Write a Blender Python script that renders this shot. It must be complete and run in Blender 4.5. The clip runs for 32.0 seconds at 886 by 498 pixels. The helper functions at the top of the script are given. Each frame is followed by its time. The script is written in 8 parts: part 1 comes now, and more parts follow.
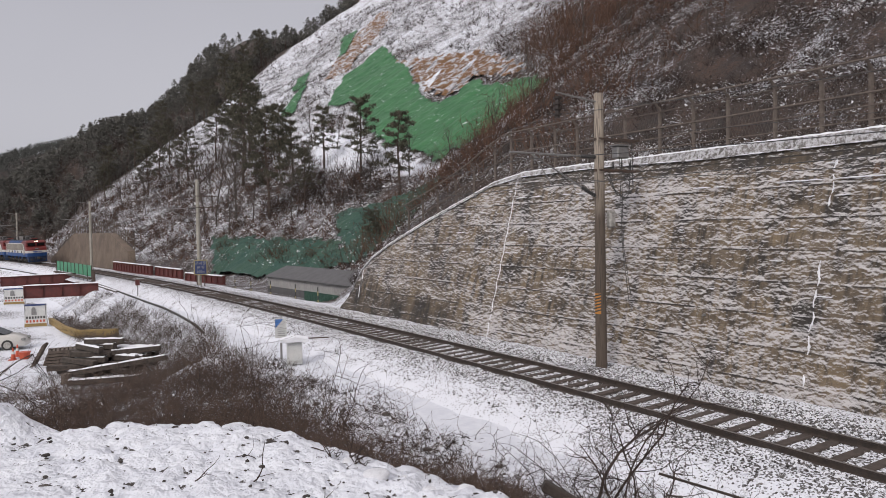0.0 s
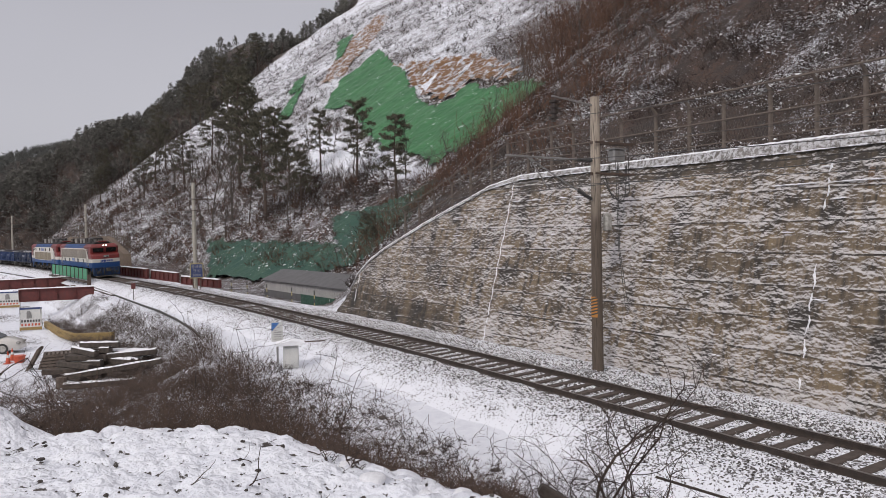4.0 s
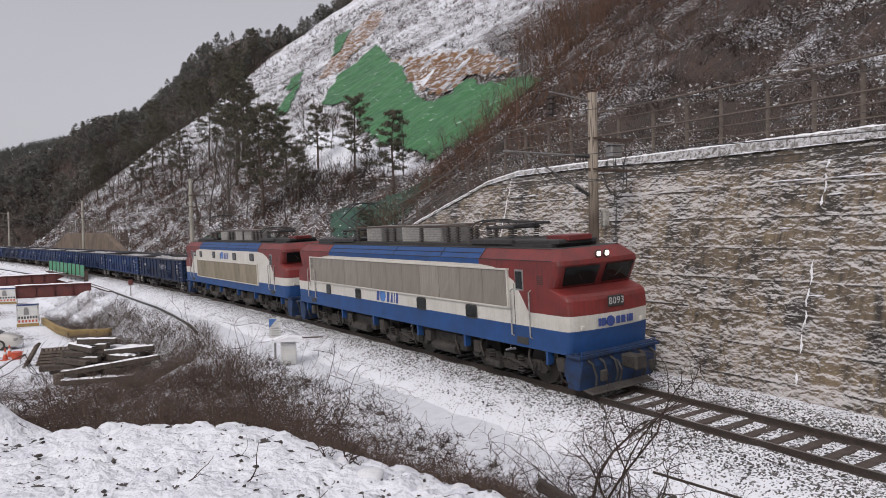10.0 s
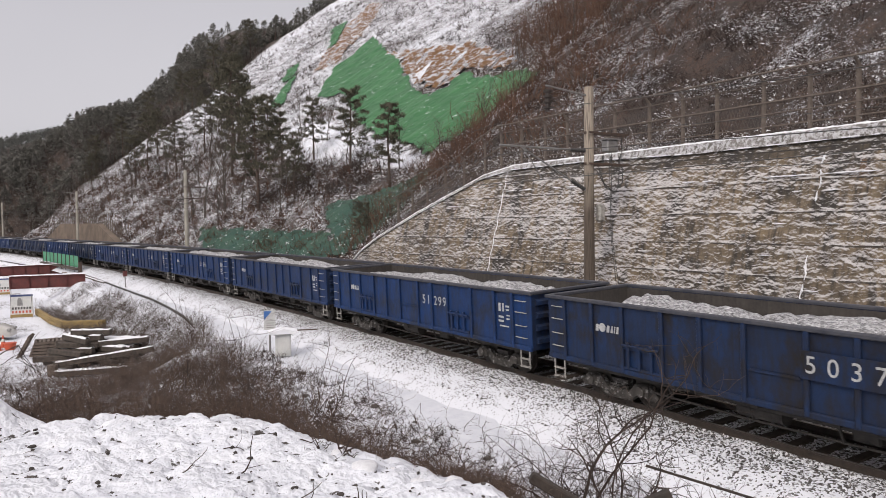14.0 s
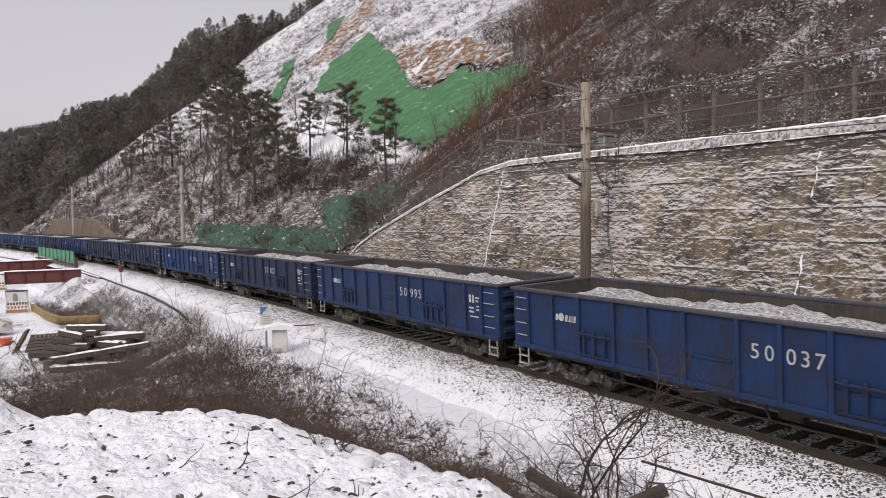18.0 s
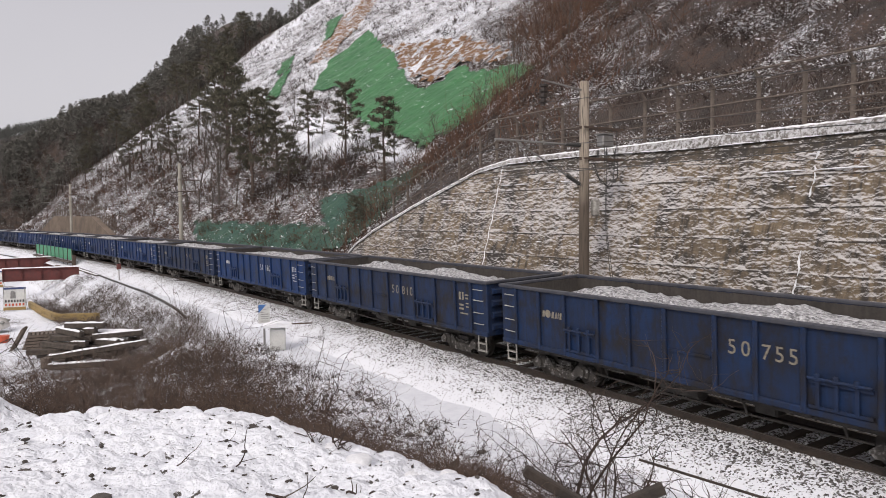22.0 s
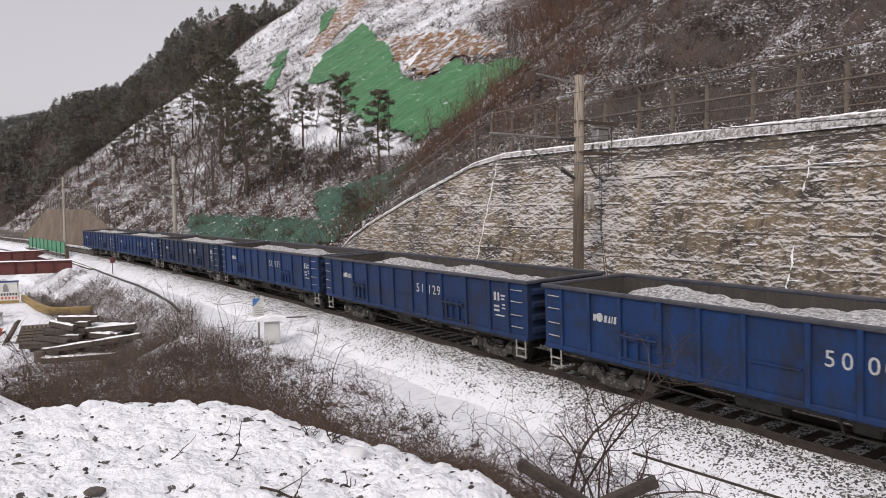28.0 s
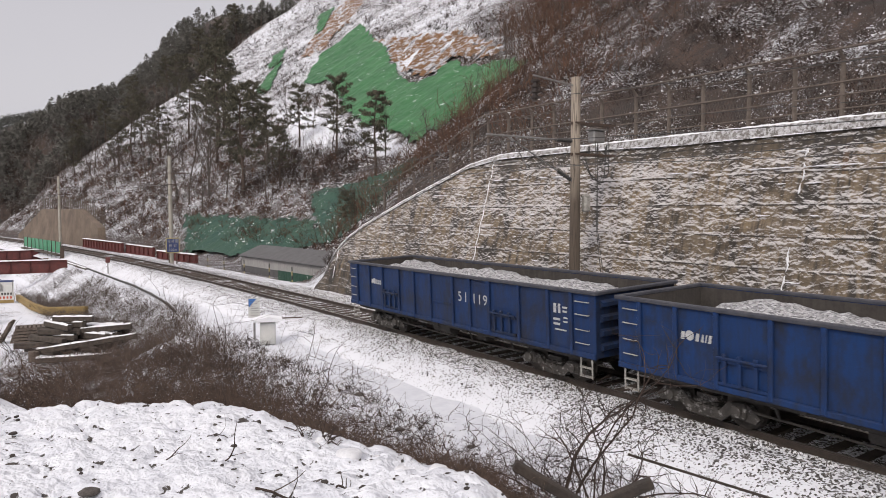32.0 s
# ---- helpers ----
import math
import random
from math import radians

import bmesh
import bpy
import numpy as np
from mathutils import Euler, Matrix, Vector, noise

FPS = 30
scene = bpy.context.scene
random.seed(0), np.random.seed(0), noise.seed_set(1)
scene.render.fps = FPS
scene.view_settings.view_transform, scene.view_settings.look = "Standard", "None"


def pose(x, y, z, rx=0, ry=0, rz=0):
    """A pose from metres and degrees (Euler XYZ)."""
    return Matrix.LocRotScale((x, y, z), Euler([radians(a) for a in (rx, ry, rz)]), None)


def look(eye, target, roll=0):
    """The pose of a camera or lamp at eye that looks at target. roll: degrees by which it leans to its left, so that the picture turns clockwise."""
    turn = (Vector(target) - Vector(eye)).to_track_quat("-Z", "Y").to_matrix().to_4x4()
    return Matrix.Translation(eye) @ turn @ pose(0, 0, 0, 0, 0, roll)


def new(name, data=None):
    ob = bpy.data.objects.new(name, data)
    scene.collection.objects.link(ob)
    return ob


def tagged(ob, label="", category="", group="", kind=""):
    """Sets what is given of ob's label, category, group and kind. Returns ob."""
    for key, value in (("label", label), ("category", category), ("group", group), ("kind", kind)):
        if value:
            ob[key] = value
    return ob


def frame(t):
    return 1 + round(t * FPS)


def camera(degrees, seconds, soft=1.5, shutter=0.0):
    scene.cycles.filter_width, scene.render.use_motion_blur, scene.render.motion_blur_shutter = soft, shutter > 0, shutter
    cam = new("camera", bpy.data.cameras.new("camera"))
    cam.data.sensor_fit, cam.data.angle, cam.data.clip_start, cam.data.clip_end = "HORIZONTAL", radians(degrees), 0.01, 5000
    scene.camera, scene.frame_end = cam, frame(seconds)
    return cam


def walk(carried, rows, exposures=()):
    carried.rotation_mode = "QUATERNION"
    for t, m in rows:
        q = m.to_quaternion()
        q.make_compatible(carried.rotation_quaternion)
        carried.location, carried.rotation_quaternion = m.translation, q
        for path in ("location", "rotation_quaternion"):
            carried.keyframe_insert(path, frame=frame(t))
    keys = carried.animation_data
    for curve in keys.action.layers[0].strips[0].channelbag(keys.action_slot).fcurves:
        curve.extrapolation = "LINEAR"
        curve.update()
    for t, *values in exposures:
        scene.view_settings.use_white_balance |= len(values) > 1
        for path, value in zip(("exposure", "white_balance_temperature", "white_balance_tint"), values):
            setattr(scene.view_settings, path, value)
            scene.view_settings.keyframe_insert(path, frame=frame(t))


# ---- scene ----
cam = camera(64.094, 32.0, 0.45, 0.06)

# ---- camera and its way ----
rows = [
    (0.0, pose(0, 0, 4.387, 88.429, 1.010, -0.028)),
    (0.5, pose(0, 0, 4.387, 88.528, 0.992, -0.086)),
    (1.0, pose(0, 0, 4.387, 88.679, 0.994, -0.150)),
    (1.5, pose(0, 0, 4.387, 88.811, 1.013, -0.214)),
    (2.0, pose(0, 0, 4.387, 88.819, 1.010, -0.257)),
    (2.5, pose(0, 0, 4.387, 88.702, 1.037, -0.274)),
    (3.0, pose(0, 0, 4.387, 88.648, 1.038, -0.282)),
    (3.5, pose(0, 0, 4.387, 88.694, 1.017, -0.298)),
    (5.5, pose(0, 0, 4.387, 88.604, 0.999, -0.338)),
    (6.0, pose(0, 0, 4.387, 88.547, 0.961, -0.386)),
    (6.5, pose(0, 0, 4.387, 88.532, 0.948, -0.445)),
    (7.0, pose(0, 0, 4.387, 88.545, 0.965, -0.479)),
    (7.5, pose(0, 0, 4.387, 88.488, 0.984, -0.486)),
    (8.0, pose(0, 0, 4.387, 88.384, 0.998, -0.483)),
    (8.5, pose(0, 0, 4.387, 88.332, 1.009, -0.492)),
    (9.0, pose(0, 0, 4.387, 88.346, 1.021, -0.503)),
    (9.5, pose(0, 0, 4.387, 88.369, 1.042, -0.505)),
    (10.0, pose(0, 0, 4.387, 88.364, 1.050, -0.503)),
    (10.5, pose(0, 0, 4.387, 88.404, 1.051, -0.508)),
    (11.0, pose(0, 0, 4.387, 88.444, 1.053, -0.523)),
    (11.5, pose(0, 0, 4.387, 88.411, 0.950, -0.544)),
    (12.0, pose(0, 0, 4.387, 88.363, 0.743, -0.609)),
    (12.5, pose(0, 0, 4.387, 88.336, 0.622, -0.709)),
    (13.0, pose(0, 0, 4.387, 88.265, 0.624, -0.795)),
    (13.5, pose(0, 0, 4.387, 88.057, 0.661, -0.839)),
    (14.0, pose(0, 0, 4.387, 87.818, 0.659, -0.865)),
    (14.5, pose(0, 0, 4.387, 87.648, 0.599, -0.911)),
    (16.5, pose(0, 0, 4.387, 87.750, 0.661, -1.113)),
    (17.0, pose(0, 0, 4.387, 87.638, 0.666, -1.121)),
    (17.5, pose(0, 0, 4.387, 87.533, 0.621, -1.134)),
    (18.0, pose(0, 0, 4.387, 87.469, 0.592, -1.142)),
    (18.5, pose(0, 0, 4.387, 87.389, 0.603, -1.130)),
    (19.0, pose(0, 0, 4.387, 87.267, 0.606, -1.099)),
    (19.5, pose(0, 0, 4.387, 87.219, 0.553, -1.101)),
    (20.0, pose(0, 0, 4.387, 87.282, 0.504, -1.158)),
    (20.5, pose(0, 0, 4.387, 87.388, 0.500, -1.220)),
    (21.0, pose(0, 0, 4.387, 87.449, 0.517, -1.259)),
    (21.5, pose(0, 0, 4.387, 87.419, 0.481, -1.270)),
    (22.0, pose(0, 0, 4.387, 87.339, 0.433, -1.268)),
    (22.5, pose(0, 0, 4.387, 87.320, 0.405, -1.301)),
    (23.0, pose(0, 0, 4.387, 87.385, 0.382, -1.359)),
    (23.5, pose(0, 0, 4.387, 87.454, 0.380, -1.418)),
    (24.0, pose(0, 0, 4.387, 87.450, 0.390, -1.453)),
    (24.5, pose(0, 0, 4.387, 87.414, 0.389, -1.476)),
    (25.0, pose(0, 0, 4.387, 87.381, 0.355, -1.508)),
    (25.5, pose(0, 0, 4.387, 87.351, 0.281, -1.550)),
    (27.5, pose(0, 0, 4.387, 86.813, 0.345, -1.604)),
    (28.0, pose(0, 0, 4.387, 86.839, 0.326, -1.700)),
    (28.5, pose(0, 0, 4.387, 86.869, 0.339, -1.770)),
    (29.0, pose(0, 0, 4.387, 86.851, 0.322, -1.792)),
    (29.5, pose(0, 0, 4.387, 86.829, 0.254, -1.804)),
    (30.0, pose(0, 0, 4.387, 86.849, 0.188, -1.847)),
    (30.5, pose(0, 0, 4.387, 86.854, 0.184, -1.887)),
    (31.0, pose(0, 0, 4.387, 86.838, 0.189, -1.904)),
    (31.5, pose(0, 0, 4.387, 86.866, 0.142, -1.933)),
    (32.0, pose(0, 0, 4.387, 86.921, 0.112, -1.988)),
]
walk(cam, rows, exposures=[(0.0, -0.35, 6520, 10), (9.5, -0.35, 6520, 10), (10.7, -0.28, 6520, 10), (12.2, -0.21, 6620, 10), (14.0, -0.10, 6720, 10), (32.0, -0.10, 6740, 10)])

# ---- light ----
world = bpy.data.worlds.new("winter_sky")
scene.world = world
world.use_nodes = True
wn = world.node_tree
wn.nodes.clear()
w_sky = wn.nodes.new("ShaderNodeTexSky")
w_sky.sky_type = "NISHITA"
w_sky.sun_disc = False
w_sky.sun_elevation, w_sky.sun_rotation = radians(38), radians(205)
w_sky.dust_density = 4.0
w_hsv = wn.nodes.new("ShaderNodeHueSaturation")
w_hsv.inputs["Saturation"].default_value = 0.12
w_geo = wn.nodes.new("ShaderNodeTexCoord")
w_sep = wn.nodes.new("ShaderNodeSeparateXYZ")
w_ramp = wn.nodes.new("ShaderNodeValToRGB")
w_ramp.color_ramp.elements[0].position, w_ramp.color_ramp.elements[0].color = 0.0, (0.545, 0.54, 0.60, 1)
w_ramp.color_ramp.elements[1].position, w_ramp.color_ramp.elements[1].color = 0.75, (0.97, 0.92, 0.985, 1)
w_mid = w_ramp.color_ramp.elements.new(0.30)
w_mid.color = (0.43, 0.425, 0.485, 1)
w_noise = wn.nodes.new("ShaderNodeTexNoise")
w_noise.inputs["Scale"].default_value, w_noise.inputs["Detail"].default_value = 1.6, 4.0
w_cloud = wn.nodes.new("ShaderNodeMapRange")
w_cloud.inputs["From Min"].default_value, w_cloud.inputs["From Max"].default_value = 0.3, 0.7
w_cloud.inputs["To Min"].default_value, w_cloud.inputs["To Max"].default_value = 0.94, 1.06
w_mul = wn.nodes.new("ShaderNodeMix")
w_mul.data_type, w_mul.blend_type = "RGBA", "MULTIPLY"
w_mul.inputs["Factor"].default_value = 1.0
w_bg = wn.nodes.new("ShaderNodeBackground")
w_bg.inputs["Strength"].default_value = 1.0
w_bg2 = wn.nodes.new("ShaderNodeBackground")
w_bg2.inputs["Strength"].default_value = 0.05
w_add = wn.nodes.new("ShaderNodeAddShader")
w_out = wn.nodes.new("ShaderNodeOutputWorld")
wl = wn.links.new
wl(w_sky.outputs["Color"], w_hsv.inputs["Color"])
wl(w_hsv.outputs["Color"], w_bg2.inputs["Color"])
wl(w_geo.outputs["Generated"], w_sep.inputs["Vector"])
wl(w_sep.outputs["Z"], w_ramp.inputs["Fac"])
wl(w_geo.outputs["Generated"], w_noise.inputs["Vector"])
wl(w_noise.outputs["Fac"], w_cloud.inputs["Value"])
wl(w_ramp.outputs["Color"], w_mul.inputs["A"])
wl(w_cloud.outputs["Result"], w_mul.inputs["B"])
wl(w_mul.outputs["Result"], w_bg.inputs["Color"])
wl(w_bg.outputs["Background"], w_add.inputs[0])
wl(w_bg2.outputs["Background"], w_add.inputs[1])
wl(w_add.outputs["Shader"], w_out.inputs["Surface"])
sun = new("sun", bpy.data.lights.new("sun", "SUN"))
sun.data.energy, sun.data.angle, sun.data.color = 1.5, radians(10), (1.0, 0.925, 0.87)
sun.matrix_world = look((-14, -26, 24), (0, 0, 0))


# ---- materials ----
MATS = {}


def mat(name, build):
    if name not in MATS:
        m = bpy.data.materials.new(name)
        m.use_nodes = True
        nt = m.node_tree
        b = nt.nodes["Principled BSDF"]
        build(nt, b)
        MATS[name] = m
    return MATS[name]


def node(nt, kind, **inputs):
    n = nt.nodes.new(kind)
    for k, v in inputs.items():
        n.inputs[k.replace("_", " ")].default_value = v
    return n


def coords(nt, scale=(1, 1, 1), kind="Object"):
    tc = nt.nodes.new("ShaderNodeTexCoord")
    mp = nt.nodes.new("ShaderNodeMapping")
    mp.inputs["Scale"].default_value = scale
    nt.links.new(tc.outputs[kind], mp.inputs["Vector"])
    return mp.outputs["Vector"]


def noise_fac(nt, vec, scale, detail=4.0, lo=0.35, hi=0.65, rough=0.6):
    n = node(nt, "ShaderNodeTexNoise", Scale=scale, Detail=detail, Roughness=rough)
    nt.links.new(vec, n.inputs["Vector"])
    r = nt.nodes.new("ShaderNodeMapRange")
    r.inputs["From Min"].default_value, r.inputs["From Max"].default_value = lo, hi
    nt.links.new(n.outputs["Fac"], r.inputs["Value"])
    return r.outputs["Result"]


def mix(nt, fac, a, b, blend="MIX"):
    m = nt.nodes.new("ShaderNodeMix")
    m.data_type, m.blend_type = "RGBA", blend
    for sock, val in ((m.inputs["Factor"], fac), (m.inputs["A"], a), (m.inputs["B"], b)):
        if hasattr(val, "is_output"):
            nt.links.new(val, sock)
        elif isinstance(val, (int, float)):
            sock.default_value = val
        else:
            sock.default_value = (*val, 1)
    return m.outputs["Result"]


def math_node(nt, op, a, b=0.0):
    m = nt.nodes.new("ShaderNodeMath")
    m.operation = op
    for sock, val in zip(m.inputs, (a, b)):
        if hasattr(val, "is_output"):
            nt.links.new(val, sock)
        else:
            sock.default_value = val
    return m.outputs["Value"]


def bump(nt, b, height, strength=0.4, dist=0.02):
    n = node(nt, "ShaderNodeBump", Strength=strength, Distance=dist)
    nt.links.new(height, n.inputs["Height"])
    nt.links.new(n.outputs["Normal"], b.inputs["Normal"])


def paint(name, c1, c2, rough=0.6, scale=3.0, metal=0.0, fine=40.0, streak=0.0, dirt=(0.09, 0.08, 0.07), bumpy=0.15):
    """A painted, stained or worn surface: two colours at two scales, with optional downward streaks."""
    def build(nt, b):
        v = coords(nt)
        col = mix(nt, noise_fac(nt, v, scale), c1, c2)
        fn = noise_fac(nt, v, fine, 6.0)
        col = mix(nt, math_node(nt, "MULTIPLY", fn, 0.25), col, dirt)
        if streak:
            sv = coords(nt, (9, 9, 0.5))
            col = mix(nt, math_node(nt, "MULTIPLY", noise_fac(nt, sv, 1.5, 5.0, 0.45, 0.75), streak), col, dirt)
        nt.links.new(col, b.inputs["Base Color"])
        b.inputs["Roughness"].default_value, b.inputs["Metallic"].default_value = rough, metal
        bump(nt, b, fn, bumpy, 0.004)
    return mat(name, build)


def contour(nt, k=0.32):
    """Coordinates that run along the hillside's contours, drawn out by 1 / k."""
    tc = nt.nodes.new("ShaderNodeTexCoord")
    turn = nt.nodes.new("ShaderNodeVectorRotate")
    turn.rotation_type = "Z_AXIS"
    turn.inputs["Angle"].default_value = -TH0
    nt.links.new(tc.outputs["Object"], turn.inputs["Vector"])
    mp = nt.nodes.new("ShaderNodeMapping")
    mp.inputs["Scale"].default_value = (k, 1, 1)
    nt.links.new(turn.outputs["Vector"], mp.inputs["Vector"])
    return mp.outputs["Vector"]


# ---- the line of the track: s metres away along it, lat metres to its far side ----
TH0, K0, K1, K2 = 2.1088, 0.00180, -0.00130, 0.00060
CANT = 0.0408


def heading(s):
    c = np.clip(s, -60.0, 160.0)
    end = np.where(s > 160, K0 + K1 * 1.6 + K2 * 2.56, K0 - K1 * 0.6 + K2 * 0.36)
    return TH0 + K0 * c + K1 * c ** 2 / 200 + K2 * c ** 3 / 30000 + end * np.clip(s - c, -260, 600)


LINE_S = np.arange(-420.0, 1500.5, 0.5)
LINE_T = heading(LINE_S)
LINE_X = np.concatenate([[0], np.cumsum(0.25 * (np.cos(LINE_T[1:]) + np.cos(LINE_T[:-1])))])
LINE_Y = np.concatenate([[0], np.cumsum(0.25 * (np.sin(LINE_T[1:]) + np.sin(LINE_T[:-1])))])
I0 = int(np.argmin(np.abs(LINE_S)))
LINE_X += 6.4104 - LINE_X[I0]
LINE_Y += 15.8718 - LINE_Y[I0]


def line(s):
    return np.interp(s, LINE_S, LINE_X), np.interp(s, LINE_S, LINE_Y), np.interp(s, LINE_S, LINE_T)


def at(s, lat, z=0.0):
    """World place of a point beside the line, upright."""
    x, y, t = line(s)
    return Vector((float(x + np.sin(t) * lat), float(y - np.cos(t) * lat), float(z)))


def rail_at(s, lat, z):
    """The same in the canted plane of the rails."""
    c, k = math.cos(CANT), math.sin(CANT)
    return at(s, lat * c - z * k, z * c + lat * k)


def frame_at(s, lat=0.0, z=0.0, cant=0.0, turn=0.0):
    """A pose beside the line whose x axis points back towards the viewer's end (falling s) and y to the near side."""
    _, _, t = line(s)
    return Matrix.Translation(at(s, lat, z)) @ Matrix.Rotation(float(t) + math.pi + turn, 4, "Z") @ Matrix.Rotation(cant, 4, "X")


def sm(a, b, x):
    u = np.clip((x - a) / (b - a), 0, 1)
    return u * u * (3 - 2 * u)


def near_line(x, y):
    """s and lat of world places (arrays)."""
    x, y = np.atleast_1d(np.asarray(x, float)), np.atleast_1d(np.asarray(y, float))
    i = np.array([int(np.argmin((LINE_X[::4] - a) ** 2 + (LINE_Y[::4] - b) ** 2)) * 4 for a, b in zip(x, y)])
    t = LINE_T[i]
    dx, dy = x - LINE_X[i], y - LINE_Y[i]
    return LINE_S[i] + dx * np.cos(t) + dy * np.sin(t), dx * np.sin(t) - dy * np.cos(t)


def toe(s):
    """Where the hill's slope would meet the rail level."""
    r = 1.0 + 13.0 * sm(18, 55, s)
    r = r + 42 * sm(200, 250, s) - 40 * sm(255, 292, s) + 30 * sm(303, 345, s) - 18 * sm(350, 395, s) + 60 * sm(420, 520, s)
    return r


def wavy(x, y, size, seed=0.0):
    """Smooth unevenness of about one, from sines."""
    a, b = x / size + seed, y / size - seed * 1.7
    return (np.sin(a * 1.9 + 1.3 * np.sin(b * 1.1)) + np.sin(b * 2.3 + 1.7 * np.sin(a * 0.9 + 2)) + 0.6 * np.sin(a * 4.1 + b * 3.3) + 0.5 * np.sin(b * 5.3 - a * 3.9 + 1)) / 3.1


def hill(s, l):
    s = s + sm(140, 170, s) * (5.0 * np.sin(l / 8.5) + 2.5 * np.sin(l / 3.3 + 1.0))
    base = 0.8 * (l - toe(s)) - sm(222, 280, s) * np.interp(l, [60, 78, 96, 102, 110, 119, 135, 141, 147, 165], [3.0, 5.0, 13.0, 15.0, 16.0, 13.5, 10.5, 9.0, 5.0, 4.0])
    cap = 105 - 50 * sm(296, 335, s) - 10 * sm(400, 500, s)
    base = np.where(base > cap - 12, cap - 12 + 12 * (1 - np.exp(-np.maximum(base - cap + 12, 0) / 12)), base)
    u = (0.8 * l - 0.14 * s + 0.5 * wavy(s, l, 5.0, 4.0)) / 3.6
    f = u - np.floor(u)
    base = base + 0.95 * (sm(0.0, 0.28, f) - f) * sm(50, 38, s) * sm(1, 5, base)
    rough = 0.55 * wavy(s, l, 9.0) + 0.25 * wavy(s, l, 3.1, 2.0)
    return base + rough * sm(1, 9, base)


EDGE_X, EDGE_Y = [-9, -3.5, -1.8, -0.9, 0.2, 1.5, 4, 8, 14], [5.5, 6.0, 6.15, 5.45, 4.45, 3.9, 3.2, 2.2, 0.5]


def terrain(s, l, x, y):
    s, l = np.asarray(s, float), np.asarray(l, float)
    # far side: foot of the wall, shelf behind it, hill
    shelf_end = 6.9 + 1.6 * sm(20, 33, s)
    cut = sm(17, 31, s)
    far_low = -0.52 - 0.3 * sm(30, 40, s) - 0.5 * sm(36, 44, s) * sm(6, 8, l) * (1 - sm(64, 72, s))
    shelf = 6.95 * (1 - cut) + far_low * cut
    h = hill(s, l)
    far = np.where(l < 6.35 - 0.0 * cut, far_low, np.maximum(shelf, h))
    far = np.where((s > 31.5), np.maximum(far_low, h), far)
    # the slope beside the sinking end of the wall
    wl_top = np.interp(s, [15.3, 17.5, 22.8, 26.6, 28.3, 29.4, 30.2, 31.3], [6.95, 6.6, 4.95, 3.6, 2.8, 1.9, 0.45, -0.55])
    far = np.where((s > 15) & (s < 31.5) & (l > 6.35), np.maximum(wl_top + 0.15 * (l - 6.35) - 0.15, np.minimum(h, 60)), far)
    far = np.where((s > 15) & (s < 31.5) & (l <= 6.35), far_low, far)
    # near side: shoulder, snowy strip, yard, mound under the camera
    strip = -0.8 - 0.05 * np.maximum(-l - 3.4, 0) * (s < 20)
    width = 8.5 - 4.0 * sm(14, 26, s)
    yard = -2.6 + 0.12 * wavy(x, y, 4.0)
    drop = sm(0, 3.2, -l - width) * sm(13, 27, s)
    low = strip * (1 - drop) + yard * drop
    low = low + 0.05 * wavy(x, y, 1.3) + 0.03 * wavy(x, y, 0.45, 1.0)
    edge = np.interp(x, EDGE_X, EDGE_Y)
    dd = np.maximum(y - edge, 0)
    fall = 0.55 - 0.24 * sm(-0.5, 1.2, x)
    clod = 0.046 * sm(-0.7, 0.5, wavy(x, y, 0.10, 3.0)) + 0.030 * sm(-0.6, 0.6, wavy(x, y, 0.06, 5.0)) + 0.03 * wavy(x, y, 0.4, 1.0) - 0.04
    mound = 2.77 + 0.05 * wavy(x, y, 1.1) + clod - fall * dd - 0.10 * np.maximum(dd - 3.2, 0) ** 1.5
    mound = mound - 0.25 * np.exp(-((y - edge) / 0.25) ** 2) * 0.2
    mound = mound - 0.5 * np.maximum(-x - 9, 0) - 0.42 * sm(0.25, 1.0, x)
    lump = 0.33 * np.exp(-((x + 4.0) / 0.45) ** 4 - ((y - 6.0) / 0.30) ** 4)
    near = np.maximum(low, np.where(l < -5.5, mound + lump, -9))
    z = np.where(l > 0, far, near)
    bed = np.abs(l) < 3.2
    z = np.where(bed, np.minimum(z, -0.75), z)
    # way under the line
    under = (sm(79, 82, s) - sm(95, 98, s)) * sm(-30, -9, l) * (1 - sm(11, 16, l))
    z = z * (1 - under) + np.minimum(z, -3.2) * under
    return z


def ground_z(x, y):
    s, l = near_line(x, y)
    return terrain(s, l, np.atleast_1d(x), np.atleast_1d(y))


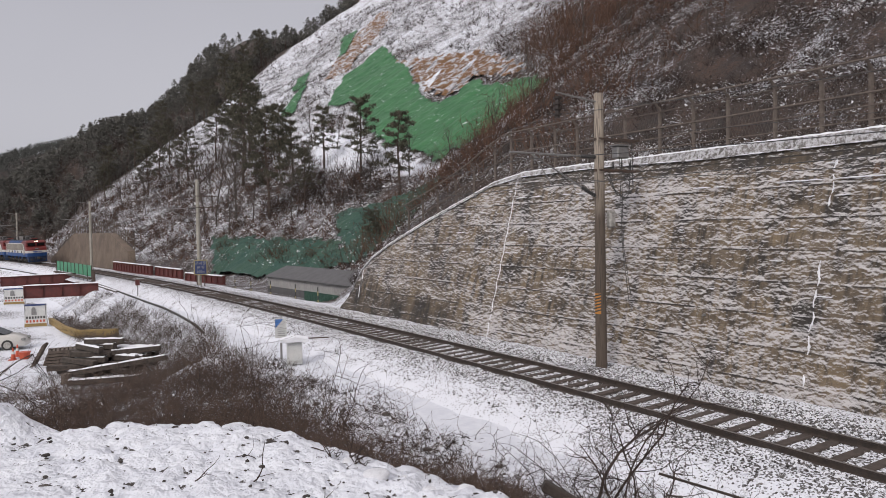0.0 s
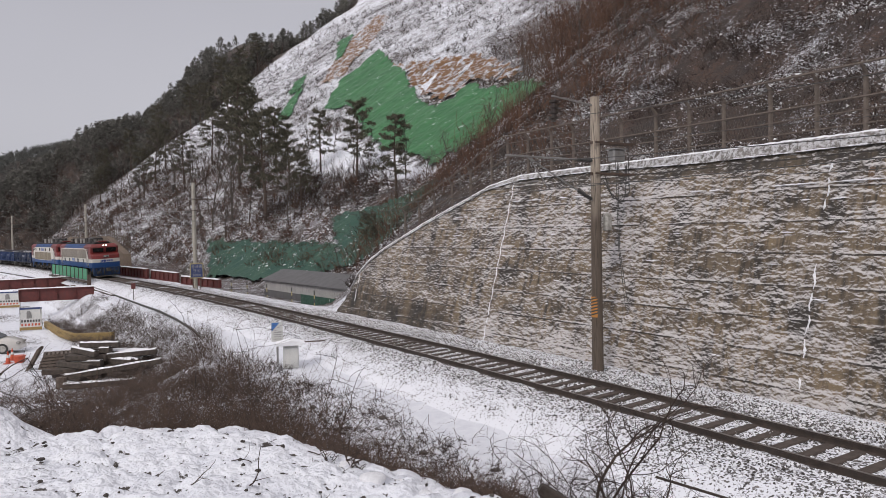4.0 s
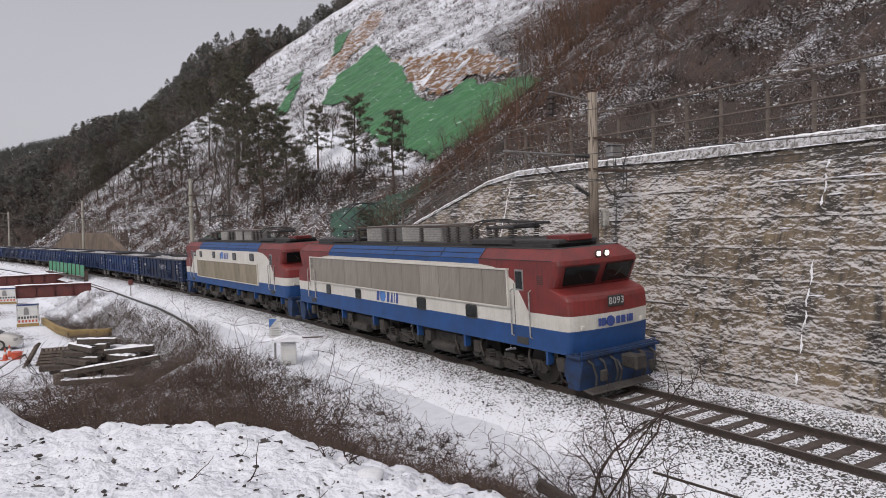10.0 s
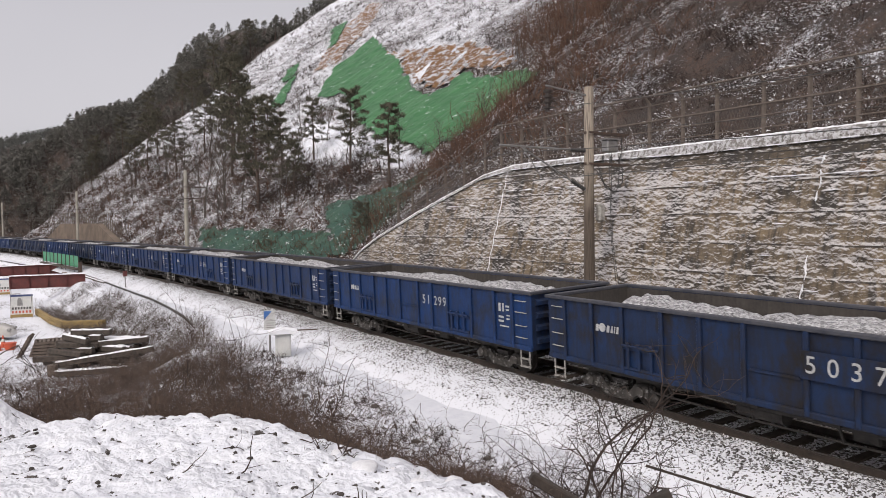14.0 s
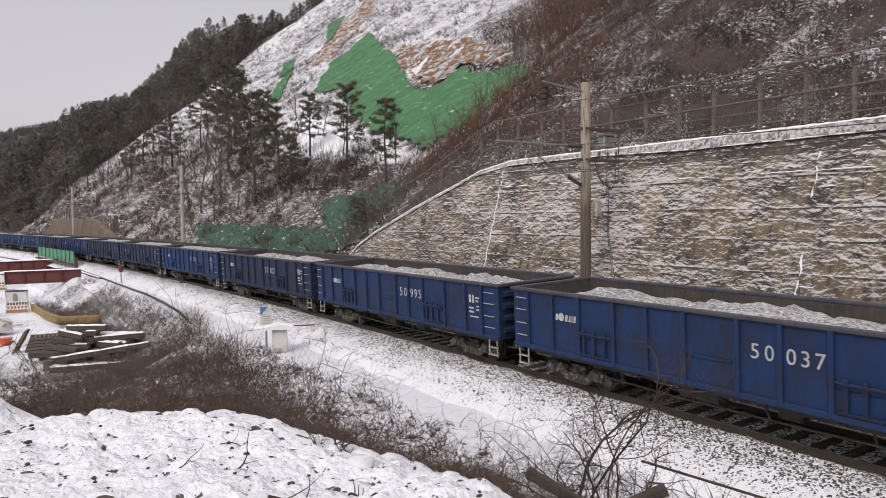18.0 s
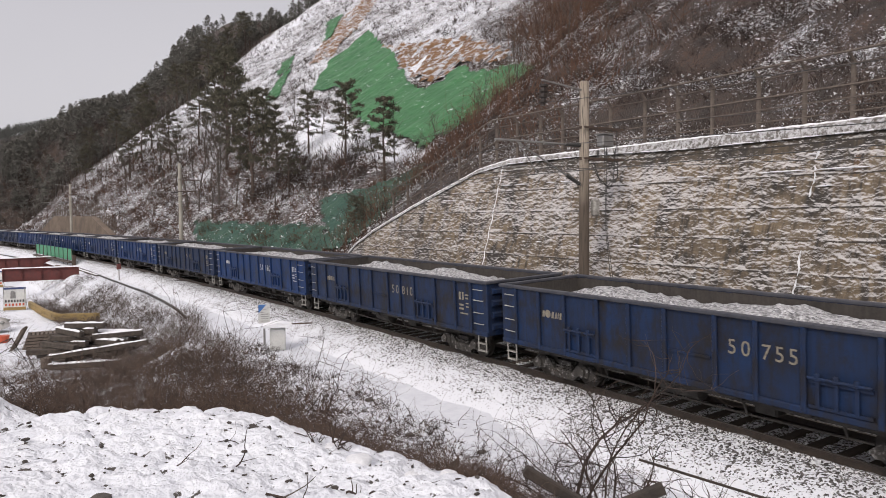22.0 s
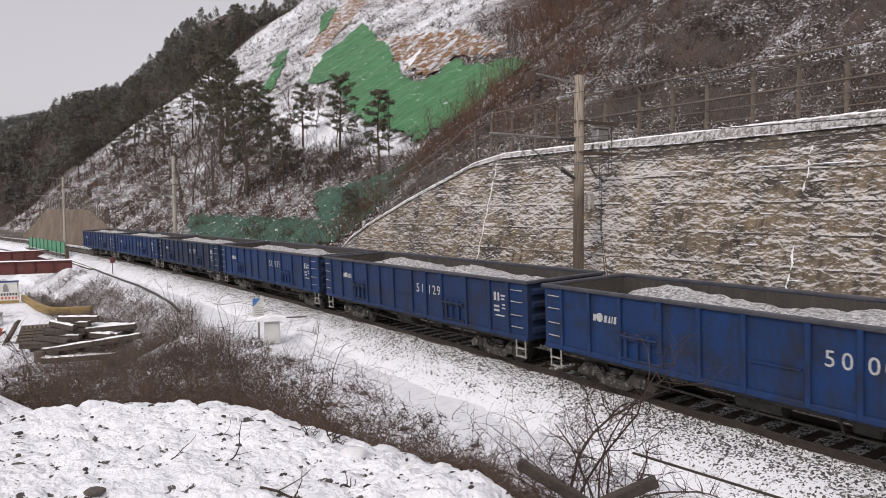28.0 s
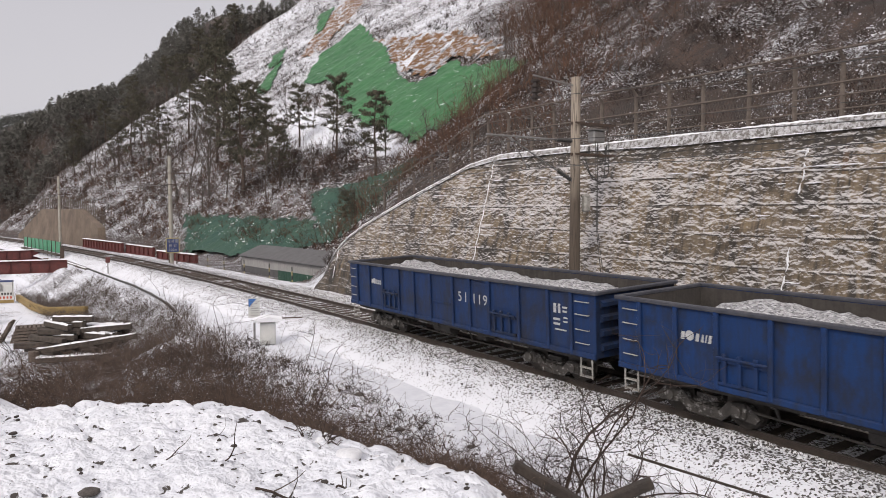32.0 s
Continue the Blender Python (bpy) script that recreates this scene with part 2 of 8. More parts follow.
# ---- building helpers ----
class Geo:
    """Vertices and faces of one mesh, gathered and linked at the end."""

    def __init__(self):
        self.v, self.f, self.m = [], [], []
        self.slot = 0

    def face(self, *pts):
        i = len(self.v)
        self.v.extend([tuple(p) for p in pts])
        self.f.append(tuple(range(i, i + len(pts))))
        self.m.append(self.slot)

    def mesh_faces(self, verts, faces):
        i = len(self.v)
        self.v.extend([tuple(p) for p in verts])
        for f in faces:
            self.f.append(tuple(i + k for k in f))
            self.m.append(self.slot)

    def box(self, c, size, m=None, bevel=0.0):
        x, y, z = size[0] / 2, size[1] / 2, size[2] / 2
        c = Vector(c)
        if bevel <= 0:
            vs = [Vector((sx * x, sy * y, sz * z)) for sx in (-1, 1) for sy in (-1, 1) for sz in (-1, 1)]
            fs = [(0, 1, 3, 2), (4, 6, 7, 5), (0, 4, 5, 1), (2, 3, 7, 6), (0, 2, 6, 4), (1, 5, 7, 3)]
        else:
            b = min(bevel, 0.49 * min(size))
            vs, fs = [], []
            ring = [(-x + b, -y), (x - b, -y), (x, -y + b), (x, y - b), (x - b, y), (-x + b, y), (-x, y - b), (-x, -y + b)]
            inner = [(-x + b, -y + b), (x - b, -y + b), (x - b, -y + b), (x - b, y - b), (x - b, y - b), (-x + b, y - b), (-x + b, y - b), (-x + b, -y + b)]
            for k, zz in ((0, -z), (1, -z + b), (1, z - b), (0, z)):
                vs += [Vector((*(ring if k else inner)[j], zz)) for j in range(8)]
            for lv in range(3):
                for j in range(8):
                    a, bb = lv * 8 + j, lv * 8 + (j + 1) % 8
                    fs.append((a, bb, bb + 8, a + 8))
            fs.append(tuple(reversed(range(8))))
            fs.append(tuple(range(24, 32)))
        vs = [(m @ p if m else p) + c for p in vs] if not m or m.to_4x4().translation.length == 0 else [m @ (p + c) for p in vs]
        self.mesh_faces(vs, fs)

    def tube(self, pts, radii, sides=6, caps=True):
        pts = [Vector(p) for p in pts]
        n = len(pts)
        if isinstance(radii, (int, float)):
            radii = [radii] * n
        start = len(self.v)
        up = Vector((0.31, 0.17, 0.93))
        for i, p in enumerate(pts):
            d = (pts[min(i + 1, n - 1)] - pts[max(i - 1, 0)])
            d = d.normalized() if d.length > 1e-9 else Vector((0, 0, 1))
            a = d.cross(up)
            if a.length < 0.1:
                a = d.cross(Vector((1, 0, 0)))
            a.normalize()
            b = d.cross(a)
            for k in range(sides):
                w = 2 * math.pi * k / sides
                self.v.append(tuple(p + (a * math.cos(w) + b * math.sin(w)) * radii[i]))
        for i in range(n - 1):
            for k in range(sides):
                a, b = start + i * sides + k, start + i * sides + (k + 1) % sides
                self.f.append((a, b, b + sides, a + sides))
                self.m.append(self.slot)
        if caps and sides > 2:
            self.f.append(tuple(start + k for k in reversed(range(sides))))
            self.f.append(tuple(start + (n - 1) * sides + k for k in range(sides)))
            self.m += [self.slot] * 2

    def disc_cyl(self, a, b, r, sides=16, r2=None):
        self.tube([a, b], [r, r if r2 is None else r2], sides)

    def prism(self, outline, depth, m):
        """An outline in the local xz plane, given thickness along y, moved by m."""
        n = len(outline)
        vs = [m @ Vector((x, -depth / 2, z)) for x, z in outline] + [m @ Vector((x, depth / 2, z)) for x, z in outline]
        fs = [tuple(range(n)), tuple(reversed(range(n, 2 * n)))] + [(i, i + n, (i + 1) % n + n, (i + 1) % n) for i in range(n)]
        self.mesh_faces(vs, fs)

    def data(self, name, mats, smooth=False):
        me = bpy.data.meshes.new(name)
        me.from_pydata(self.v, [], self.f)
        for m in (mats if isinstance(mats, (list, tuple)) else [mats]):
            me.materials.append(m)
        if self.slot:
            me.polygons.foreach_set("material_index", self.m)
        if smooth:
            me.polygons.foreach_set("use_smooth", [True] * len(me.polygons))
        me.update()
        return me


def part(name, geo, mats, parent=None, label="", smooth=False, m=None):
    me = geo if isinstance(geo, bpy.types.Mesh) else geo.data(name, mats, smooth)
    ob = new(name, me)
    if parent:
        ob.parent = parent
    if m is not None:
        ob.matrix_basis = m
    if label:
        tagged(ob, label)
    return ob


def base(name, m, label, category, group="", kind=""):
    ob = new(name)
    ob.empty_display_size = 0.2
    ob.matrix_basis = m
    return tagged(ob, label, category, group, kind)


def sheet(verts_grid):
    """Faces of a grid of points, rows by columns."""
    r, c = len(verts_grid), len(verts_grid[0])
    vs = [p for row in verts_grid for p in row]
    fs = [(i * c + j, i * c + j + 1, (i + 1) * c + j + 1, (i + 1) * c + j) for i in range(r - 1) for j in range(c - 1)]
    return vs, fs


rng = random.Random(7)

# ---- surfaces ----
SNOW = (0.70, 0.715, 0.76)


def build_ground(nt, b):
    flat = coords(nt)
    # on the hillside the patches run along the contours
    slope = nt.nodes.new("ShaderNodeAttribute")
    slope.attribute_name = "slope"
    v = mix(nt, slope.outputs["Fac"], flat, contour(nt, 0.85))
    att = nt.nodes.new("ShaderNodeAttribute")
    att.attribute_name = "snow"
    leaf = mix(nt, noise_fac(nt, v, 0.7), (0.019, 0.0122, 0.009), (0.080, 0.043, 0.026))
    leaf = mix(nt, noise_fac(nt, v, 9.0, 6.0), leaf, (0.026, 0.020, 0.018))
    lo = noise_fac(nt, v, 0.45, 5.0, 0.3, 0.7)
    hi = noise_fac(nt, v, 4.2, 9.0, 0.3, 0.7, 0.8)
    finer = noise_fac(nt, v, 15.0, 6.0, 0.3, 0.7, 0.75)
    both = math_node(nt, "ADD", math_node(nt, "MULTIPLY", lo, 0.16), math_node(nt, "ADD", math_node(nt, "MULTIPLY", hi, 0.40), math_node(nt, "MULTIPLY", finer, 0.44)))
    lvl = math_node(nt, "SUBTRACT", math_node(nt, "ADD", both, att.outputs["Fac"]), 1.0)
    fac = nt.nodes.new("ShaderNodeMapRange")
    fac.inputs["From Min"].default_value, fac.inputs["From Max"].default_value = -0.05, 0.05
    nt.links.new(lvl, fac.inputs["Value"])
    snow = mix(nt, noise_fac(nt, v, 3.0), (0.735, 0.755, 0.80), (0.645, 0.665, 0.72))
    clod = nt.nodes.new("ShaderNodeAttribute")
    clod.attribute_name = "clod"
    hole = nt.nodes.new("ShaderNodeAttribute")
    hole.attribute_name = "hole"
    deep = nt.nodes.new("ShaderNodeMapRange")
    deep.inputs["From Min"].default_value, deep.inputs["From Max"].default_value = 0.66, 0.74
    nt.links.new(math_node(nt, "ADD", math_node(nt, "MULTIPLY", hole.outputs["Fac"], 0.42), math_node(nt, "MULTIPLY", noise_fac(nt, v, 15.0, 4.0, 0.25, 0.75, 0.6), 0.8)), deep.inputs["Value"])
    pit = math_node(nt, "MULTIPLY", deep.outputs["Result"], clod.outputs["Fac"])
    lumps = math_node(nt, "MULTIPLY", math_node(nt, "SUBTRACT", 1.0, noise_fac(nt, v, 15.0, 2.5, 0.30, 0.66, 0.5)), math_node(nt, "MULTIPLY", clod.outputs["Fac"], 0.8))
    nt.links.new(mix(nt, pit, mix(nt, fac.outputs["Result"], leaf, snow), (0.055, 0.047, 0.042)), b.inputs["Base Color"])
    b.inputs["Roughness"].default_value = 0.75
    bump(nt, b, math_node(nt, "ADD", math_node(nt, "ADD", math_node(nt, "MULTIPLY", hi, math_node(nt, "SUBTRACT", 1.0, math_node(nt, "MULTIPLY", clod.outputs["Fac"], 0.85))), lumps), math_node(nt, "MULTIPLY", noise_fac(nt, v, 26.0, 2.0), 0.10)), 0.6, 0.05)


M_GROUND = mat("snowy_ground", build_ground)


def build_ballast(nt, b):
    v = coords(nt)
    vo = node(nt, "ShaderNodeTexVoronoi", Scale=27.0)
    nt.links.new(v, vo.inputs["Vector"])
    att = nt.nodes.new("ShaderNodeAttribute")
    att.attribute_name = "snow"
    sep = nt.nodes.new("ShaderNodeSeparateColor")
    nt.links.new(vo.outputs["Color"], sep.inputs["Color"])
    stone = mix(nt, sep.outputs["Red"], (0.035, 0.033, 0.032), (0.15, 0.14, 0.135))
    n = noise_fac(nt, v, 1.2, 4.0, 0.2, 0.8)
    stone = mix(nt, noise_fac(nt, v, 60.0, 3.0), stone, (0.09, 0.083, 0.078))
    lvl = math_node(nt, "SUBTRACT", math_node(nt, "ADD", math_node(nt, "ADD", math_node(nt, "MULTIPLY", sep.outputs["Green"], 0.6), math_node(nt, "MULTIPLY", n, 0.4)), att.outputs["Fac"]), 1.0)
    fac = nt.nodes.new("ShaderNodeMapRange")
    fac.inputs["From Min"].default_value, fac.inputs["From Max"].default_value = -0.06, 0.06
    nt.links.new(lvl, fac.inputs["Value"])
    nt.links.new(mix(nt, fac.outputs["Result"], stone, SNOW), b.inputs["Base Color"])
    b.inputs["Roughness"].default_value = 0.85
    inv = math_node(nt, "SUBTRACT", 1.0, vo.outputs["Distance"])
    bump(nt, b, math_node(nt, "MULTIPLY", inv, math_node(nt, "SUBTRACT", 1.0, math_node(nt, "MULTIPLY", fac.outputs["Result"], 0.75))), 0.7, 0.04)


M_BALLAST = mat("snowy_ballast", build_ballast)


def build_snow(nt, b):
    v = coords(nt)
    nt.links.new(mix(nt, noise_fac(nt, v, 4.0), (0.82, 0.83, 0.86), (0.72, 0.73, 0.76)), b.inputs["Base Color"])
    b.inputs["Roughness"].default_value = 0.7
    bump(nt, b, noise_fac(nt, v, 22.0, 6.0), 0.5, 0.02)


M_SNOW = mat("fresh_snow", build_snow)
M_RAIL = paint("rusty_rail", (0.075, 0.056, 0.046), (0.045, 0.036, 0.032), 0.6, 6.0, 0.3)
M_RAILTOP = paint("worn_rail_head", (0.30, 0.28, 0.26), (0.20, 0.18, 0.17), 0.35, 8.0, 0.8)
M_SLEEPER = paint("creosoted_sleeper", (0.045, 0.035, 0.030), (0.080, 0.060, 0.050), 0.9, 7.0, 0.0, 60.0)
M_STEEL = paint("weathered_steel", (0.15, 0.14, 0.13), (0.10, 0.085, 0.075), 0.6, 8.0, 0.4)
M_GALV = paint("galvanised_steel", (0.32, 0.32, 0.32), (0.24, 0.23, 0.22), 0.5, 6.0, 0.5)
M_RUST = paint("rusty_steel", (0.11, 0.07, 0.05), (0.06, 0.045, 0.04), 0.8, 9.0, 0.2)
M_STEP = paint("pale_steel_step", (0.45, 0.44, 0.41), (0.28, 0.27, 0.25), 0.6, 9.0, 0.2)
M_CABLE = paint("dark_cable", (0.03, 0.03, 0.03), (0.05, 0.05, 0.05), 0.6)
M_POLE = paint("weathered_pole", (0.165, 0.135, 0.105), (0.10, 0.083, 0.066), 0.9, 2.0, 0.0, 30.0, 0.5)
M_CONC = paint("pale_concrete_pole", (0.42, 0.40, 0.35), (0.34, 0.32, 0.27), 0.9, 1.5, 0.0, 30.0, 0.3)


COURSE0 = 0.05


def build_wall(nt, b):
    """Rough concrete with snow caught on the upper side of its ripples; x along the wall, z up."""
    v = coords(nt, (1, 1, 1))

    def rough_at(dz, sc, st, det):
        tc = nt.nodes.new("ShaderNodeTexCoord")
        mp = nt.nodes.new("ShaderNodeMapping")
        mp.inputs["Scale"].default_value = (1, 1, st)
        mp.inputs["Location"].default_value = (0, 0, dz * st)
        nt.links.new(tc.outputs["Object"], mp.inputs["Vector"])
        n = node(nt, "ShaderNodeTexNoise", Scale=sc, Detail=det, Roughness=0.55, Distortion=0.5)
        nt.links.new(mp.outputs["Vector"], n.inputs["Vector"])
        return n.outputs["Fac"]

    big = rough_at(0, 2.3, 1.9, 5.0)
    shelf = math_node(nt, "MULTIPLY", math_node(nt, "SUBTRACT", big, rough_at(0.085, 2.3, 1.9, 5.0)), 2.3)
    fine = rough_at(0, 5.2, 2.2, 5.0)
    shelf2 = math_node(nt, "MULTIPLY", math_node(nt, "SUBTRACT", fine, rough_at(0.040, 5.2, 2.2, 5.0)), 3.0)
    att = nt.nodes.new("ShaderNodeAttribute")
    att.attribute_name = "snow"
    att2 = nt.nodes.new("ShaderNodeAttribute")
    att2.attribute_name = "damp"
    conc = mix(nt, noise_fac(nt, v, 0.5, 5.0), (0.225, 0.168, 0.104), (0.150, 0.117, 0.083))
    conc = mix(nt, math_node(nt, "MULTIPLY", noise_fac(nt, v, 14.0, 6.0), 0.4), conc, (0.105, 0.09, 0.075))
    conc = mix(nt, math_node(nt, "MULTIPLY", noise_fac(nt, coords(nt, (2.6, 1, 0.22)), 1.7, 6.0, 0.44, 0.62), 0.9), conc, (0.042, 0.037, 0.033))
    conc = mix(nt, math_node(nt, "MULTIPLY", noise_fac(nt, coords(nt, (1.0, 1, 0.5)), 0.9, 6.0, 0.52, 0.62), 0.9), conc, (0.032, 0.029, 0.027))
    conc = mix(nt, math_node(nt, "MULTIPLY", noise_fac(nt, coords(nt, (3.0, 1, 0.3)), 0.8, 4.0, 0.66, 0.74), 0.6), conc, (0.19, 0.11, 0.06))
    sep = nt.nodes.new("ShaderNodeSeparateXYZ")
    nt.links.new(v, sep.inputs["Vector"])
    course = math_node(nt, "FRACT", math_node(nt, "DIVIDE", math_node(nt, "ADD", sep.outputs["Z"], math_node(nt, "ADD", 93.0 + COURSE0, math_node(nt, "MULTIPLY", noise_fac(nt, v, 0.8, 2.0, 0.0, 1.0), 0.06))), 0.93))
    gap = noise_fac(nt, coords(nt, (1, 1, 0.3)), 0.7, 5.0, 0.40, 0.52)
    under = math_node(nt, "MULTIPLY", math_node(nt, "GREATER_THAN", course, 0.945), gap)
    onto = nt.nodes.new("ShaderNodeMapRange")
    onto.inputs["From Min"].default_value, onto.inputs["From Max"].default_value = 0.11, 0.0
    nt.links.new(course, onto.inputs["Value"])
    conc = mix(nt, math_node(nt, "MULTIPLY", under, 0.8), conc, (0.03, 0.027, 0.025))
    conc = mix(nt, att2.outputs["Fac"], conc, (0.035, 0.032, 0.03))
    n3 = noise_fac(nt, coords(nt, (0.7, 1, 1.5)), 0.8, 6.0, 0.25, 0.75)
    lvl = math_node(nt, "ADD", math_node(nt, "ADD", shelf, shelf2), math_node(nt, "MULTIPLY", math_node(nt, "SUBTRACT", n3, 0.5), 1.05))
    lvl = math_node(nt, "ADD", lvl, math_node(nt, "MULTIPLY", onto.outputs["Result"], 0.42))
    lvl = math_node(nt, "SUBTRACT", math_node(nt, "ADD", lvl, att.outputs["Fac"]), math_node(nt, "MULTIPLY", under, 0.4))
    fac = nt.nodes.new("ShaderNodeMapRange")
    fac.inputs["From Min"].default_value, fac.inputs["From Max"].default_value = 0.44, 1.12
    nt.links.new(lvl, fac.inputs["Value"])
    nt.links.new(mix(nt, math_node(nt, "MULTIPLY", fac.outputs["Result"], 0.85), conc, (0.60, 0.58, 0.58)), b.inputs["Base Color"])
    b.inputs["Roughness"].default_value = 0.9
    bump(nt, b, math_node(nt, "ADD", math_node(nt, "ADD", big, math_node(nt, "MULTIPLY", fine, 0.35)), math_node(nt, "MULTIPLY", under, -0.3)), 0.8, 0.10)


M_WALL = mat("snow_caked_concrete", build_wall)
M_WALLTOP = paint("dark_coping", (0.19, 0.175, 0.155), (0.10, 0.092, 0.085), 0.9, 0.8, 0.0, 14.0, 0.6)

# ---- ground ----
gs = np.concatenate([np.arange(-400, -60, 20), np.arange(-60, -14, 2.0), np.arange(-14, -10.6, 0.16), np.arange(-10.6, -2.0, 0.042), np.arange(-2, 4, 0.16), np.arange(4, 40, 0.5), np.arange(40, 130, 1.2),
                     np.arange(130, 340, 3.0), np.arange(340, 700, 12.0), np.arange(700, 1451, 75.0)])
gl = np.concatenate([np.arange(-600, -200, 50), np.arange(-200, -28, 8.0), np.arange(-28, -16, 0.6), np.arange(-16, -13.4, 0.16), np.arange(-13.4, -7.2, 0.042), np.arange(-7.2, -5, 0.16), np.arange(-5, 8, 0.35),
                     np.arange(8, 50, 0.9), np.arange(50, 140, 3.0), np.arange(140, 400, 15.0), np.arange(400, 901, 100.0)])
GS, GL = np.meshgrid(gs, gl, indexing="ij")
lx, ly, lt = line(GS)
GX, GY = lx + np.sin(lt) * GL, ly - np.cos(lt) * GL
GZ = terrain(GS, GL, GX, GY)
vs, fs = [], []
nr, nc = GS.shape
ids = np.arange(nr * nc).reshape(nr, nc)
quads = np.stack([ids[:-1, :-1], ids[:-1, 1:], ids[1:, 1:], ids[1:, :-1]], -1).reshape(-1, 4)
me = bpy.data.meshes.new("ground")
me.from_pydata(np.stack([GX, GY, GZ], -1).reshape(-1, 3).tolist(), [], quads[:, ::-1].tolist())
# how far the snow covers the soil, by place
cover = np.where(GL < 0, 1.02, 0.34)
cover = np.where((GL > 0) & (GS < 50), 0.295 + 0.09 * wavy(GS, GL, 4.0) + 0.10 * wavy(GS * 0.6, GL, 1.3, 6.0) + 0.10 * sm(9.5, 7.2, GL), cover)
cover = np.where((GL < -3.3) & (GL > -9) & (GS < 30), 1.06, cover)
cover = np.where((GL > 3) & (GL < 6.3), np.where(GS < 31, 0.62, 0.55), cover)
cover = np.where((GL > 6.3) & (GL < 14) & (GS > 30) & (GS < 76), 0.42, cover)
cover = np.where((GL < -8) & (GZ < -2.0) & (GS > 18), 0.66 + 0.24 * wavy(GX, GY, 4.0), cover)
cover = np.where((GL < -4) & (GS > 18) & (GZ > -2.3) & (GZ < -0.95), 0.57, cover)
cover = np.where((GL < -3.6) & (GL > -6.5) & (GS > 16) & (GS < 75) & (GZ > -1.1), 0.80 + 0.08 * wavy(GS, GL, 2.0), cover)
cover = np.where((GL < -4.4) & (GL > -9.5) & (GS < 16) & (GS > -4) & (GZ < -0.5), 1.02 - 0.34 * sm(-5.4, -7.6, GL) + 0.08 * wavy(GX, GY, 1.2, 2.0), cover)
cover = np.where((GL < -6.5) & (GS > -6) & (GS < 16) & (GZ < 2.3) & (GY > 6), np.minimum(cover, 0.70 + 0.2 * sm(-8.0, -6.5, GL)), cover)
high = (GL > 14) & (GS > 50) & (GS < 205)
cover = np.where(high, 0.40 + 0.10 * wavy(GS * 0.5, GL, 5.0, 2.0) - 0.02 * sm(34, 46, GL) + 0.14 * sm(34, 46, GL) * sm(55, 85, GS) + 0.06 * sm(182, 194, GS) * sm(32, 50, GL), cover)
cover = np.where((GL > 27) & (GL < 45) & (GS > 52) & (GS < 112) & (GL < 27 + 0.28 * (GS - 50)) & (GL > 25.5 + 0.16 * (GS - 50)), 0.74, cover)
cover = np.where(GS > 204, 0.30, cover)
at_clod = me.attributes.new("clod", "FLOAT", "POINT")
dist_edge = np.interp(GX, EDGE_X, EDGE_Y) - GY
at_clod.data.foreach_set("value", (sm(-0.8, 0.1, dist_edge) * (GL < -5)).reshape(-1).astype(np.float32))
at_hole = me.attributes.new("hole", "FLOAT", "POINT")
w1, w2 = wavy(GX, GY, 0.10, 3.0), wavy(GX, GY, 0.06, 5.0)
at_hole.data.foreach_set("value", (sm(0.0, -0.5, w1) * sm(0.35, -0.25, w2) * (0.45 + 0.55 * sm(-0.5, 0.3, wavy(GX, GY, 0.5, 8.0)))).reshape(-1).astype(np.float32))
at_slope = me.attributes.new("slope", "FLOAT", "POINT")
at_slope.data.foreach_set("value", (0.85 * sm(6.3, 9.0, GL) * sm(36, 75, GS)).reshape(-1).astype(np.float32))
at_snow = me.attributes.new("snow", "FLOAT", "POINT")
at_snow.data.foreach_set("value", cover.reshape(-1).astype(np.float32))
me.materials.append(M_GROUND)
me.polygons.foreach_set("use_smooth", [True] * len(me.polygons))
ground = tagged(new("ground", me), "snow-covered ground with yard, embankment and wooded hillside", "ground", kind="structure")

# ---- track ----
g = Geo()
prof = [(-3.35, -0.95), (-2.9, -0.72), (-2.1, -0.24), (-1.5, -0.105), (-0.86, -0.125), (-0.62, -0.19), (0.62, -0.19), (0.86, -0.125), (1.5, -0.115), (2.2, -0.25), (3.1, -0.44), (3.8, -0.47), (4.75, -0.46)]
bs = np.concatenate([np.arange(-400, -15, 6.0), np.arange(-15, 60, 0.5), np.arange(60, 520, 3.0)])
rows_ = []
for s in bs:
    rr = []
    for k, (a, z) in enumerate(prof):
        j = 0.03 * float(wavy(s * 1.0, a, 0.4, 1.0)) + 0.04 * float(wavy(s, a, 1.7))
        p = rail_at(s, a, z + j) if abs(a) < 2.5 else at(s, a, z + j)
        rr.append(p)
    rows_.append(rr)
vs, fs = sheet(rows_)
g.mesh_faces(vs, [f[::-1] for f in fs])
me = g.data("ballast_bed", M_BALLAST, True)
a_s = me.attributes.new("snow", "FLOAT", "POINT")
a_s.data.foreach_set("value", [(0.84, 0.79, 0.68, 0.52, 0.50, 0.54, 0.54, 0.48, 0.42, 0.44, 0.50, 0.60, 0.66)[i % len(prof)] for i in range(len(me.vertices))])
ballast_bed = tagged(new("ballast_bed", me), "grey crushed-stone track ballast dusted with snow", "ballast", kind="structure")

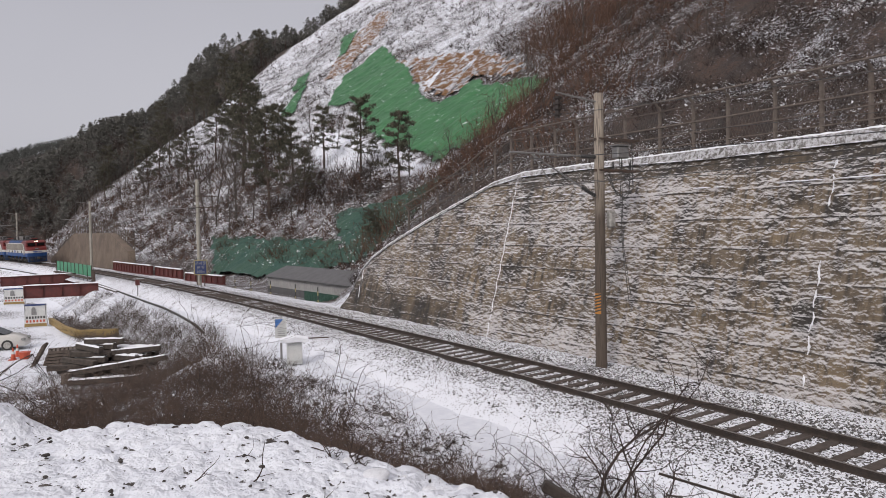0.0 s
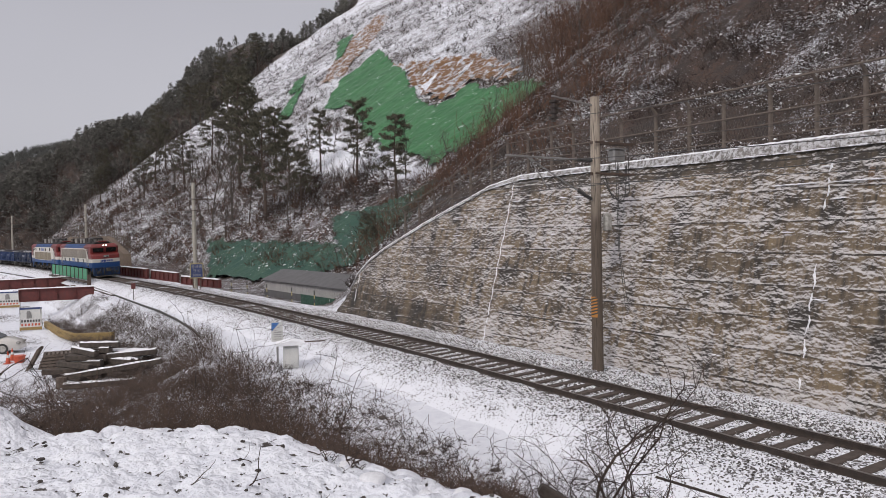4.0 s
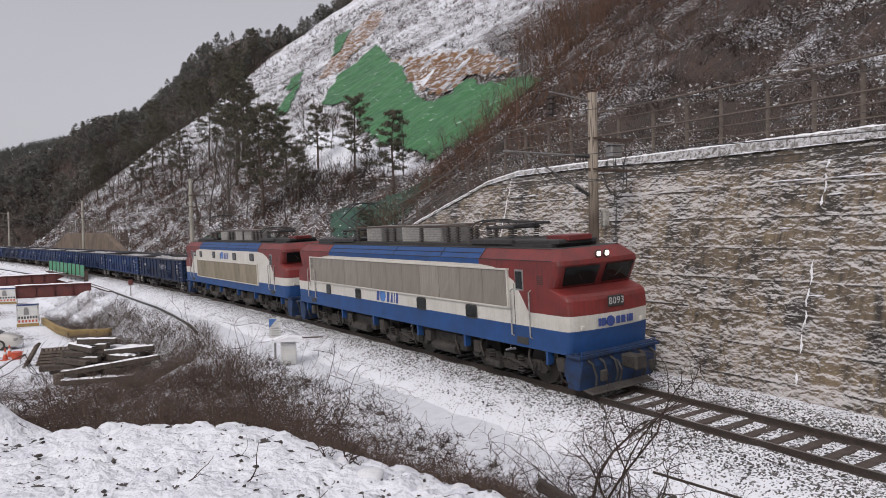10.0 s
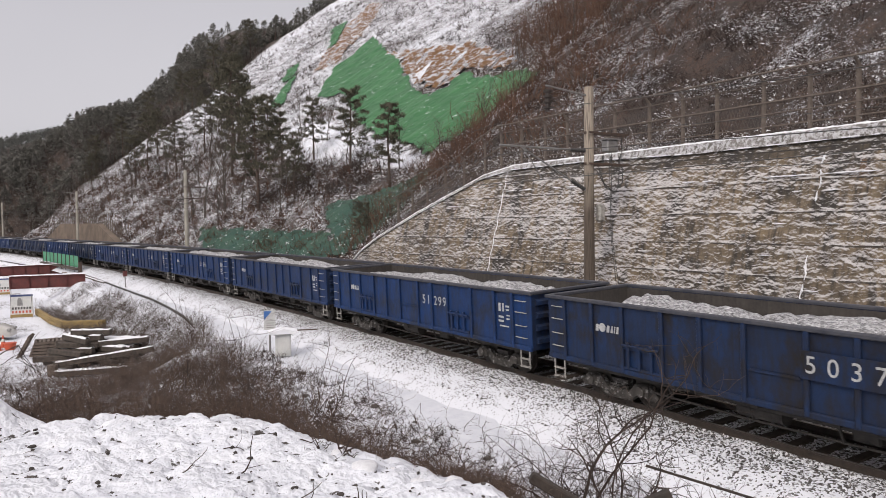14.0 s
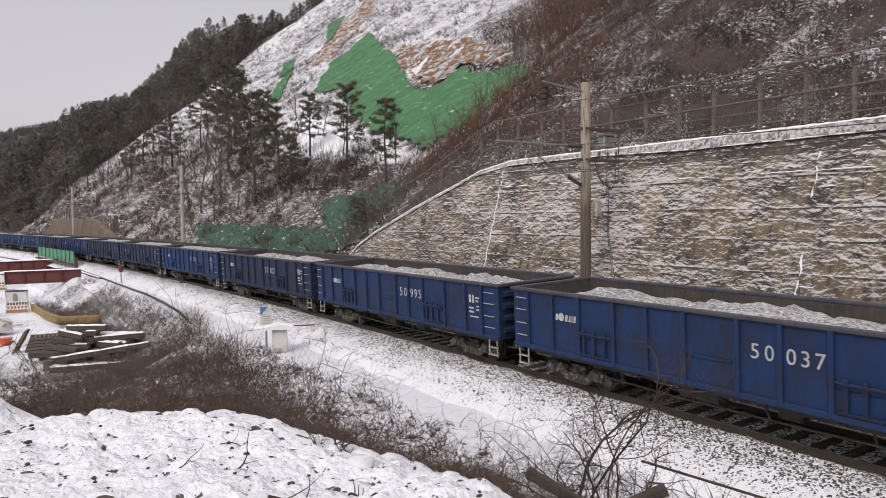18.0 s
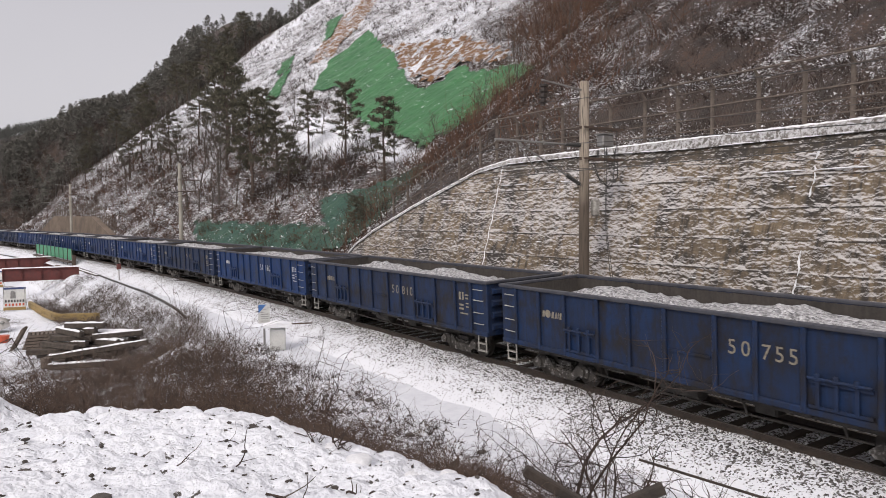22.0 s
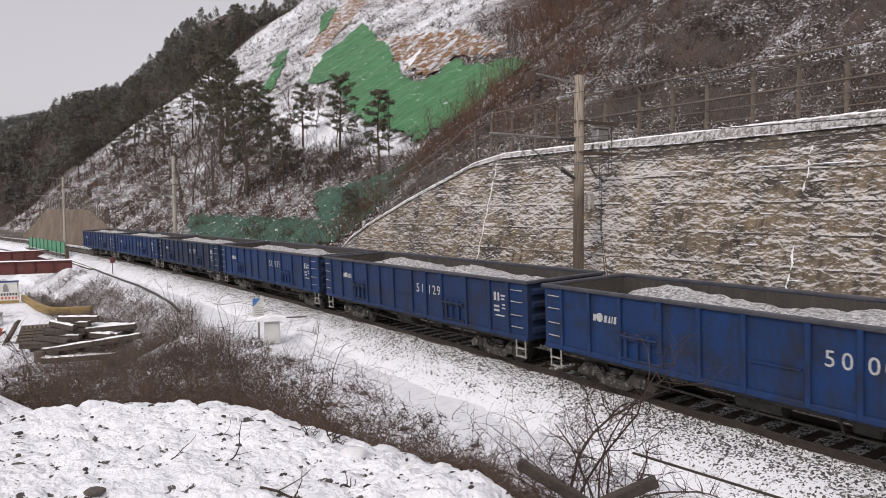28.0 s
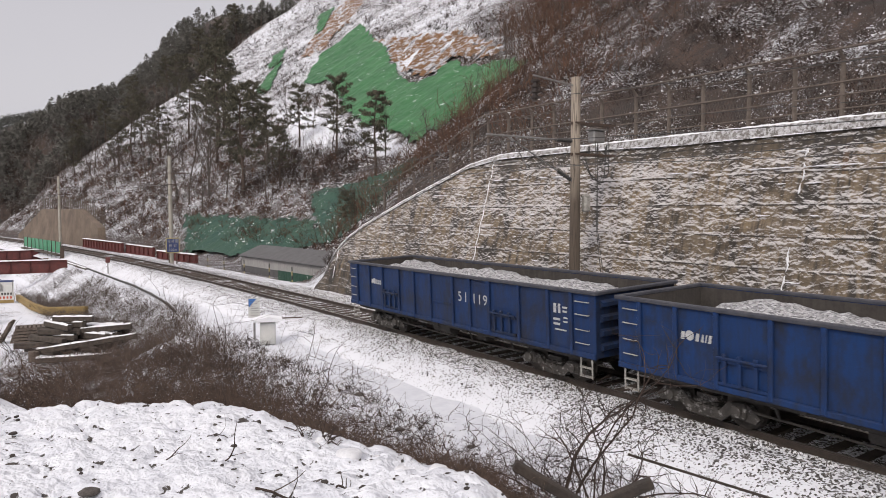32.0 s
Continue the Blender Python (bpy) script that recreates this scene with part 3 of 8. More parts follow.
track = base("railway_track", Matrix(), "single railway track with rusty rails on dark timber sleepers", "track", kind="structure")
RAIL_PROF = [(-0.07, -0.165), (0.07, -0.165), (0.07, -0.15), (0.012, -0.13), (0.012, -0.04), (0.035, -0.03), (0.035, 0.0), (-0.035, 0.0), (-0.035, -0.03), (-0.012, -0.04), (-0.012, -0.13), (-0.07, -0.15)]
for side in (-0.752, 0.752):
    g = Geo()
    rows_ = []
    for s in np.concatenate([np.arange(-400, -20, 5.0), np.arange(-20, 120, 1.0), np.arange(120, 520, 4.0)]):
        rows_.append([rail_at(s, side + a, z) for a, z in RAIL_PROF + RAIL_PROF[:1]])
    vs, fs = sheet(rows_)
    n = len(RAIL_PROF)
    for j, f in enumerate(fs):
        g.slot = 1 if j % n == 6 else 0
        g.f.append(f[::-1])
        g.m.append(g.slot)
    g.v = [tuple(p) for p in vs]
    g.slot = 1
    part("rail", g, [M_RAIL, M_RAILTOP], track)


# ---- retaining wall ----
WALL_TOP = ([-60, 15.3, 17.5, 22.8, 26.6, 28.3, 29.4, 30.2, 31.3], [7.0, 6.95, 6.62, 4.97, 3.6, 2.81, 1.93, 0.43, -0.5])
W0 = frame_at(8.0)
W0i = W0.inverted()


def wall_pt(s, h, out=0.0):
    return at(s, 4.4 + 0.27 * (h + 0.5) - out, h)


g = Geo()
snow_v, damp_v, rows_ = [], [], []
wr = random.Random(3)
jr0 = random.Random(4)
for s in np.concatenate([np.arange(-60, -8, 2.0), np.arange(-8, 31.35, 0.22)]):
    top = float(np.interp(s, *WALL_TOP))
    rr = []
    for k in range(92):
        u = k / 91
        h = -0.75 + (7.0 + 0.75) * u
        over = h > top
        h = min(h, top)
        course = (h + 0.5) / 0.93
        f = course - math.floor(course)
        lip = 0.035 * (1 - min(f, 1 - f) * 9) if min(f, 1 - f) < 0.11 else 0.0
        j = 0.03 * float(wavy(s, h * 2.6, 0.8)) + 0.02 * float(wavy(s, h * 2, 0.33, 2.0))
        rr.append(W0i @ wall_pt(s, h, j - lip))
        sn = 0.50 + 0.05 * math.sin(s * 0.21 + 1) + 0.34 * math.exp(-((h + 0.5) / 0.95) ** 2) * (s < 21)
        sn += 0.06 * math.exp(-((s - 11) / 7) ** 2) - 0.09 * math.exp(-((s + 1) / 5) ** 2)
        sn -= 0.45 * max(0, min(1, (s - 17.0) / 3.0)) * max(0.0, min(1.0, (1.35 - h) / 0.9))
        dm = 1.0 * max(0.0, min(1.0, (1.35 - h) / 0.9)) * max(0.0, min(1.0, (s - 17.0) / 3.0)) * (0.6 + 0.4 * float(wavy(s, 0, 0.35)))
        if h > 6.2 and s < 15.5:
            sn -= 0.24
            dm = max(dm, 0.58)
        snow_v.append(sn + (0.10 * max(0.0, min(1.0, (h - 4.2) / 0.6)) if h < 6.2 else 0))
        damp_v.append(max(0, dm))
    rr.append(W0i @ (at(s, 4.4 + 0.27 * (top + 0.5) + 0.55, top)))
    rr.append(W0i @ (at(s, 4.4 + 0.27 * (top + 0.5) + 0.55, min(top, 0) - 0.9)))
    snow_v += [0.9, 0.2]
    damp_v += [0, 0]
    rows_.append(rr)
vs, fs = sheet(rows_)
g.mesh_faces(vs, [f[::-1] for f in fs])
me = g.data("wall_retaining", M_WALL, True)
for nm, vals in (("snow", snow_v), ("damp", damp_v)):
    a_s = me.attributes.new(nm, "FLOAT", "POINT")
    a_s.data.foreach_set("value", vals)
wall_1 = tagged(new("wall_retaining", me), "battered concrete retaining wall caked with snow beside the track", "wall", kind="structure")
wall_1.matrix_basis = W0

# sleepers: each a piece of the track
SLP = Geo()
SLP.box((0, 0, 0), (0.23, 2.5, 0.16), None, 0.02)
slm = SLP.data("sleeper", M_SLEEPER)
sl_rng = random.Random(11)
SLEEPER_S = [-14 + 0.6 * k for k in range(760)]
for s in SLEEPER_S[:300]:
    m = frame_at(s, 0, 0, CANT)
    m = m @ pose(0, sl_rng.uniform(-0.04, 0.04), -0.225 + sl_rng.uniform(-0.012, 0.01), 0, 0, sl_rng.uniform(-1.3, 1.3))
    part("sleeper", slm, None, track, m=m)
g = Geo()
for s in SLEEPER_S[300:] + [-14.6 - 0.6 * k for k in range(480)]:
    g.box((0, 0, -0.225), (0.23, 2.5, 0.16), frame_at(s, 0, 0, CANT))
tagged(part("far_sleepers", g, M_SLEEPER, track), kind="stuff")


# loose stones of the ballast, some capped with snow
def build_chip(nt, b):
    geo = nt.nodes.new("ShaderNodeNewGeometry")
    r = nt.nodes.new("ShaderNodeValToRGB")
    r.color_ramp.interpolation = "CONSTANT"
    for pos, c in ((0.20, (0.13, 0.12, 0.115, 1)), (0.36, (0.20, 0.19, 0.18, 1)), (0.46, (0.74, 0.75, 0.78, 1))):
        r.color_ramp.elements.new(pos).color = c
    r.color_ramp.elements[0].color = (0.055, 0.050, 0.047, 1)
    r.color_ramp.elements[len(r.color_ramp.elements) - 1].color = (0.80, 0.81, 0.84, 1)
    nt.links.new(geo.outputs["Random Per Island"], r.inputs["Fac"])
    nt.links.new(r.outputs["Color"], b.inputs["Base Color"])
    b.inputs["Roughness"].default_value = 0.9


M_CHIP = mat("loose_ballast_stone", build_chip)
chips = np.random.RandomState(12)
n = 40000
cs = -11 + 45 * chips.random_sample(n) ** 1.25
cl = np.where(chips.random_sample(n) < 0.27, -0.95 - 1.7 * chips.random_sample(n) ** 1.6, 0.95 + 3.3 * chips.random_sample(n))
mid = chips.random_sample(n) < 0.12
cl = np.where(mid, chips.uniform(-0.6, 0.6, n), cl)
flat = np.interp(cl, [a for a, _ in prof], [z for _, z in prof])
tilt = np.where(np.abs(cl) < 2.5, cl * CANT, 0.0)
x, y, t = line(cs)
P = np.stack([x + np.sin(t) * cl, y - np.cos(t) * cl, flat + tilt + 0.008], -1)
rad = 0.016 + 0.024 * chips.random_sample(n)
octa = np.array([(1, 0, 0), (0, 1, 0), (-1, 0, 0), (0, -1, 0), (0, 0, 1), (0, 0, -1)], float)
turn = chips.random_sample(n) * 6.28
V = octa[None] * (0.65 + 0.7 * chips.random_sample((n, 6, 1))) + 0.25 * chips.normal(size=(n, 6, 3))
V = np.stack([V[:, :, 0] * np.cos(turn)[:, None] - V[:, :, 1] * np.sin(turn)[:, None], V[:, :, 0] * np.sin(turn)[:, None] + V[:, :, 1] * np.cos(turn)[:, None], V[:, :, 2] * 0.75], -1)
V = V * rad[:, None, None] + P[:, None, :]
tri8 = np.array([(0, 1, 4), (1, 2, 4), (2, 3, 4), (3, 0, 4), (1, 0, 5), (2, 1, 5), (3, 2, 5), (0, 3, 5)])
me = bpy.data.meshes.new("ballast_stone")
me.from_pydata(V.reshape(-1, 3).tolist(), [], (tri8[None] + 6 * np.arange(n)[:, None, None]).reshape(-1, 3).tolist())
me.materials.append(M_CHIP)
tagged(new("ballast_stone", me), "loose grey ballast stones dusted with snow", "ballast", kind="stuff")


# ---- along the wall: snow in the joints, weep holes, fence, poles, wires ----
def build_net(nt, b):
    v = coords(nt)
    c = mix(nt, noise_fac(nt, v, 0.5, 5.0), (0.024, 0.120, 0.038), (0.042, 0.160, 0.058))
    c = mix(nt, math_node(nt, "MULTIPLY", noise_fac(nt, contour(nt, 0.5), 0.35, 4.0, 0.42, 0.62), 0.55), c, (0.016, 0.085, 0.030))
    c = mix(nt, math_node(nt, "MULTIPLY", noise_fac(nt, contour(nt), 1.3, 12.0, 0.60, 0.64, 0.78), 0.85), c, SNOW)
    nt.links.new(c, b.inputs["Base Color"])
    b.inputs["Roughness"].default_value = 0.7
    bump(nt, b, noise_fac(nt, v, 0.5, 3.0), 0.5, 0.3)


M_NET = mat("green_slope_net", build_net)


def build_net2(nt, b):
    v = coords(nt)
    c = mix(nt, noise_fac(nt, v, 0.4, 5.0), (0.016, 0.060, 0.045), (0.034, 0.080, 0.052))
    c = mix(nt, math_node(nt, "MULTIPLY", noise_fac(nt, contour(nt), 2.2, 8.0, 0.62, 0.66, 0.75), 0.8), c, SNOW)
    nt.links.new(c, b.inputs["Base Color"])
    b.inputs["Roughness"].default_value = 0.8
    bump(nt, b, noise_fac(nt, v, 1.1, 6.0), 0.6, 0.15)


M_NET2 = mat("dark_green_slope_net", build_net2)
jr = random.Random(21)
M_CRACK = paint("dark_joint", (0.035, 0.031, 0.028), (0.055, 0.048, 0.043), 0.95, 6.0)
for js, top in ((1.1, 6.2), (15.5, 6.7), (-13.4, 6.2)):
    g = Geo()
    n = int((top + 0.5) / 0.12)
    cs = [js + 0.05 + 0.03 * math.sin(k * 0.8 + js) + 0.02 * jr.random() for k in range(n + 1)]
    ws = [0.015 + 0.035 * jr.random() for k in range(n + 1)]
    for k in range(n):
        h0, h1 = -0.5 + 0.12 * k, -0.38 + 0.12 * k
        g.face(wall_pt(cs[k] - ws[k], h0, 0.045), wall_pt(cs[k] + ws[k], h0, 0.045), wall_pt(cs[k + 1] + ws[k + 1], h1, 0.045), wall_pt(cs[k + 1] - ws[k + 1], h1, 0.045))
    tagged(part("joint", g, M_CRACK, wall_1), "dark open joint between two lengths of the wall")
for js, top, wide in ((1.1, 6.2, 0.085), (15.7, 6.7, 0.055), (29.0, 2.1, 0.04), (-13.4, 6.2, 0.07)):
    g = Geo()
    n = int((top + 0.5) / 0.05)
    k = 0
    while k < n:
        run = jr.randint(3, 14)
        if jr.random() < 0.28:
            k += run
            continue
        left, mid, right = [], [], []
        for q in range(min(run, n - k) + 1):
            h = -0.5 + 0.05 * (k + q)
            wv = wide * (0.12 + 0.6 * jr.random()) * math.sin(math.pi * (q + 0.3) / (run + 0.6))
            c = js + 0.03 * math.sin((k + q) * 0.35 + js) + 0.025 * jr.random()
            left.append(wall_pt(c - wv, h, 0.02))
            mid.append(wall_pt(c, h, 0.06))
            right.append(wall_pt(c + wv * jr.random(), h, 0.02))
        vs, fs = sheet([left, mid, right])
        g.mesh_faces(vs, fs)
        k += run + jr.randint(0, 3)
    part("joint_snow", g, M_SNOW, wall_1, m=W0i)
# patches of snow that stick out on the joint and ledges
for k in range(60):
    s0, h0 = jr.uniform(-3, 27), -0.43 + 0.93 * jr.randint(1, 7)
    if h0 > float(np.interp(s0, *WALL_TOP)) - 0.15:
        continue
    g = Geo()
    L = jr.uniform(0.12, 0.5)
    pts = []
    for a in range(7):
        u = a / 6
        pts.append(wall_pt(s0 + L * (u - 0.5), h0 + 0.02 * jr.random(), 0.05))
    g.tube(pts, [0.006 + 0.016 * math.sin(math.pi * a / 6) * jr.uniform(0.6, 1.1) for a in range(7)], 6)
    part("ledge_snow", g, M_SNOW, wall_1, m=W0i)
for k in range(11):
    for h in (1.55, 3.9):
        s0 = -3.5 + 2.7 * k + (1.3 if h > 3 else 0)
        if h < float(np.interp(s0, *WALL_TOP)) - 0.4:
            g = Geo()
            a, b = wall_pt(s0, h, -0.1), wall_pt(s0, h - 0.015, 0.11)
            g.disc_cyl(a, b, 0.04, 10)
            part("weep_pipe", g, M_GALV, wall_1, m=W0i)
# coping: a rough pale band with snow along its upper and lower edges
def build_coping(nt, b):
    v = coords(nt)
    c = mix(nt, noise_fac(nt, v, 1.3, 5.0), (0.22, 0.205, 0.19), (0.13, 0.12, 0.11))
    c = mix(nt, math_node(nt, "MULTIPLY", noise_fac(nt, v, 7.0, 6.0, 0.44, 0.56, 0.7), 0.9), c, (0.55, 0.55, 0.57))
    c = mix(nt, noise_fac(nt, v, 11.0, 5.0, 0.60, 0.66, 0.7), c, (0.06, 0.052, 0.048))
    nt.links.new(c, b.inputs["Base Color"])
    b.inputs["Roughness"].default_value = 0.9
    bump(nt, b, noise_fac(nt, v, 9.0, 5.0), 0.7, 0.03)


M_COPING = mat("snow_dusted_coping", build_coping)


def coping_drop(s):
    return 0.36 - 0.14 * float(sm(5.0, 11.0, s)) - 0.08 * float(sm(15.0, 19.0, s))


g = Geo()
rws = []
for s in np.arange(-20, 30.3, 0.3):
    top, drop = float(np.interp(s, *WALL_TOP)), coping_drop(s)
    rws.append([wall_pt(s, top - drop, -0.05), wall_pt(s, top - drop - 0.02 * jr.random(), 0.085), wall_pt(s, top - 0.03, 0.075), at(s, 4.4 + 0.27 * (top + 0.5) - 0.03, top + 0.012), at(s, 4.4 + 0.27 * (top + 0.5) + 0.6, top + 0.012)])
vs, fs = sheet(rws)
g.mesh_faces(vs, [f[::-1] for f in fs])
part("coping", g, M_COPING, wall_1, "rough pale coping dusted with snow", m=W0i)
g = Geo()
rws = []
for s in np.arange(-20, 29.6, 0.14):
    top = float(np.interp(s, *WALL_TOP))
    l0 = 4.4 + 0.27 * (top + 0.5) - 0.08
    k = 0.012 + 0.030 * jr.random()
    rws.append([at(s, l0 - 0.015 + 0.02 * jr.random(), top - 0.02 - 0.05 * jr.random() ** 2), at(s, l0 + 0.03, top + k), at(s, l0 + 0.30, top + k + 0.01), at(s, l0 + 0.72, top + 0.03)])
vs, fs = sheet(rws)
g.mesh_faces(vs, [f[::-1] for f in fs])
tagged(part("coping_snow", g, M_SNOW, None, smooth=True), "snow lying along the top of the wall", "snow", kind="structure")
# ragged line of snow below the coping and on the step under the dark top band
for step, chance in ((0.0, 0.86), (0.98, 0.28)):
    s = -6.0
    while s < (24.0 if step == 0 else 15.5):
        L = jr.uniform(0.25, 1.6)
        if jr.random() < chance:
            g, pts, rad = Geo(), [], []
            n = max(4, int(L / 0.12))
            for a in range(n + 1):
                q = s + L * a / n
                top = float(np.interp(q, *WALL_TOP)) - coping_drop(q) - step
                pts.append(wall_pt(q, top + 0.012 * jr.random(), 0.075))
                rad.append(0.006 + 0.022 * max(0.0, math.sin(math.pi * a / n)) ** 0.5 * jr.uniform(0.4, 1.2))
            g.tube(pts, rad, 5)
            part("ledge_snow", g, M_SNOW, wall_1, m=W0i)
        s += L + jr.uniform(0.02, 0.35)

M_FENCE = paint("rusty_fence_steel", (0.165, 0.135, 0.112), (0.105, 0.085, 0.072), 0.8, 6.0, 0.2)
fence = base("security_fence", Matrix(), "rusty steel post and rail fence along the top of the wall", "fence")
FENCE_S = [0.6 - 1.5 * k for k in range(8, 0, -1)] + [0.6, 2.0, 3.5, 5.2, 6.6, 8.1, 9.8, 11.2, 12.5, 13.9, 15.5, 17.0, 18.3, 20.1, 21.8, 23.6, 25.2, 26.8]


def fence_top(s):
    return float(np.interp(s, [-60, 17.0, 18.3, 20.1, 21.8, 23.6, 25.2, 26.8], [8.95, 8.9, 8.5, 7.78, 7.22, 6.66, 6.25, 5.83]))


def fence_foot(s):
    return float(np.interp(s, *WALL_TOP)) - 0.1


gp = Geo()
gp.box((0, 0, 0.5), (0.085, 0.085, 1.0))
for s in FENCE_S:
    t, f = fence_top(s), fence_foot(s)
    g = Geo()
    lean = at(s, 6.62, 0) - at(s, 6.95, 0)
    a, b = at(s, 6.98, f - 0.3), at(s, 6.98, t - 0.22)
    g.tube([a, b, b + lean * 0.75 + Vector((0, 0, 0.24))], [0.075, 0.075, 0.04], 6)
    part("post", g, M_FENCE, fence)
for dz in (0.0, 0.30, 0.72, 1.12, 1.55):
    g = Geo()
    pts = []
    for s in FENCE_S:
        t, f = fence_top(s), fence_foot(s)
        z = t - dz if dz < 0.5 else t - 0.22 - (t - 0.22 - f) * (dz / 2.0)
        pts.append(at(s, 6.62 + min(dz, 0.24) * 1.3 if dz < 0.3 else 6.93, z))
    g.tube(pts, 0.038 if dz in (0.0, 0.72) else 0.024, 5)
    part("rail", g, M_FENCE, fence)


def build_mesh_net(nt, b):
    v = coords(nt, (1, 1, 1))
    nt.links.new(mix(nt, noise_fac(nt, v, 2.0), (0.10, 0.085, 0.075), (0.07, 0.06, 0.055)), b.inputs["Base Color"])
    b.inputs["Roughness"].default_value = 0.8


M_WIRE = mat("fence_wire", build_mesh_net)
g = Geo()
for i in range(len(FENCE_S) - 1):
    a, b = FENCE_S[i], FENCE_S[i + 1]
    n = 14
    for k in range(n):
        for sgn in (1, -1):
            u0, u1 = k / n, (k + 5 * sgn) / n
            u1c = min(max(u1, 0), 1)
            fr = abs((u1c - u0) / (u1 - u0))
            s0, s1 = a + (b - a) * u0, a + (b - a) * u1c
            z0, z1 = fence_foot(s0), fence_top(s1) - 0.25
            z1 = z0 + (z1 - z0) * fr
            g.tube([at(s0, 6.95, z0), at(s1, 6.95, z1)], 0.006, 3, False)
tagged(part("wire_mesh", g, M_WIRE, fence), kind="stuff")

M_INSUL = paint("brown_insulator", (0.030, 0.019, 0.016), (0.018, 0.013, 0.012), 0.45)
M_YELLOW = paint("hazard_orange", (0.55, 0.24, 0.04), (0.45, 0.19, 0.03), 0.6, 6.0)


def ribbed(g, a, b, r, n=7):
    """A string of sheds on one core, in one piece."""
    a, b = Vector(a), Vector(b)
    pts, rad = [a], [r * 0.5]
    for k in range(n):
        for u, f in ((0.05, 0.5), (0.12, 1.0), (0.5, 0.92), (0.62, 0.5)):
            pts.append(a.lerp(b, (k + u) / n))
            rad.append(r * f)
    g.tube(pts + [b], rad + [r * 0.5], 10)


def pole(s, lat, foot, top, material, rich):
    """Catenary mast; local y points away from the track, x along it towards the viewer."""
    w = base("catenary_mast", frame_at(s, lat, foot), "round wooden-looking catenary mast with cantilever arm beside the track" if rich else "pale concrete catenary mast with cantilever arm", "mast", "catenary masts")
    H = top - foot
    g = Geo()
    g.disc_cyl((0, 0, -0.5), (0, 0, H), 0.20, 16, 0.155)
    part("pole", g, material, w, "weathered pole")
    # cantilever towards the track (negative y)
    zt = 6.75 - foot
    reach = -(lat + 0.45)
    g = Geo()
    g.tube([(0, -0.15, zt), (0, reach, zt + 0.02)], 0.035, 6)
    g.tube([(0, -0.15, zt - 1.35), (0, reach + 0.9, zt - 0.02)], 0.03, 6)
    g.tube([(0, reach + 1.3, zt - 0.75), (0, reach + 0.15, zt - 0.9)], 0.022, 5)
    g.tube([(0, reach + 0.95, zt - 0.05), (0, reach + 1.7, zt - 0.95)], 0.02, 5)
    part("cantilever_arm", g, M_GALV, w)
    g = Geo()
    ribbed(g, (0, -0.2, zt), (0, -0.85, zt), 0.07)
    part("insulator", g, M_CABLE, w)
    g = Geo()
    ribbed(g, (0, -0.22, zt - 1.30), (0, -0.82, zt - 1.02), 0.07)
    part("insulator", g, M_CABLE, w)
    g = Geo()
    g.tube([(0, 0, H - 0.3), (0, -1.9, H - 0.12)], 0.035, 6)
    part("feeder_arm", g, M_GALV, w)
    g = Geo()
    ribbed(g, (0, -1.8, H - 0.25), (0, -1.83, H - 0.95), 0.155, 4)
    part("insulator", g, M_INSUL, w)
    for z in (H - 1.55, H - 2.6):
        g = Geo()
        g.box((0, 0.75, z), (0.09, 1.9, 0.09))
        g.box((0.22, 0.75, z), (0.05, 1.9, 0.06))
        part("cross_arm", g, M_RUST, w)
    if rich:
        g = Geo()
        g.tube([(-0.2, 0.1, -0.3), (-0.2, 0.1, H - 2.5)], 0.06, 6)
        g.box((-0.2, 0.12, H * 0.33), (0.1, 0.1, H * 0.66))
        part("cable_duct", g, M_RUST, w)
        g = Geo()
        n = 20
        rr = []
        for z in (1.88, 2.58):
            rr.append([(0.205 * math.cos(a), 0.205 * math.sin(a), z) for a in [math.pi * (0.72 + 0.55 * k / n) + math.pi / 2 for k in range(n + 1)]])
        vs, fs = sheet(rr)
        g.mesh_faces(vs, fs)
        band = part("hazard_band", g, M_YELLOW, w, "orange hazard band")
        for k in range(6):
            g = Geo()
            z = 1.90 + 0.105 * k
            rr = [[(0.209 * math.cos(a), 0.209 * math.sin(a), z + dz + 0.10 * j / 8) for j, a in enumerate([math.pi * (1.22 + 0.55 * q / 8) for q in range(9)])] for dz in (0, 0.05)]
            vs, fs = sheet(rr)
            g.mesh_faces(vs, fs)
            part("stripe", g, M_CABLE, band)
        g = Geo()
        g.box((0, 1.0, H - 1.95), (0.32, 0.55, 0.42), None, 0.04)
        g.box((0, 1.0, H - 1.72), (0.4, 0.66, 0.05))
        part("transformer", g, M_GALV, w)
        for yy in (0.55, 0.95, 1.35):
            g = Geo()
            ribbed(g, (0.1, yy, H - 2.55), (0.1, yy, H - 2.3), 0.05, 4)
            part("insulator", g, M_CABLE, w)
        g = Geo()
        g.tube([(0.1, 0.35, H - 2.7), (0.1, 0.6, H - 3.25), (0.1, 1.0, H - 3.5), (0.1, 1.3, H - 3.3), (0.1, 1.4, H - 2.2)], 0.018, 5)
        g.tube([(0.1, 0.25, H - 2.8), (0.1, 0.7, H - 3.4), (0.1, 1.1, H - 3.55), (0.1, 1.5, H - 3.2), (0.1, 1.45, H - 1.6)], 0.018, 5)
        g.tube([(0.1, 0.95, H - 2.1), (0.1, 1.0, H - 5.2), (0.1, 1.35, H - 7.0)], 0.012, 5)
        g.tube([(0.1, 0.85, H - 2.1), (0.1, 0.95, H - 5.2), (0.1, 1.25, H - 7.2)], 0.012, 5)
        part("hanging_cable", g, M_CABLE, w)
        g = Geo()
        g.box((0.05, 0.48, H - 4.25), (0.22, 0.30, 0.62), None, 0.06)
        part("switch_box", g, M_STEP, w, "pale grey switch box")
    return w


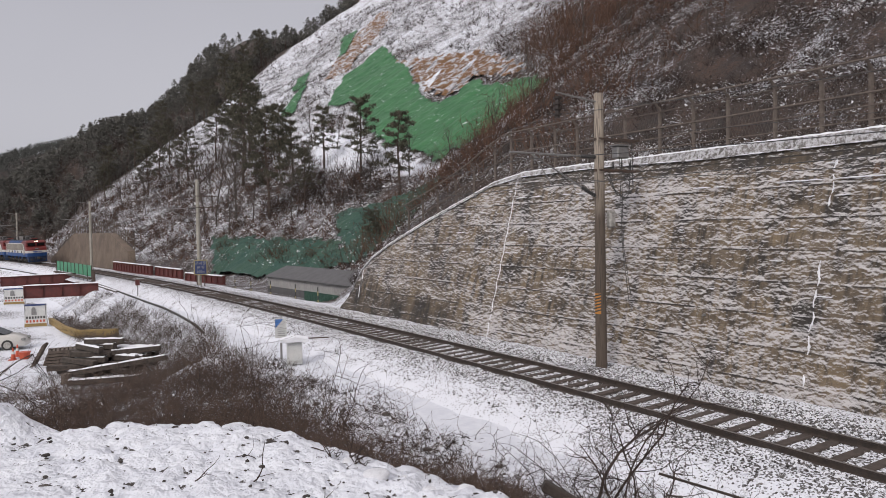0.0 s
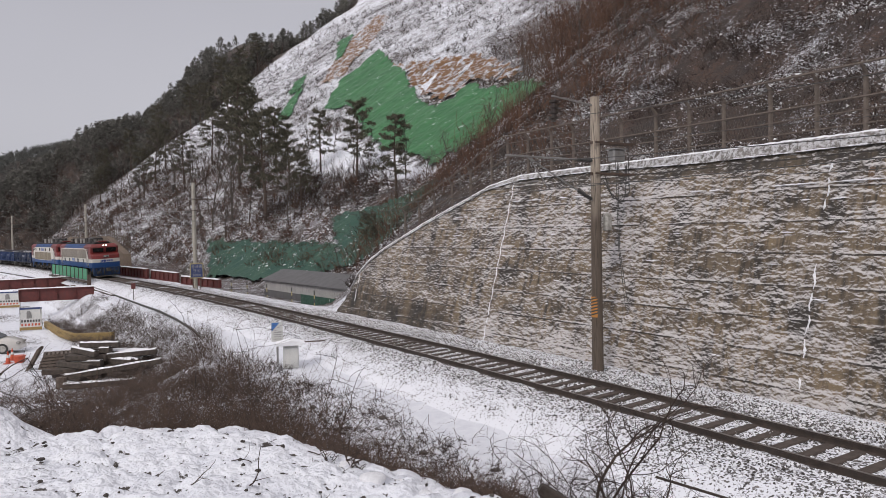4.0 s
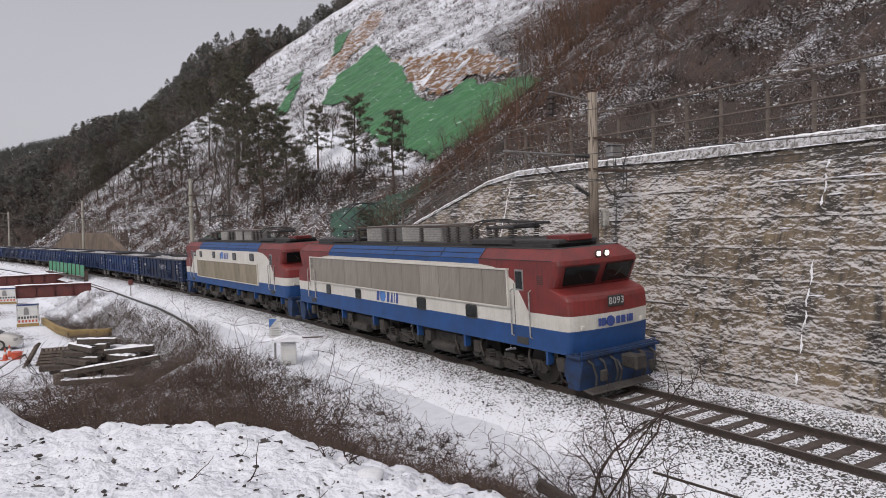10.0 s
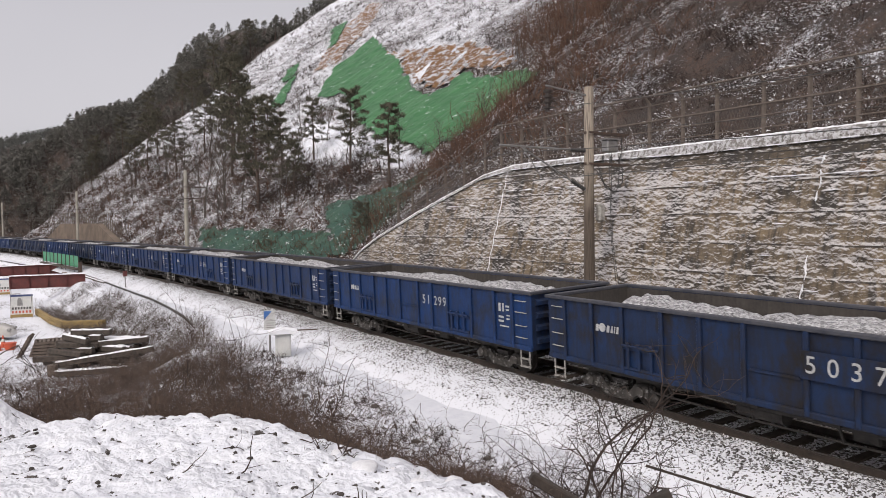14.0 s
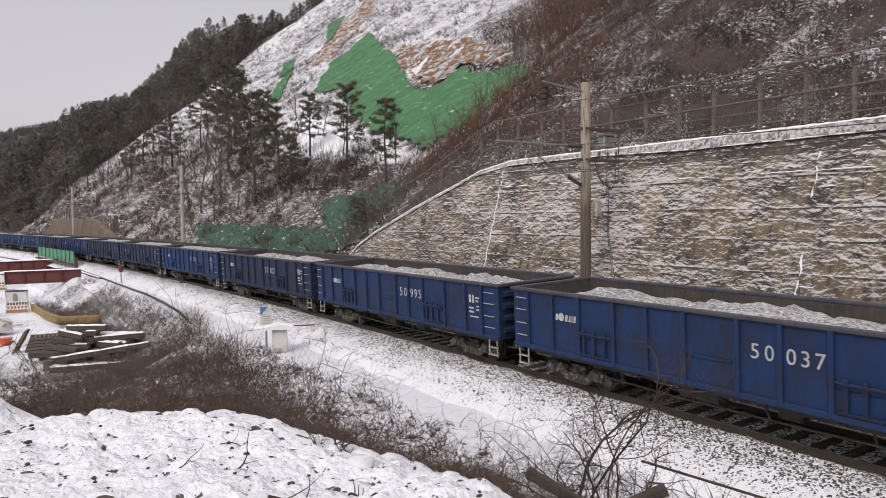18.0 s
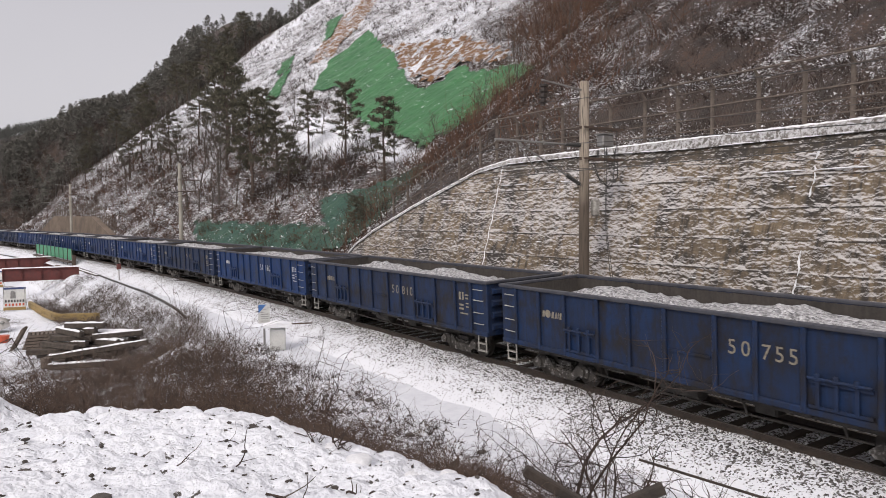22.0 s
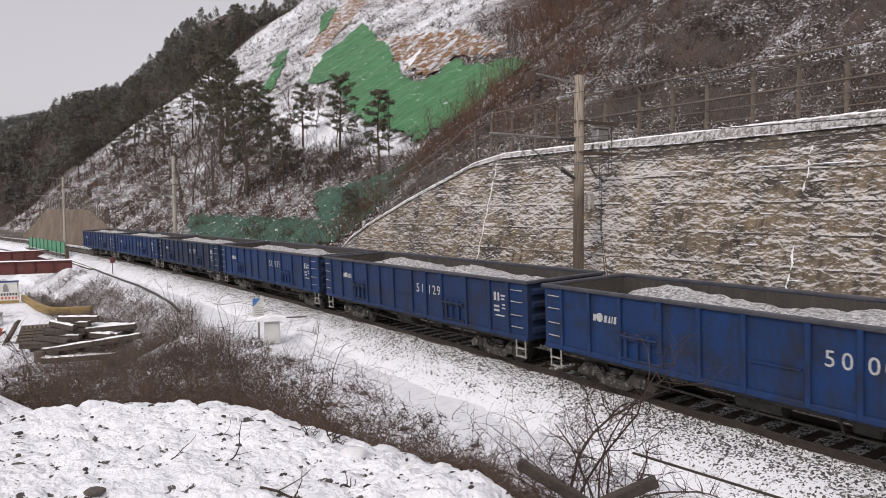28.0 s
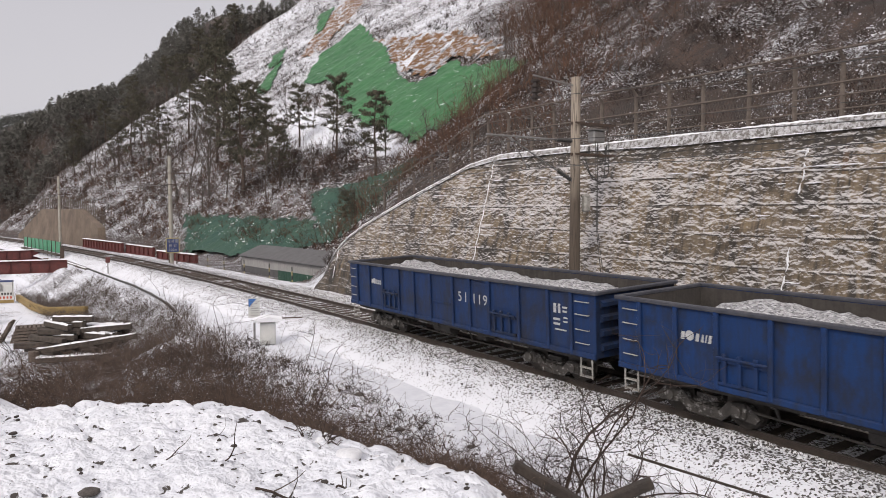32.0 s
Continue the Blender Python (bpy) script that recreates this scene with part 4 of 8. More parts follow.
def build_pole_wood(nt, b):
    """Old wooden mast, long cracks: dark and damp below, daylight painted into the top."""
    v = coords(nt)
    sep = nt.nodes.new("ShaderNodeSeparateXYZ")
    nt.links.new(v, sep.inputs["Vector"])
    up = nt.nodes.new("ShaderNodeMapRange")
    up.inputs["From Min"].default_value, up.inputs["From Max"].default_value = 5.6, 7.4
    nt.links.new(math_node(nt, "ADD", sep.outputs["Z"], noise_fac(nt, coords(nt, (6, 6, 0.6)), 1.0, 4.0, 0.2, 0.8)), up.inputs["Value"])
    c = mix(nt, up.outputs["Result"], (0.105, 0.082, 0.064), (0.34, 0.29, 0.235))
    c = mix(nt, math_node(nt, "MULTIPLY", noise_fac(nt, coords(nt, (14, 14, 0.7)), 2.0, 6.0, 0.48, 0.66), 0.8), c, (0.05, 0.04, 0.033))
    nt.links.new(c, b.inputs["Base Color"])
    b.inputs["Roughness"].default_value = 0.9
    bump(nt, b, noise_fac(nt, coords(nt, (20, 20, 0.8)), 2.0, 6.0), 0.5, 0.01)


M_MASTWOOD = mat("top_lit_mast_wood", build_pole_wood)
MASTS = ((7.55, 3.35, -0.45, 8.9, M_MASTWOOD, True), (57.9, 3.3, -0.4, 9.45, M_CONC, False), (105.2, 3.3, -0.4, 9.45, M_CONC, False), (160.2, 3.3, -0.4, 9.4, M_CONC, False),
         (-42.0, 3.3, -0.45, 9.4, M_CONC, False), (210.0, 3.3, -0.4, 9.4, M_CONC, False))
for a in MASTS:
    pole(*a)
LINE_MASTS = sorted(a[0] for a in MASTS)
for lat, z, sag, r, nm in ((0.0, 5.62, 0.0, 0.012, "contact_wire"), (0.0, 6.55, 0.75, 0.012, "catenary_wire"), (1.5, 8.05, 0.9, 0.012, "feeder_wire"), (4.3, 7.5, 0.8, 0.010, "service_wire"), (3.0, 5.95, 0.5, 0.010, "return_wire")):
    g = Geo()
    for a, b in zip(LINE_MASTS[:-1], LINE_MASTS[1:]):
        g.tube([at(a + (b - a) * k / 12, lat, z - sag * 4 * (k / 12) * (1 - k / 12)) for k in range(13)], r, 4, False)
    tagged(part(nm, g, M_CABLE), "thin dark overhead wire strung from mast to mast", "wire")


# ---- the train ----
TRAIN = []
M_DARK = paint("oily_underframe", (0.016, 0.0145, 0.014), (0.046, 0.041, 0.036), 0.8, 5.0, 0.1, 25.0)


def build_frost(nt, b):
    v = coords(nt)
    c = mix(nt, noise_fac(nt, v, 5.0), (0.030, 0.027, 0.025), (0.060, 0.054, 0.049))
    c = mix(nt, math_node(nt, "MULTIPLY", noise_fac(nt, v, 9.0, 6.0, 0.54, 0.66, 0.7), 0.6), c, (0.40, 0.39, 0.38))
    nt.links.new(c, b.inputs["Base Color"])
    b.inputs["Roughness"].default_value = 0.9


M_FROST = mat("frosted_running_gear", build_frost)
M_GRIME = paint("grey_brown_grime", (0.048, 0.042, 0.037), (0.022, 0.020, 0.018), 0.85, 4.0, 0.1, 18.0)
M_WHEEL = paint("steel_wheel", (0.050, 0.042, 0.036), (0.030, 0.027, 0.024), 0.6, 6.0, 0.4)
M_INSIDE = paint("grimy_wagon_inside", (0.048, 0.041, 0.037), (0.026, 0.023, 0.021), 0.85, 2.0, 0.1, 14.0, 0.4)
M_RIM = paint("scuffed_rim", (0.055, 0.058, 0.072), (0.028, 0.032, 0.048), 0.7, 3.0, 0.1, 14.0)
M_LETTER = paint("white_lettering", (0.52, 0.52, 0.51), (0.36, 0.37, 0.38), 0.7, 12.0)
M_FADED = paint("faded_lettering", (0.28, 0.25, 0.19), (0.18, 0.16, 0.13), 0.8, 12.0)


def wagon_paint(name, c1, c2, streak, dirt):
    def build(nt, b):
        v = coords(nt)
        col = mix(nt, noise_fac(nt, v, 0.9, 5.0), c1, c2)
        col = mix(nt, math_node(nt, "MULTIPLY", noise_fac(nt, coords(nt, (7, 7, 0.7)), 1.1, 6.0, 0.45, 0.8), streak), col, dirt)
        col = mix(nt, math_node(nt, "MULTIPLY", noise_fac(nt, coords(nt, (1, 1, 0.6)), 1.6, 9.0, 0.46, 0.64, 0.72), 1.3 * streak), col, dirt)
        fn = noise_fac(nt, v, 45.0, 4.0)
        col = mix(nt, math_node(nt, "MULTIPLY", fn, 0.15), col, (0.02, 0.02, 0.025))
        nt.links.new(col, b.inputs["Base Color"])
        b.inputs["Roughness"].default_value = 0.6
        b.inputs["Specular IOR Level"].default_value = 0.25
        bump(nt, b, noise_fac(nt, v, 2.2, 4.0), 0.25, 0.03)
    return mat(name, build)


BLUES = {
    "bright": wagon_paint("bright_wagon_blue", (0.007, 0.038, 0.140), (0.008, 0.030, 0.102), 0.65, (0.017, 0.019, 0.026)),
    "mid": wagon_paint("worn_wagon_blue", (0.008, 0.033, 0.118), (0.010, 0.028, 0.085), 0.55, (0.020, 0.019, 0.021)),
    "dark": wagon_paint("sooty_wagon_blue", (0.009, 0.029, 0.088), (0.011, 0.022, 0.055), 0.8, (0.016, 0.0135, 0.012)),
}


def build_stone(nt, b):
    v = coords(nt)
    vo = node(nt, "ShaderNodeTexVoronoi", Scale=17.0)
    nt.links.new(v, vo.inputs["Vector"])
    sep = nt.nodes.new("ShaderNodeSeparateColor")
    nt.links.new(vo.outputs["Color"], sep.inputs["Color"])
    c = mix(nt, sep.outputs["Red"], (0.17, 0.17, 0.175), (0.66, 0.66, 0.68))
    nt.links.new(c, b.inputs["Base Color"])
    b.inputs["Roughness"].default_value = 0.9
    bump(nt, b, math_node(nt, "SUBTRACT", 1.0, vo.outputs["Distance"]), 1.0, 0.08)


M_STONE = mat("pale_crushed_stone", build_stone)
POSTS = (-5.9, -4.92, -3.92, -2.75, -1.75, -0.72, 0.55, 1.45, 2.4, 3.72, 4.9, 5.75)


def text_mesh(txt, size, thick=0.006):
    cu = bpy.data.curves.new("lettering", "FONT")
    cu.body, cu.size, cu.extrude = txt, size, thick / 2
    cu.align_x, cu.align_y = "CENTER", "CENTER"
    cu.space_character = 1.12
    tmp = bpy.data.objects.new("lettering", cu)
    scene.collection.objects.link(tmp)
    bpy.context.view_layer.update()
    me = bpy.data.meshes.new_from_object(tmp.evaluated_get(bpy.context.evaluated_depsgraph_get()))
    bpy.data.objects.remove(tmp)
    bpy.data.curves.remove(cu)
    return me


def lettering(txt, size, x, y, z, material, parent, label="", stretch=1.0):
    me = text_mesh(txt, size)
    me.materials.clear()
    me.materials.append(material)
    return part("lettering", me, None, parent, label, m=pose(x, y, z, 90, 0, 0) @ Matrix.Diagonal((stretch, 1, 1, 1)))


def emblem(x, y, z, w, m_dark, m_light, parent, facing=0):
    """The operator's mark as plain shapes: upright bars and a disc between them."""
    h = w * 0.21
    for a, b, k in ((-0.43, 0.12, 0.05), (0.03, 0.11, 0.04), (0.19, 0.10, -0.05), (0.30, 0.035, 0.04), (0.42, 0.09, 0.0)):
        g = Geo()
        b *= w / 2
        g.prism([(-b, -h / 2), (b, -h / 2), (b * (0.35 if k < 0 else 0.8) + 0.04 * w, h / 2), (-b * (0.35 if k < 0 else 1.0) + 0.04 * w, h / 2)], 0.008, Matrix.Translation((x + a * w, y, z)))
        part("emblem_bar", g, m_dark, parent)
    g = Geo()
    g.disc_cyl((x - 0.2 * w, y - 0.004, z + 0.02 * w), (x - 0.2 * w, y + 0.004, z + 0.02 * w), w * 0.135, 22)
    part("emblem_disc", g, m_light, parent)


def bogie(parent, x, wheelbase, r, half=1.0, frame_m=None, heavy=False):
    """A two-axle bogie: frame with axle boxes and springs; each wheel a piece of its own."""
    g = Geo()
    L = wheelbase + 0.9
    for sy in (-1, 1):
        out = [(-L / 2, r - 0.1), (-L / 2 + 0.25, r + 0.12), (-0.55, r + 0.10), (-0.35, r - 0.12), (0.35, r - 0.12), (0.55, r + 0.10), (L / 2 - 0.25, r + 0.12), (L / 2, r - 0.1),
               (L / 2 - 0.1, r - 0.22), (0.6, r - 0.16), (0.4, r - 0.33), (-0.4, r - 0.33), (-0.6, r - 0.16), (-L / 2 + 0.1, r - 0.22)]
        g.prism(out, 0.14, Matrix.Translation((x, sy * half, 0)))
        for a in (-1, 1):
            g.box((x + a * wheelbase / 2, sy * (half + 0.06), r - 0.02), (0.34, 0.2, 0.32), None, 0.05)
            g.disc_cyl((x + a * wheelbase / 2, sy * (half + 0.14), r - 0.02), (x + a * wheelbase / 2, sy * (half + 0.22), r - 0.02), 0.12, 10)
        for a in (-0.22, 0.0, 0.22):
            for k in range(4):
                g.disc_cyl((x + a, sy * half, r - 0.30 + 0.085 * k), (x + a, sy * half, r - 0.25 + 0.085 * k), 0.085, 8)
        if heavy:
            for a in (-0.7, 0.7):
                for k in range(6):
                    g.disc_cyl((x + a, sy * (half + 0.1), r - 0.28 + 0.08 * k), (x + a, sy * (half + 0.1), r - 0.235 + 0.08 * k), 0.12, 9)
            g.tube([(x - 0.9, sy * (half + 0.16), r - 0.2), (x - 0.2, sy * (half + 0.16), r - 0.25)], 0.11, 8)
            g.tube([(x + 0.25, sy * (half + 0.2), r + 0.05), (x + 1.1, sy * (half + 0.2), r - 0.1)], 0.05, 6)
    g.box((x, 0, r), (0.5, 2 * half, 0.25))
    b = part("bogie", g, frame_m or M_DARK, parent)
    gw = Geo()
    gw.disc_cyl((0, -0.07, 0), (0, 0.06, 0), r, 24)
    gw.disc_cyl((0, 0.06, 0), (0, 0.09, 0), r + 0.03, 24)
    gw.disc_cyl((0, -0.1, 0), (0, -0.07, 0), r * 0.3, 12)
    gw.disc_cyl((0, 0.09, 0), (0, 0.7, 0), 0.08, 8)
    wm = gw.data("wheel", M_WHEEL, False)
    for a in (-1, 1):
        part("wheel", wm, None, b, m=pose(x + a * wheelbase / 2, -0.76, r))
        part("wheel", wm, None, b, m=pose(x + a * wheelbase / 2, 0.76, r, 0, 0, 180))
    return b


def make_wagon(tone, number, faded=False):
    colour = BLUES[tone]
    label = {"bright": "bright blue open gondola wagon heaped with pale ballast stone", "mid": "worn dark blue open gondola wagon heaped with ballast stone",
             "dark": "sooty blackened blue open gondola wagon heaped with ballast stone"}[tone]
    w = base("gondola_wagon", Matrix(), label, "wagon", "gondola wagons of the freight train")
    for sy in (-1, 1):
        g = Geo()
        g.box((0, sy * 1.42, 1.68), (13.1, 0.05, 1.58))
        part("side_wall", g, colour, w)
        gp = Geo()
        gp.box((0, 0, 0), (0.11, 0.075, 1.58), None, 0.02)
        pm = gp.data("post", colour)
        for x in POSTS:
            part("post", pm, None, w, m=pose(x, sy * 1.48, 1.68))
        g = Geo()
        g.box((0, sy * 1.445, 0.93), (13.1, 0.10, 0.13), None, 0.02)
        part("sill", g, colour, w)
        # grab bar and discharge-door latches
        g = Geo()
        g.box((-0.1, sy * 1.46, 1.55), (1.05, 0.03, 0.05))
        part("tie_bar", g, colour, w)
        for x in (-3.33, 3.05):
            g = Geo()
            g.tube([(x - 0.55, sy * 1.53, 1.56), (x + 0.55, sy * 1.53, 1.56)], 0.03, 6)
            g.box((x, sy * 1.475, 1.50), (1.1, 0.05, 0.07))
            g.box((x, sy * 1.475, 1.04), (1.1, 0.05, 0.06))
            for a in (-0.38, -0.05, 0.3):
                g.box((x + a, sy * 1.49, 1.3), (0.07, 0.06, 0.52))
                g.box((x + a, sy * 1.52, 1.58), (0.1, 0.07, 0.14), None, 0.02)
            part("door_latch", g, BLUES["dark"] if tone != "bright" else BLUES["mid"], w)
        for sx in (-1, 1):
            for z in (1.22, 1.55, 1.92, 2.24):
                g = Geo()
                g.tube([(sx * 6.36, sy * 1.46, z), (sx * 6.36, sy * 1.51, z), (sx * 5.92, sy * 1.51, z), (sx * 5.92, sy * 1.46, z)], 0.014, 5)
                part("ladder_rung", g, M_STEP, w)
            g = Geo()
            for a in (-0.19, 0.19):
                g.box((sx * 6.2 + a, sy * 1.42, 0.64), (0.04, 0.02, 0.56))
            for z in (0.40, 0.62):
                g.box((sx * 6.2, sy * 1.42, z), (0.38, 0.10, 0.025))
            part("step", g, M_STEP, w, "pale steel step")
    for sx in (-1, 1):
        g = Geo()
        g.box((sx * 6.53, 0, 1.68), (0.05, 2.84, 1.58))
        part("end_wall", g, BLUES["dark"], w, "sooty end wall")
        for z in (1.15, 1.5, 1.85, 2.2):
            g = Geo()
            g.prism([(0, -0.1), (0.1, -0.05), (0.1, 0.05), (0, 0.1)], 2.6, Matrix.Translation((sx * 6.555, 0, z)) @ Matrix.Rotation(0 if sx > 0 else math.pi, 4, "Z"))
            part("end_rib", g, BLUES["dark"], w)
        g = Geo()
        g.box((sx * 6.72, 0, 0.86), (0.36, 0.3, 0.3), None, 0.04)
        g.box((sx * 6.86, 0.05 * sx, 0.86), (0.16, 0.38, 0.36), None, 0.05)
        part("coupler", g, M_DARK, w)
    g = Geo()
    for sy in (-1, 1):
        g.box((0, sy * 1.455, 2.475), (13.24, 0.14, 0.09), None, 0.02)
    for sx in (-1, 1):
        g.box((sx * 6.55, 0, 2.475), (0.14, 2.78, 0.09), None, 0.02)
    part("rim", g, M_RIM, w, "scuffed grey-blue top rim")
    g = Geo()
    for sy in (-1, 1):
        g.box((0, sy * 1.385, 1.70), (13.0, 0.012, 1.46))
    for sx in (-1, 1):
        g.box((sx * 6.495, 0, 1.70), (0.012, 2.75, 1.46))
    g.box((0, 0, 0.98), (13.0, 2.75, 0.05))
    part("lining", g, M_INSIDE, w, "grimy brown steel inside of the body")
    # the heap
    seed = (int(number) if number.isdigit() else 5) % 97
    rows_ = []
    for i in range(53):
        x = -6.45 + 12.9 * i / 52
        rr = []
        for j in range(13):
            y = -1.37 + 2.74 * j / 12
            e = min(1.0, (6.5 - abs(x)) / 1.9)
            ridge = 0.36 * (1 - (y / 1.5) ** 2) * (0.68 + 0.32 * math.cos(x * 1.35 + seed) + 0.14 * math.sin(x * 3.7 + seed * 2))
            z = 2.02 + e * (0.18 + ridge) - 0.15 + 0.06 * float(wavy(x, y, 0.35, seed)) + 0.085 * wr.random()
            rr.append((x, y, z))
        rows_.append(rr)
    g = Geo()
    vs, fs = sheet(rows_)
    g.mesh_faces(vs, [f[::-1] for f in fs])
    part("stone_load", g, M_STONE, w, "heap of pale crushed stone dusted with snow", True)
    # underframe
    g = Geo()
    g.box((0, 0, 0.78), (13.0, 0.5, 0.28))
    for x in (-2.2, -0.6, 1.0, 2.4):
        g.box((x, 0, 0.84), (0.12, 2.7, 0.14))
    g.disc_cyl((-1.2, -0.9, 0.62), (-0.2, -0.9, 0.62), 0.2, 12)
    g.box((1.3, -0.8, 0.62), (0.5, 0.35, 0.3), None, 0.04)
    g.tube([(-5, -0.5, 0.6), (5, -0.5, 0.55)], 0.025, 5)
    part("underframe", g, M_DARK, w)
    for sy in (-1, 1):
        g = Geo()
        g.box((0, sy * 1.18, 0.80), (12.6, 0.10, 0.16))
        part("sole_bar", g, M_DARK, w)
        g = Geo()
        g.tube([(-3.4, sy * 1.05, 0.46), (-1.2, sy * 1.0, 0.40), (1.4, sy * 1.0, 0.42), (3.4, sy * 1.05, 0.48)], 0.028, 6)
        part("brake_rod", g, M_DARK, w)
        for x in (-2.9, -0.9, 0.9, 2.9):
            g = Geo()
            g.tube([(x, sy * 1.15, 0.80), (x + 0.05, sy * 1.02, 0.42)], 0.03, 5)
            part("hanger", g, M_DARK, w)
    for x in (-4.55, 4.55):
        bogie(w, x, 1.65, 0.43, 0.95, M_FROST)
    ink = M_FADED if faded else M_LETTER
    if number:
        wide = number == "50374"
        if wide:
            g = Geo()
            g.box((1.46, -1.526, 1.84), (1.98, 0.014, 0.52), None, 0.004)
            part("number_plate", g, colour, w)
        for k, ch in enumerate(number):
            x = 1.46 + 0.40 * (k - 2) if wide else (0.93, 1.23, 1.66, 1.93, 2.2, 2.2)[k]
            if ch != " ":
                lettering(ch, 0.45 if wide else 0.42, x, -1.536 if wide else -1.458, 1.84, ink, w, "large white numeral")
    emblem(-4.42, -1.452, 1.86, 0.78, ink, ink, w)
    for x, z, a, b in ((5.14, 1.98, 0.10, 0.24), (5.30, 1.98, 0.08, 0.24), (5.50, 2.02, 0.18, 0.05), (5.50, 1.92, 0.14, 0.05), (5.20, 1.70, 0.24, 0.06), (5.20, 1.58, 0.24, 0.06), (5.52, 1.76, 0.14, 0.04), (5.52, 1.66, 0.14, 0.04), (5.34, 1.44, 0.42, 0.04)):
        g = Geo()
        g.box((x, -1.45, z), (a, 0.006, b))
        part("writing_bar", g, ink, w)
    return w


WAGONS = (("dark", "50374", 0), ("bright", "51299", 0), ("mid", "", 0), ("bright", "50840", 0), ("mid", "50037", 0), ("mid", "50995", 0), ("dark", "50831", 0),
          ("bright", "51285", 0), ("dark", "50755", 1), ("dark", "50810", 1), ("bright", "50182", 0), ("dark", "508  3", 1), ("bright", "51075", 0), ("mid", "", 0),
          ("bright", "50004", 0), ("mid", "51129", 0), ("bright", "50979", 0), ("dark", "50779", 0), ("bright", "50139", 0), ("mid", "51119", 0))
for i, (tone, number, faded) in enumerate(WAGONS):
    TRAIN.append((make_wagon(tone, number, faded), 40.53 + 6.6 + 13.867 * i, 4.55))

# ---- locomotives ----
M_LRED = paint("locomotive_red", (0.205, 0.022, 0.020), (0.125, 0.017, 0.016), 0.5, 1.3, 0.0, 30.0, 0.55, (0.045, 0.020, 0.018))
M_LWHITE = paint("locomotive_white", (0.60, 0.585, 0.54), (0.52, 0.50, 0.455), 0.5, 1.2, 0.0, 25.0, 0.3, (0.30, 0.27, 0.22))
M_LBLUE = paint("locomotive_blue", (0.006, 0.062, 0.225), (0.006, 0.047, 0.165), 0.6, 1.6, 0.0, 30.0, 0.35, (0.020, 0.035, 0.07))
M_LROOF = paint("grimy_roof_gear", (0.050, 0.049, 0.052), (0.028, 0.027, 0.028), 0.8, 4.0, 0.2)


def grille_paint(name, c1, c2, dust):
    """Dusty ventilation panels: each a little lighter or darker, streaked downwards."""
    def build(nt, b):
        info = nt.nodes.new("ShaderNodeObjectInfo")
        c = mix(nt, info.outputs["Random"], c1, c2)
        c = mix(nt, math_node(nt, "MULTIPLY", noise_fac(nt, coords(nt, (16, 16, 0.35)), 1.2, 5.0, 0.35, 0.7), 0.7), c, dust)
        c = mix(nt, math_node(nt, "MULTIPLY", noise_fac(nt, coords(nt, (2, 2, 0.8)), 0.9, 5.0, 0.5, 0.7), 0.35), c, (0.10, 0.085, 0.07))
        nt.links.new(c, b.inputs["Base Color"])
        b.inputs["Roughness"].default_value = 0.7
        b.inputs["Specular IOR Level"].default_value = 0.2
    return mat(name, build)


M_GRILLE_A = grille_paint("dusty_grille", (0.29, 0.268, 0.238), (0.215, 0.198, 0.175), (0.19, 0.165, 0.138))
M_GRILLE_B = grille_paint("brown_dusty_grille", (0.25, 0.215, 0.155), (0.15, 0.128, 0.092), (0.30, 0.27, 0.215))


def build_glass(nt, b):
    b.inputs["Base Color"].default_value = (0.010, 0.012, 0.012, 1)
    b.inputs["Roughness"].default_value = 0.12
    b.inputs["Specular IOR Level"].default_value = 0.22


M_GLASS = mat("dark_cab_glass", build_glass)
M_BLACK = paint("black_rubber", (0.018, 0.018, 0.018), (0.03, 0.03, 0.03), 0.7)
M_EMB_D = paint("emblem_blue", (0.025, 0.06, 0.26), (0.025, 0.055, 0.22), 0.5)
M_EMB_L = paint("emblem_light_blue", (0.06, 0.19, 0.50), (0.05, 0.16, 0.42), 0.5)
M_INSUL = paint("brown_insulator", (0.030, 0.019, 0.016), (0.018, 0.013, 0.012), 0.45)


def build_lamp(nt, b):
    b.inputs["Base Color"].default_value = (0.9, 0.85, 0.75, 1)
    b.inputs["Emission Color"].default_value = (1.0, 0.86, 0.66, 1)
    b.inputs["Emission Strength"].default_value = 9.0


M_LIT = mat("lit_headlamp", build_lamp)
# darker, streaked copy of the body blue: shade at the ends put into it
M_SKIRT = paint("grimy_shaded_apron", (0.006, 0.040, 0.135), (0.008, 0.022, 0.060), 0.7, 3.0, 0.0, 20.0, 0.6, (0.016, 0.018, 0.022))
M_LENS = paint("unlit_lamp_lens", (0.35, 0.34, 0.32), (0.25, 0.25, 0.24), 0.15)
# height, distance of the corner and of the middle of the nose from the centre
NOSE = ((1.12, 9.56, 9.72), (1.72, 9.62, 9.86), (2.12, 9.66, 9.92), (2.50, 9.63, 9.89), (2.59, 9.58, 9.84), (2.66, 9.47, 9.72), (2.71, 9.28, 9.48), (2.80, 8.98, 9.12), (3.42, 9.32, 9.48), (3.54, 9.28, 9.46), (3.84, 8.88, 9.04))
NOSE_Y = (-1.50, -1.47, -1.42, -1.34, -1.22, -0.7, 0.0, 0.7, 1.22, 1.34, 1.42, 1.47, 1.50)
CORNER = 0.17
ROOF_Z, ROOF_Y = 3.84, 1.22


def nose_row(z, xc, xm, sx):
    rr = []
    for y in NOSE_Y:
        u = abs(y) / 1.5
        d = max(0.0, abs(y) - (1.5 - CORNER))
        x = xm + (xc - xm) * u ** 2 - (CORNER - math.sqrt(max(0.0, CORNER ** 2 - d ** 2)))
        rr.append(Vector((sx * x, y * (ROOF_Y / 1.5 if z > 3.6 else 1.0), z)))
    return rr


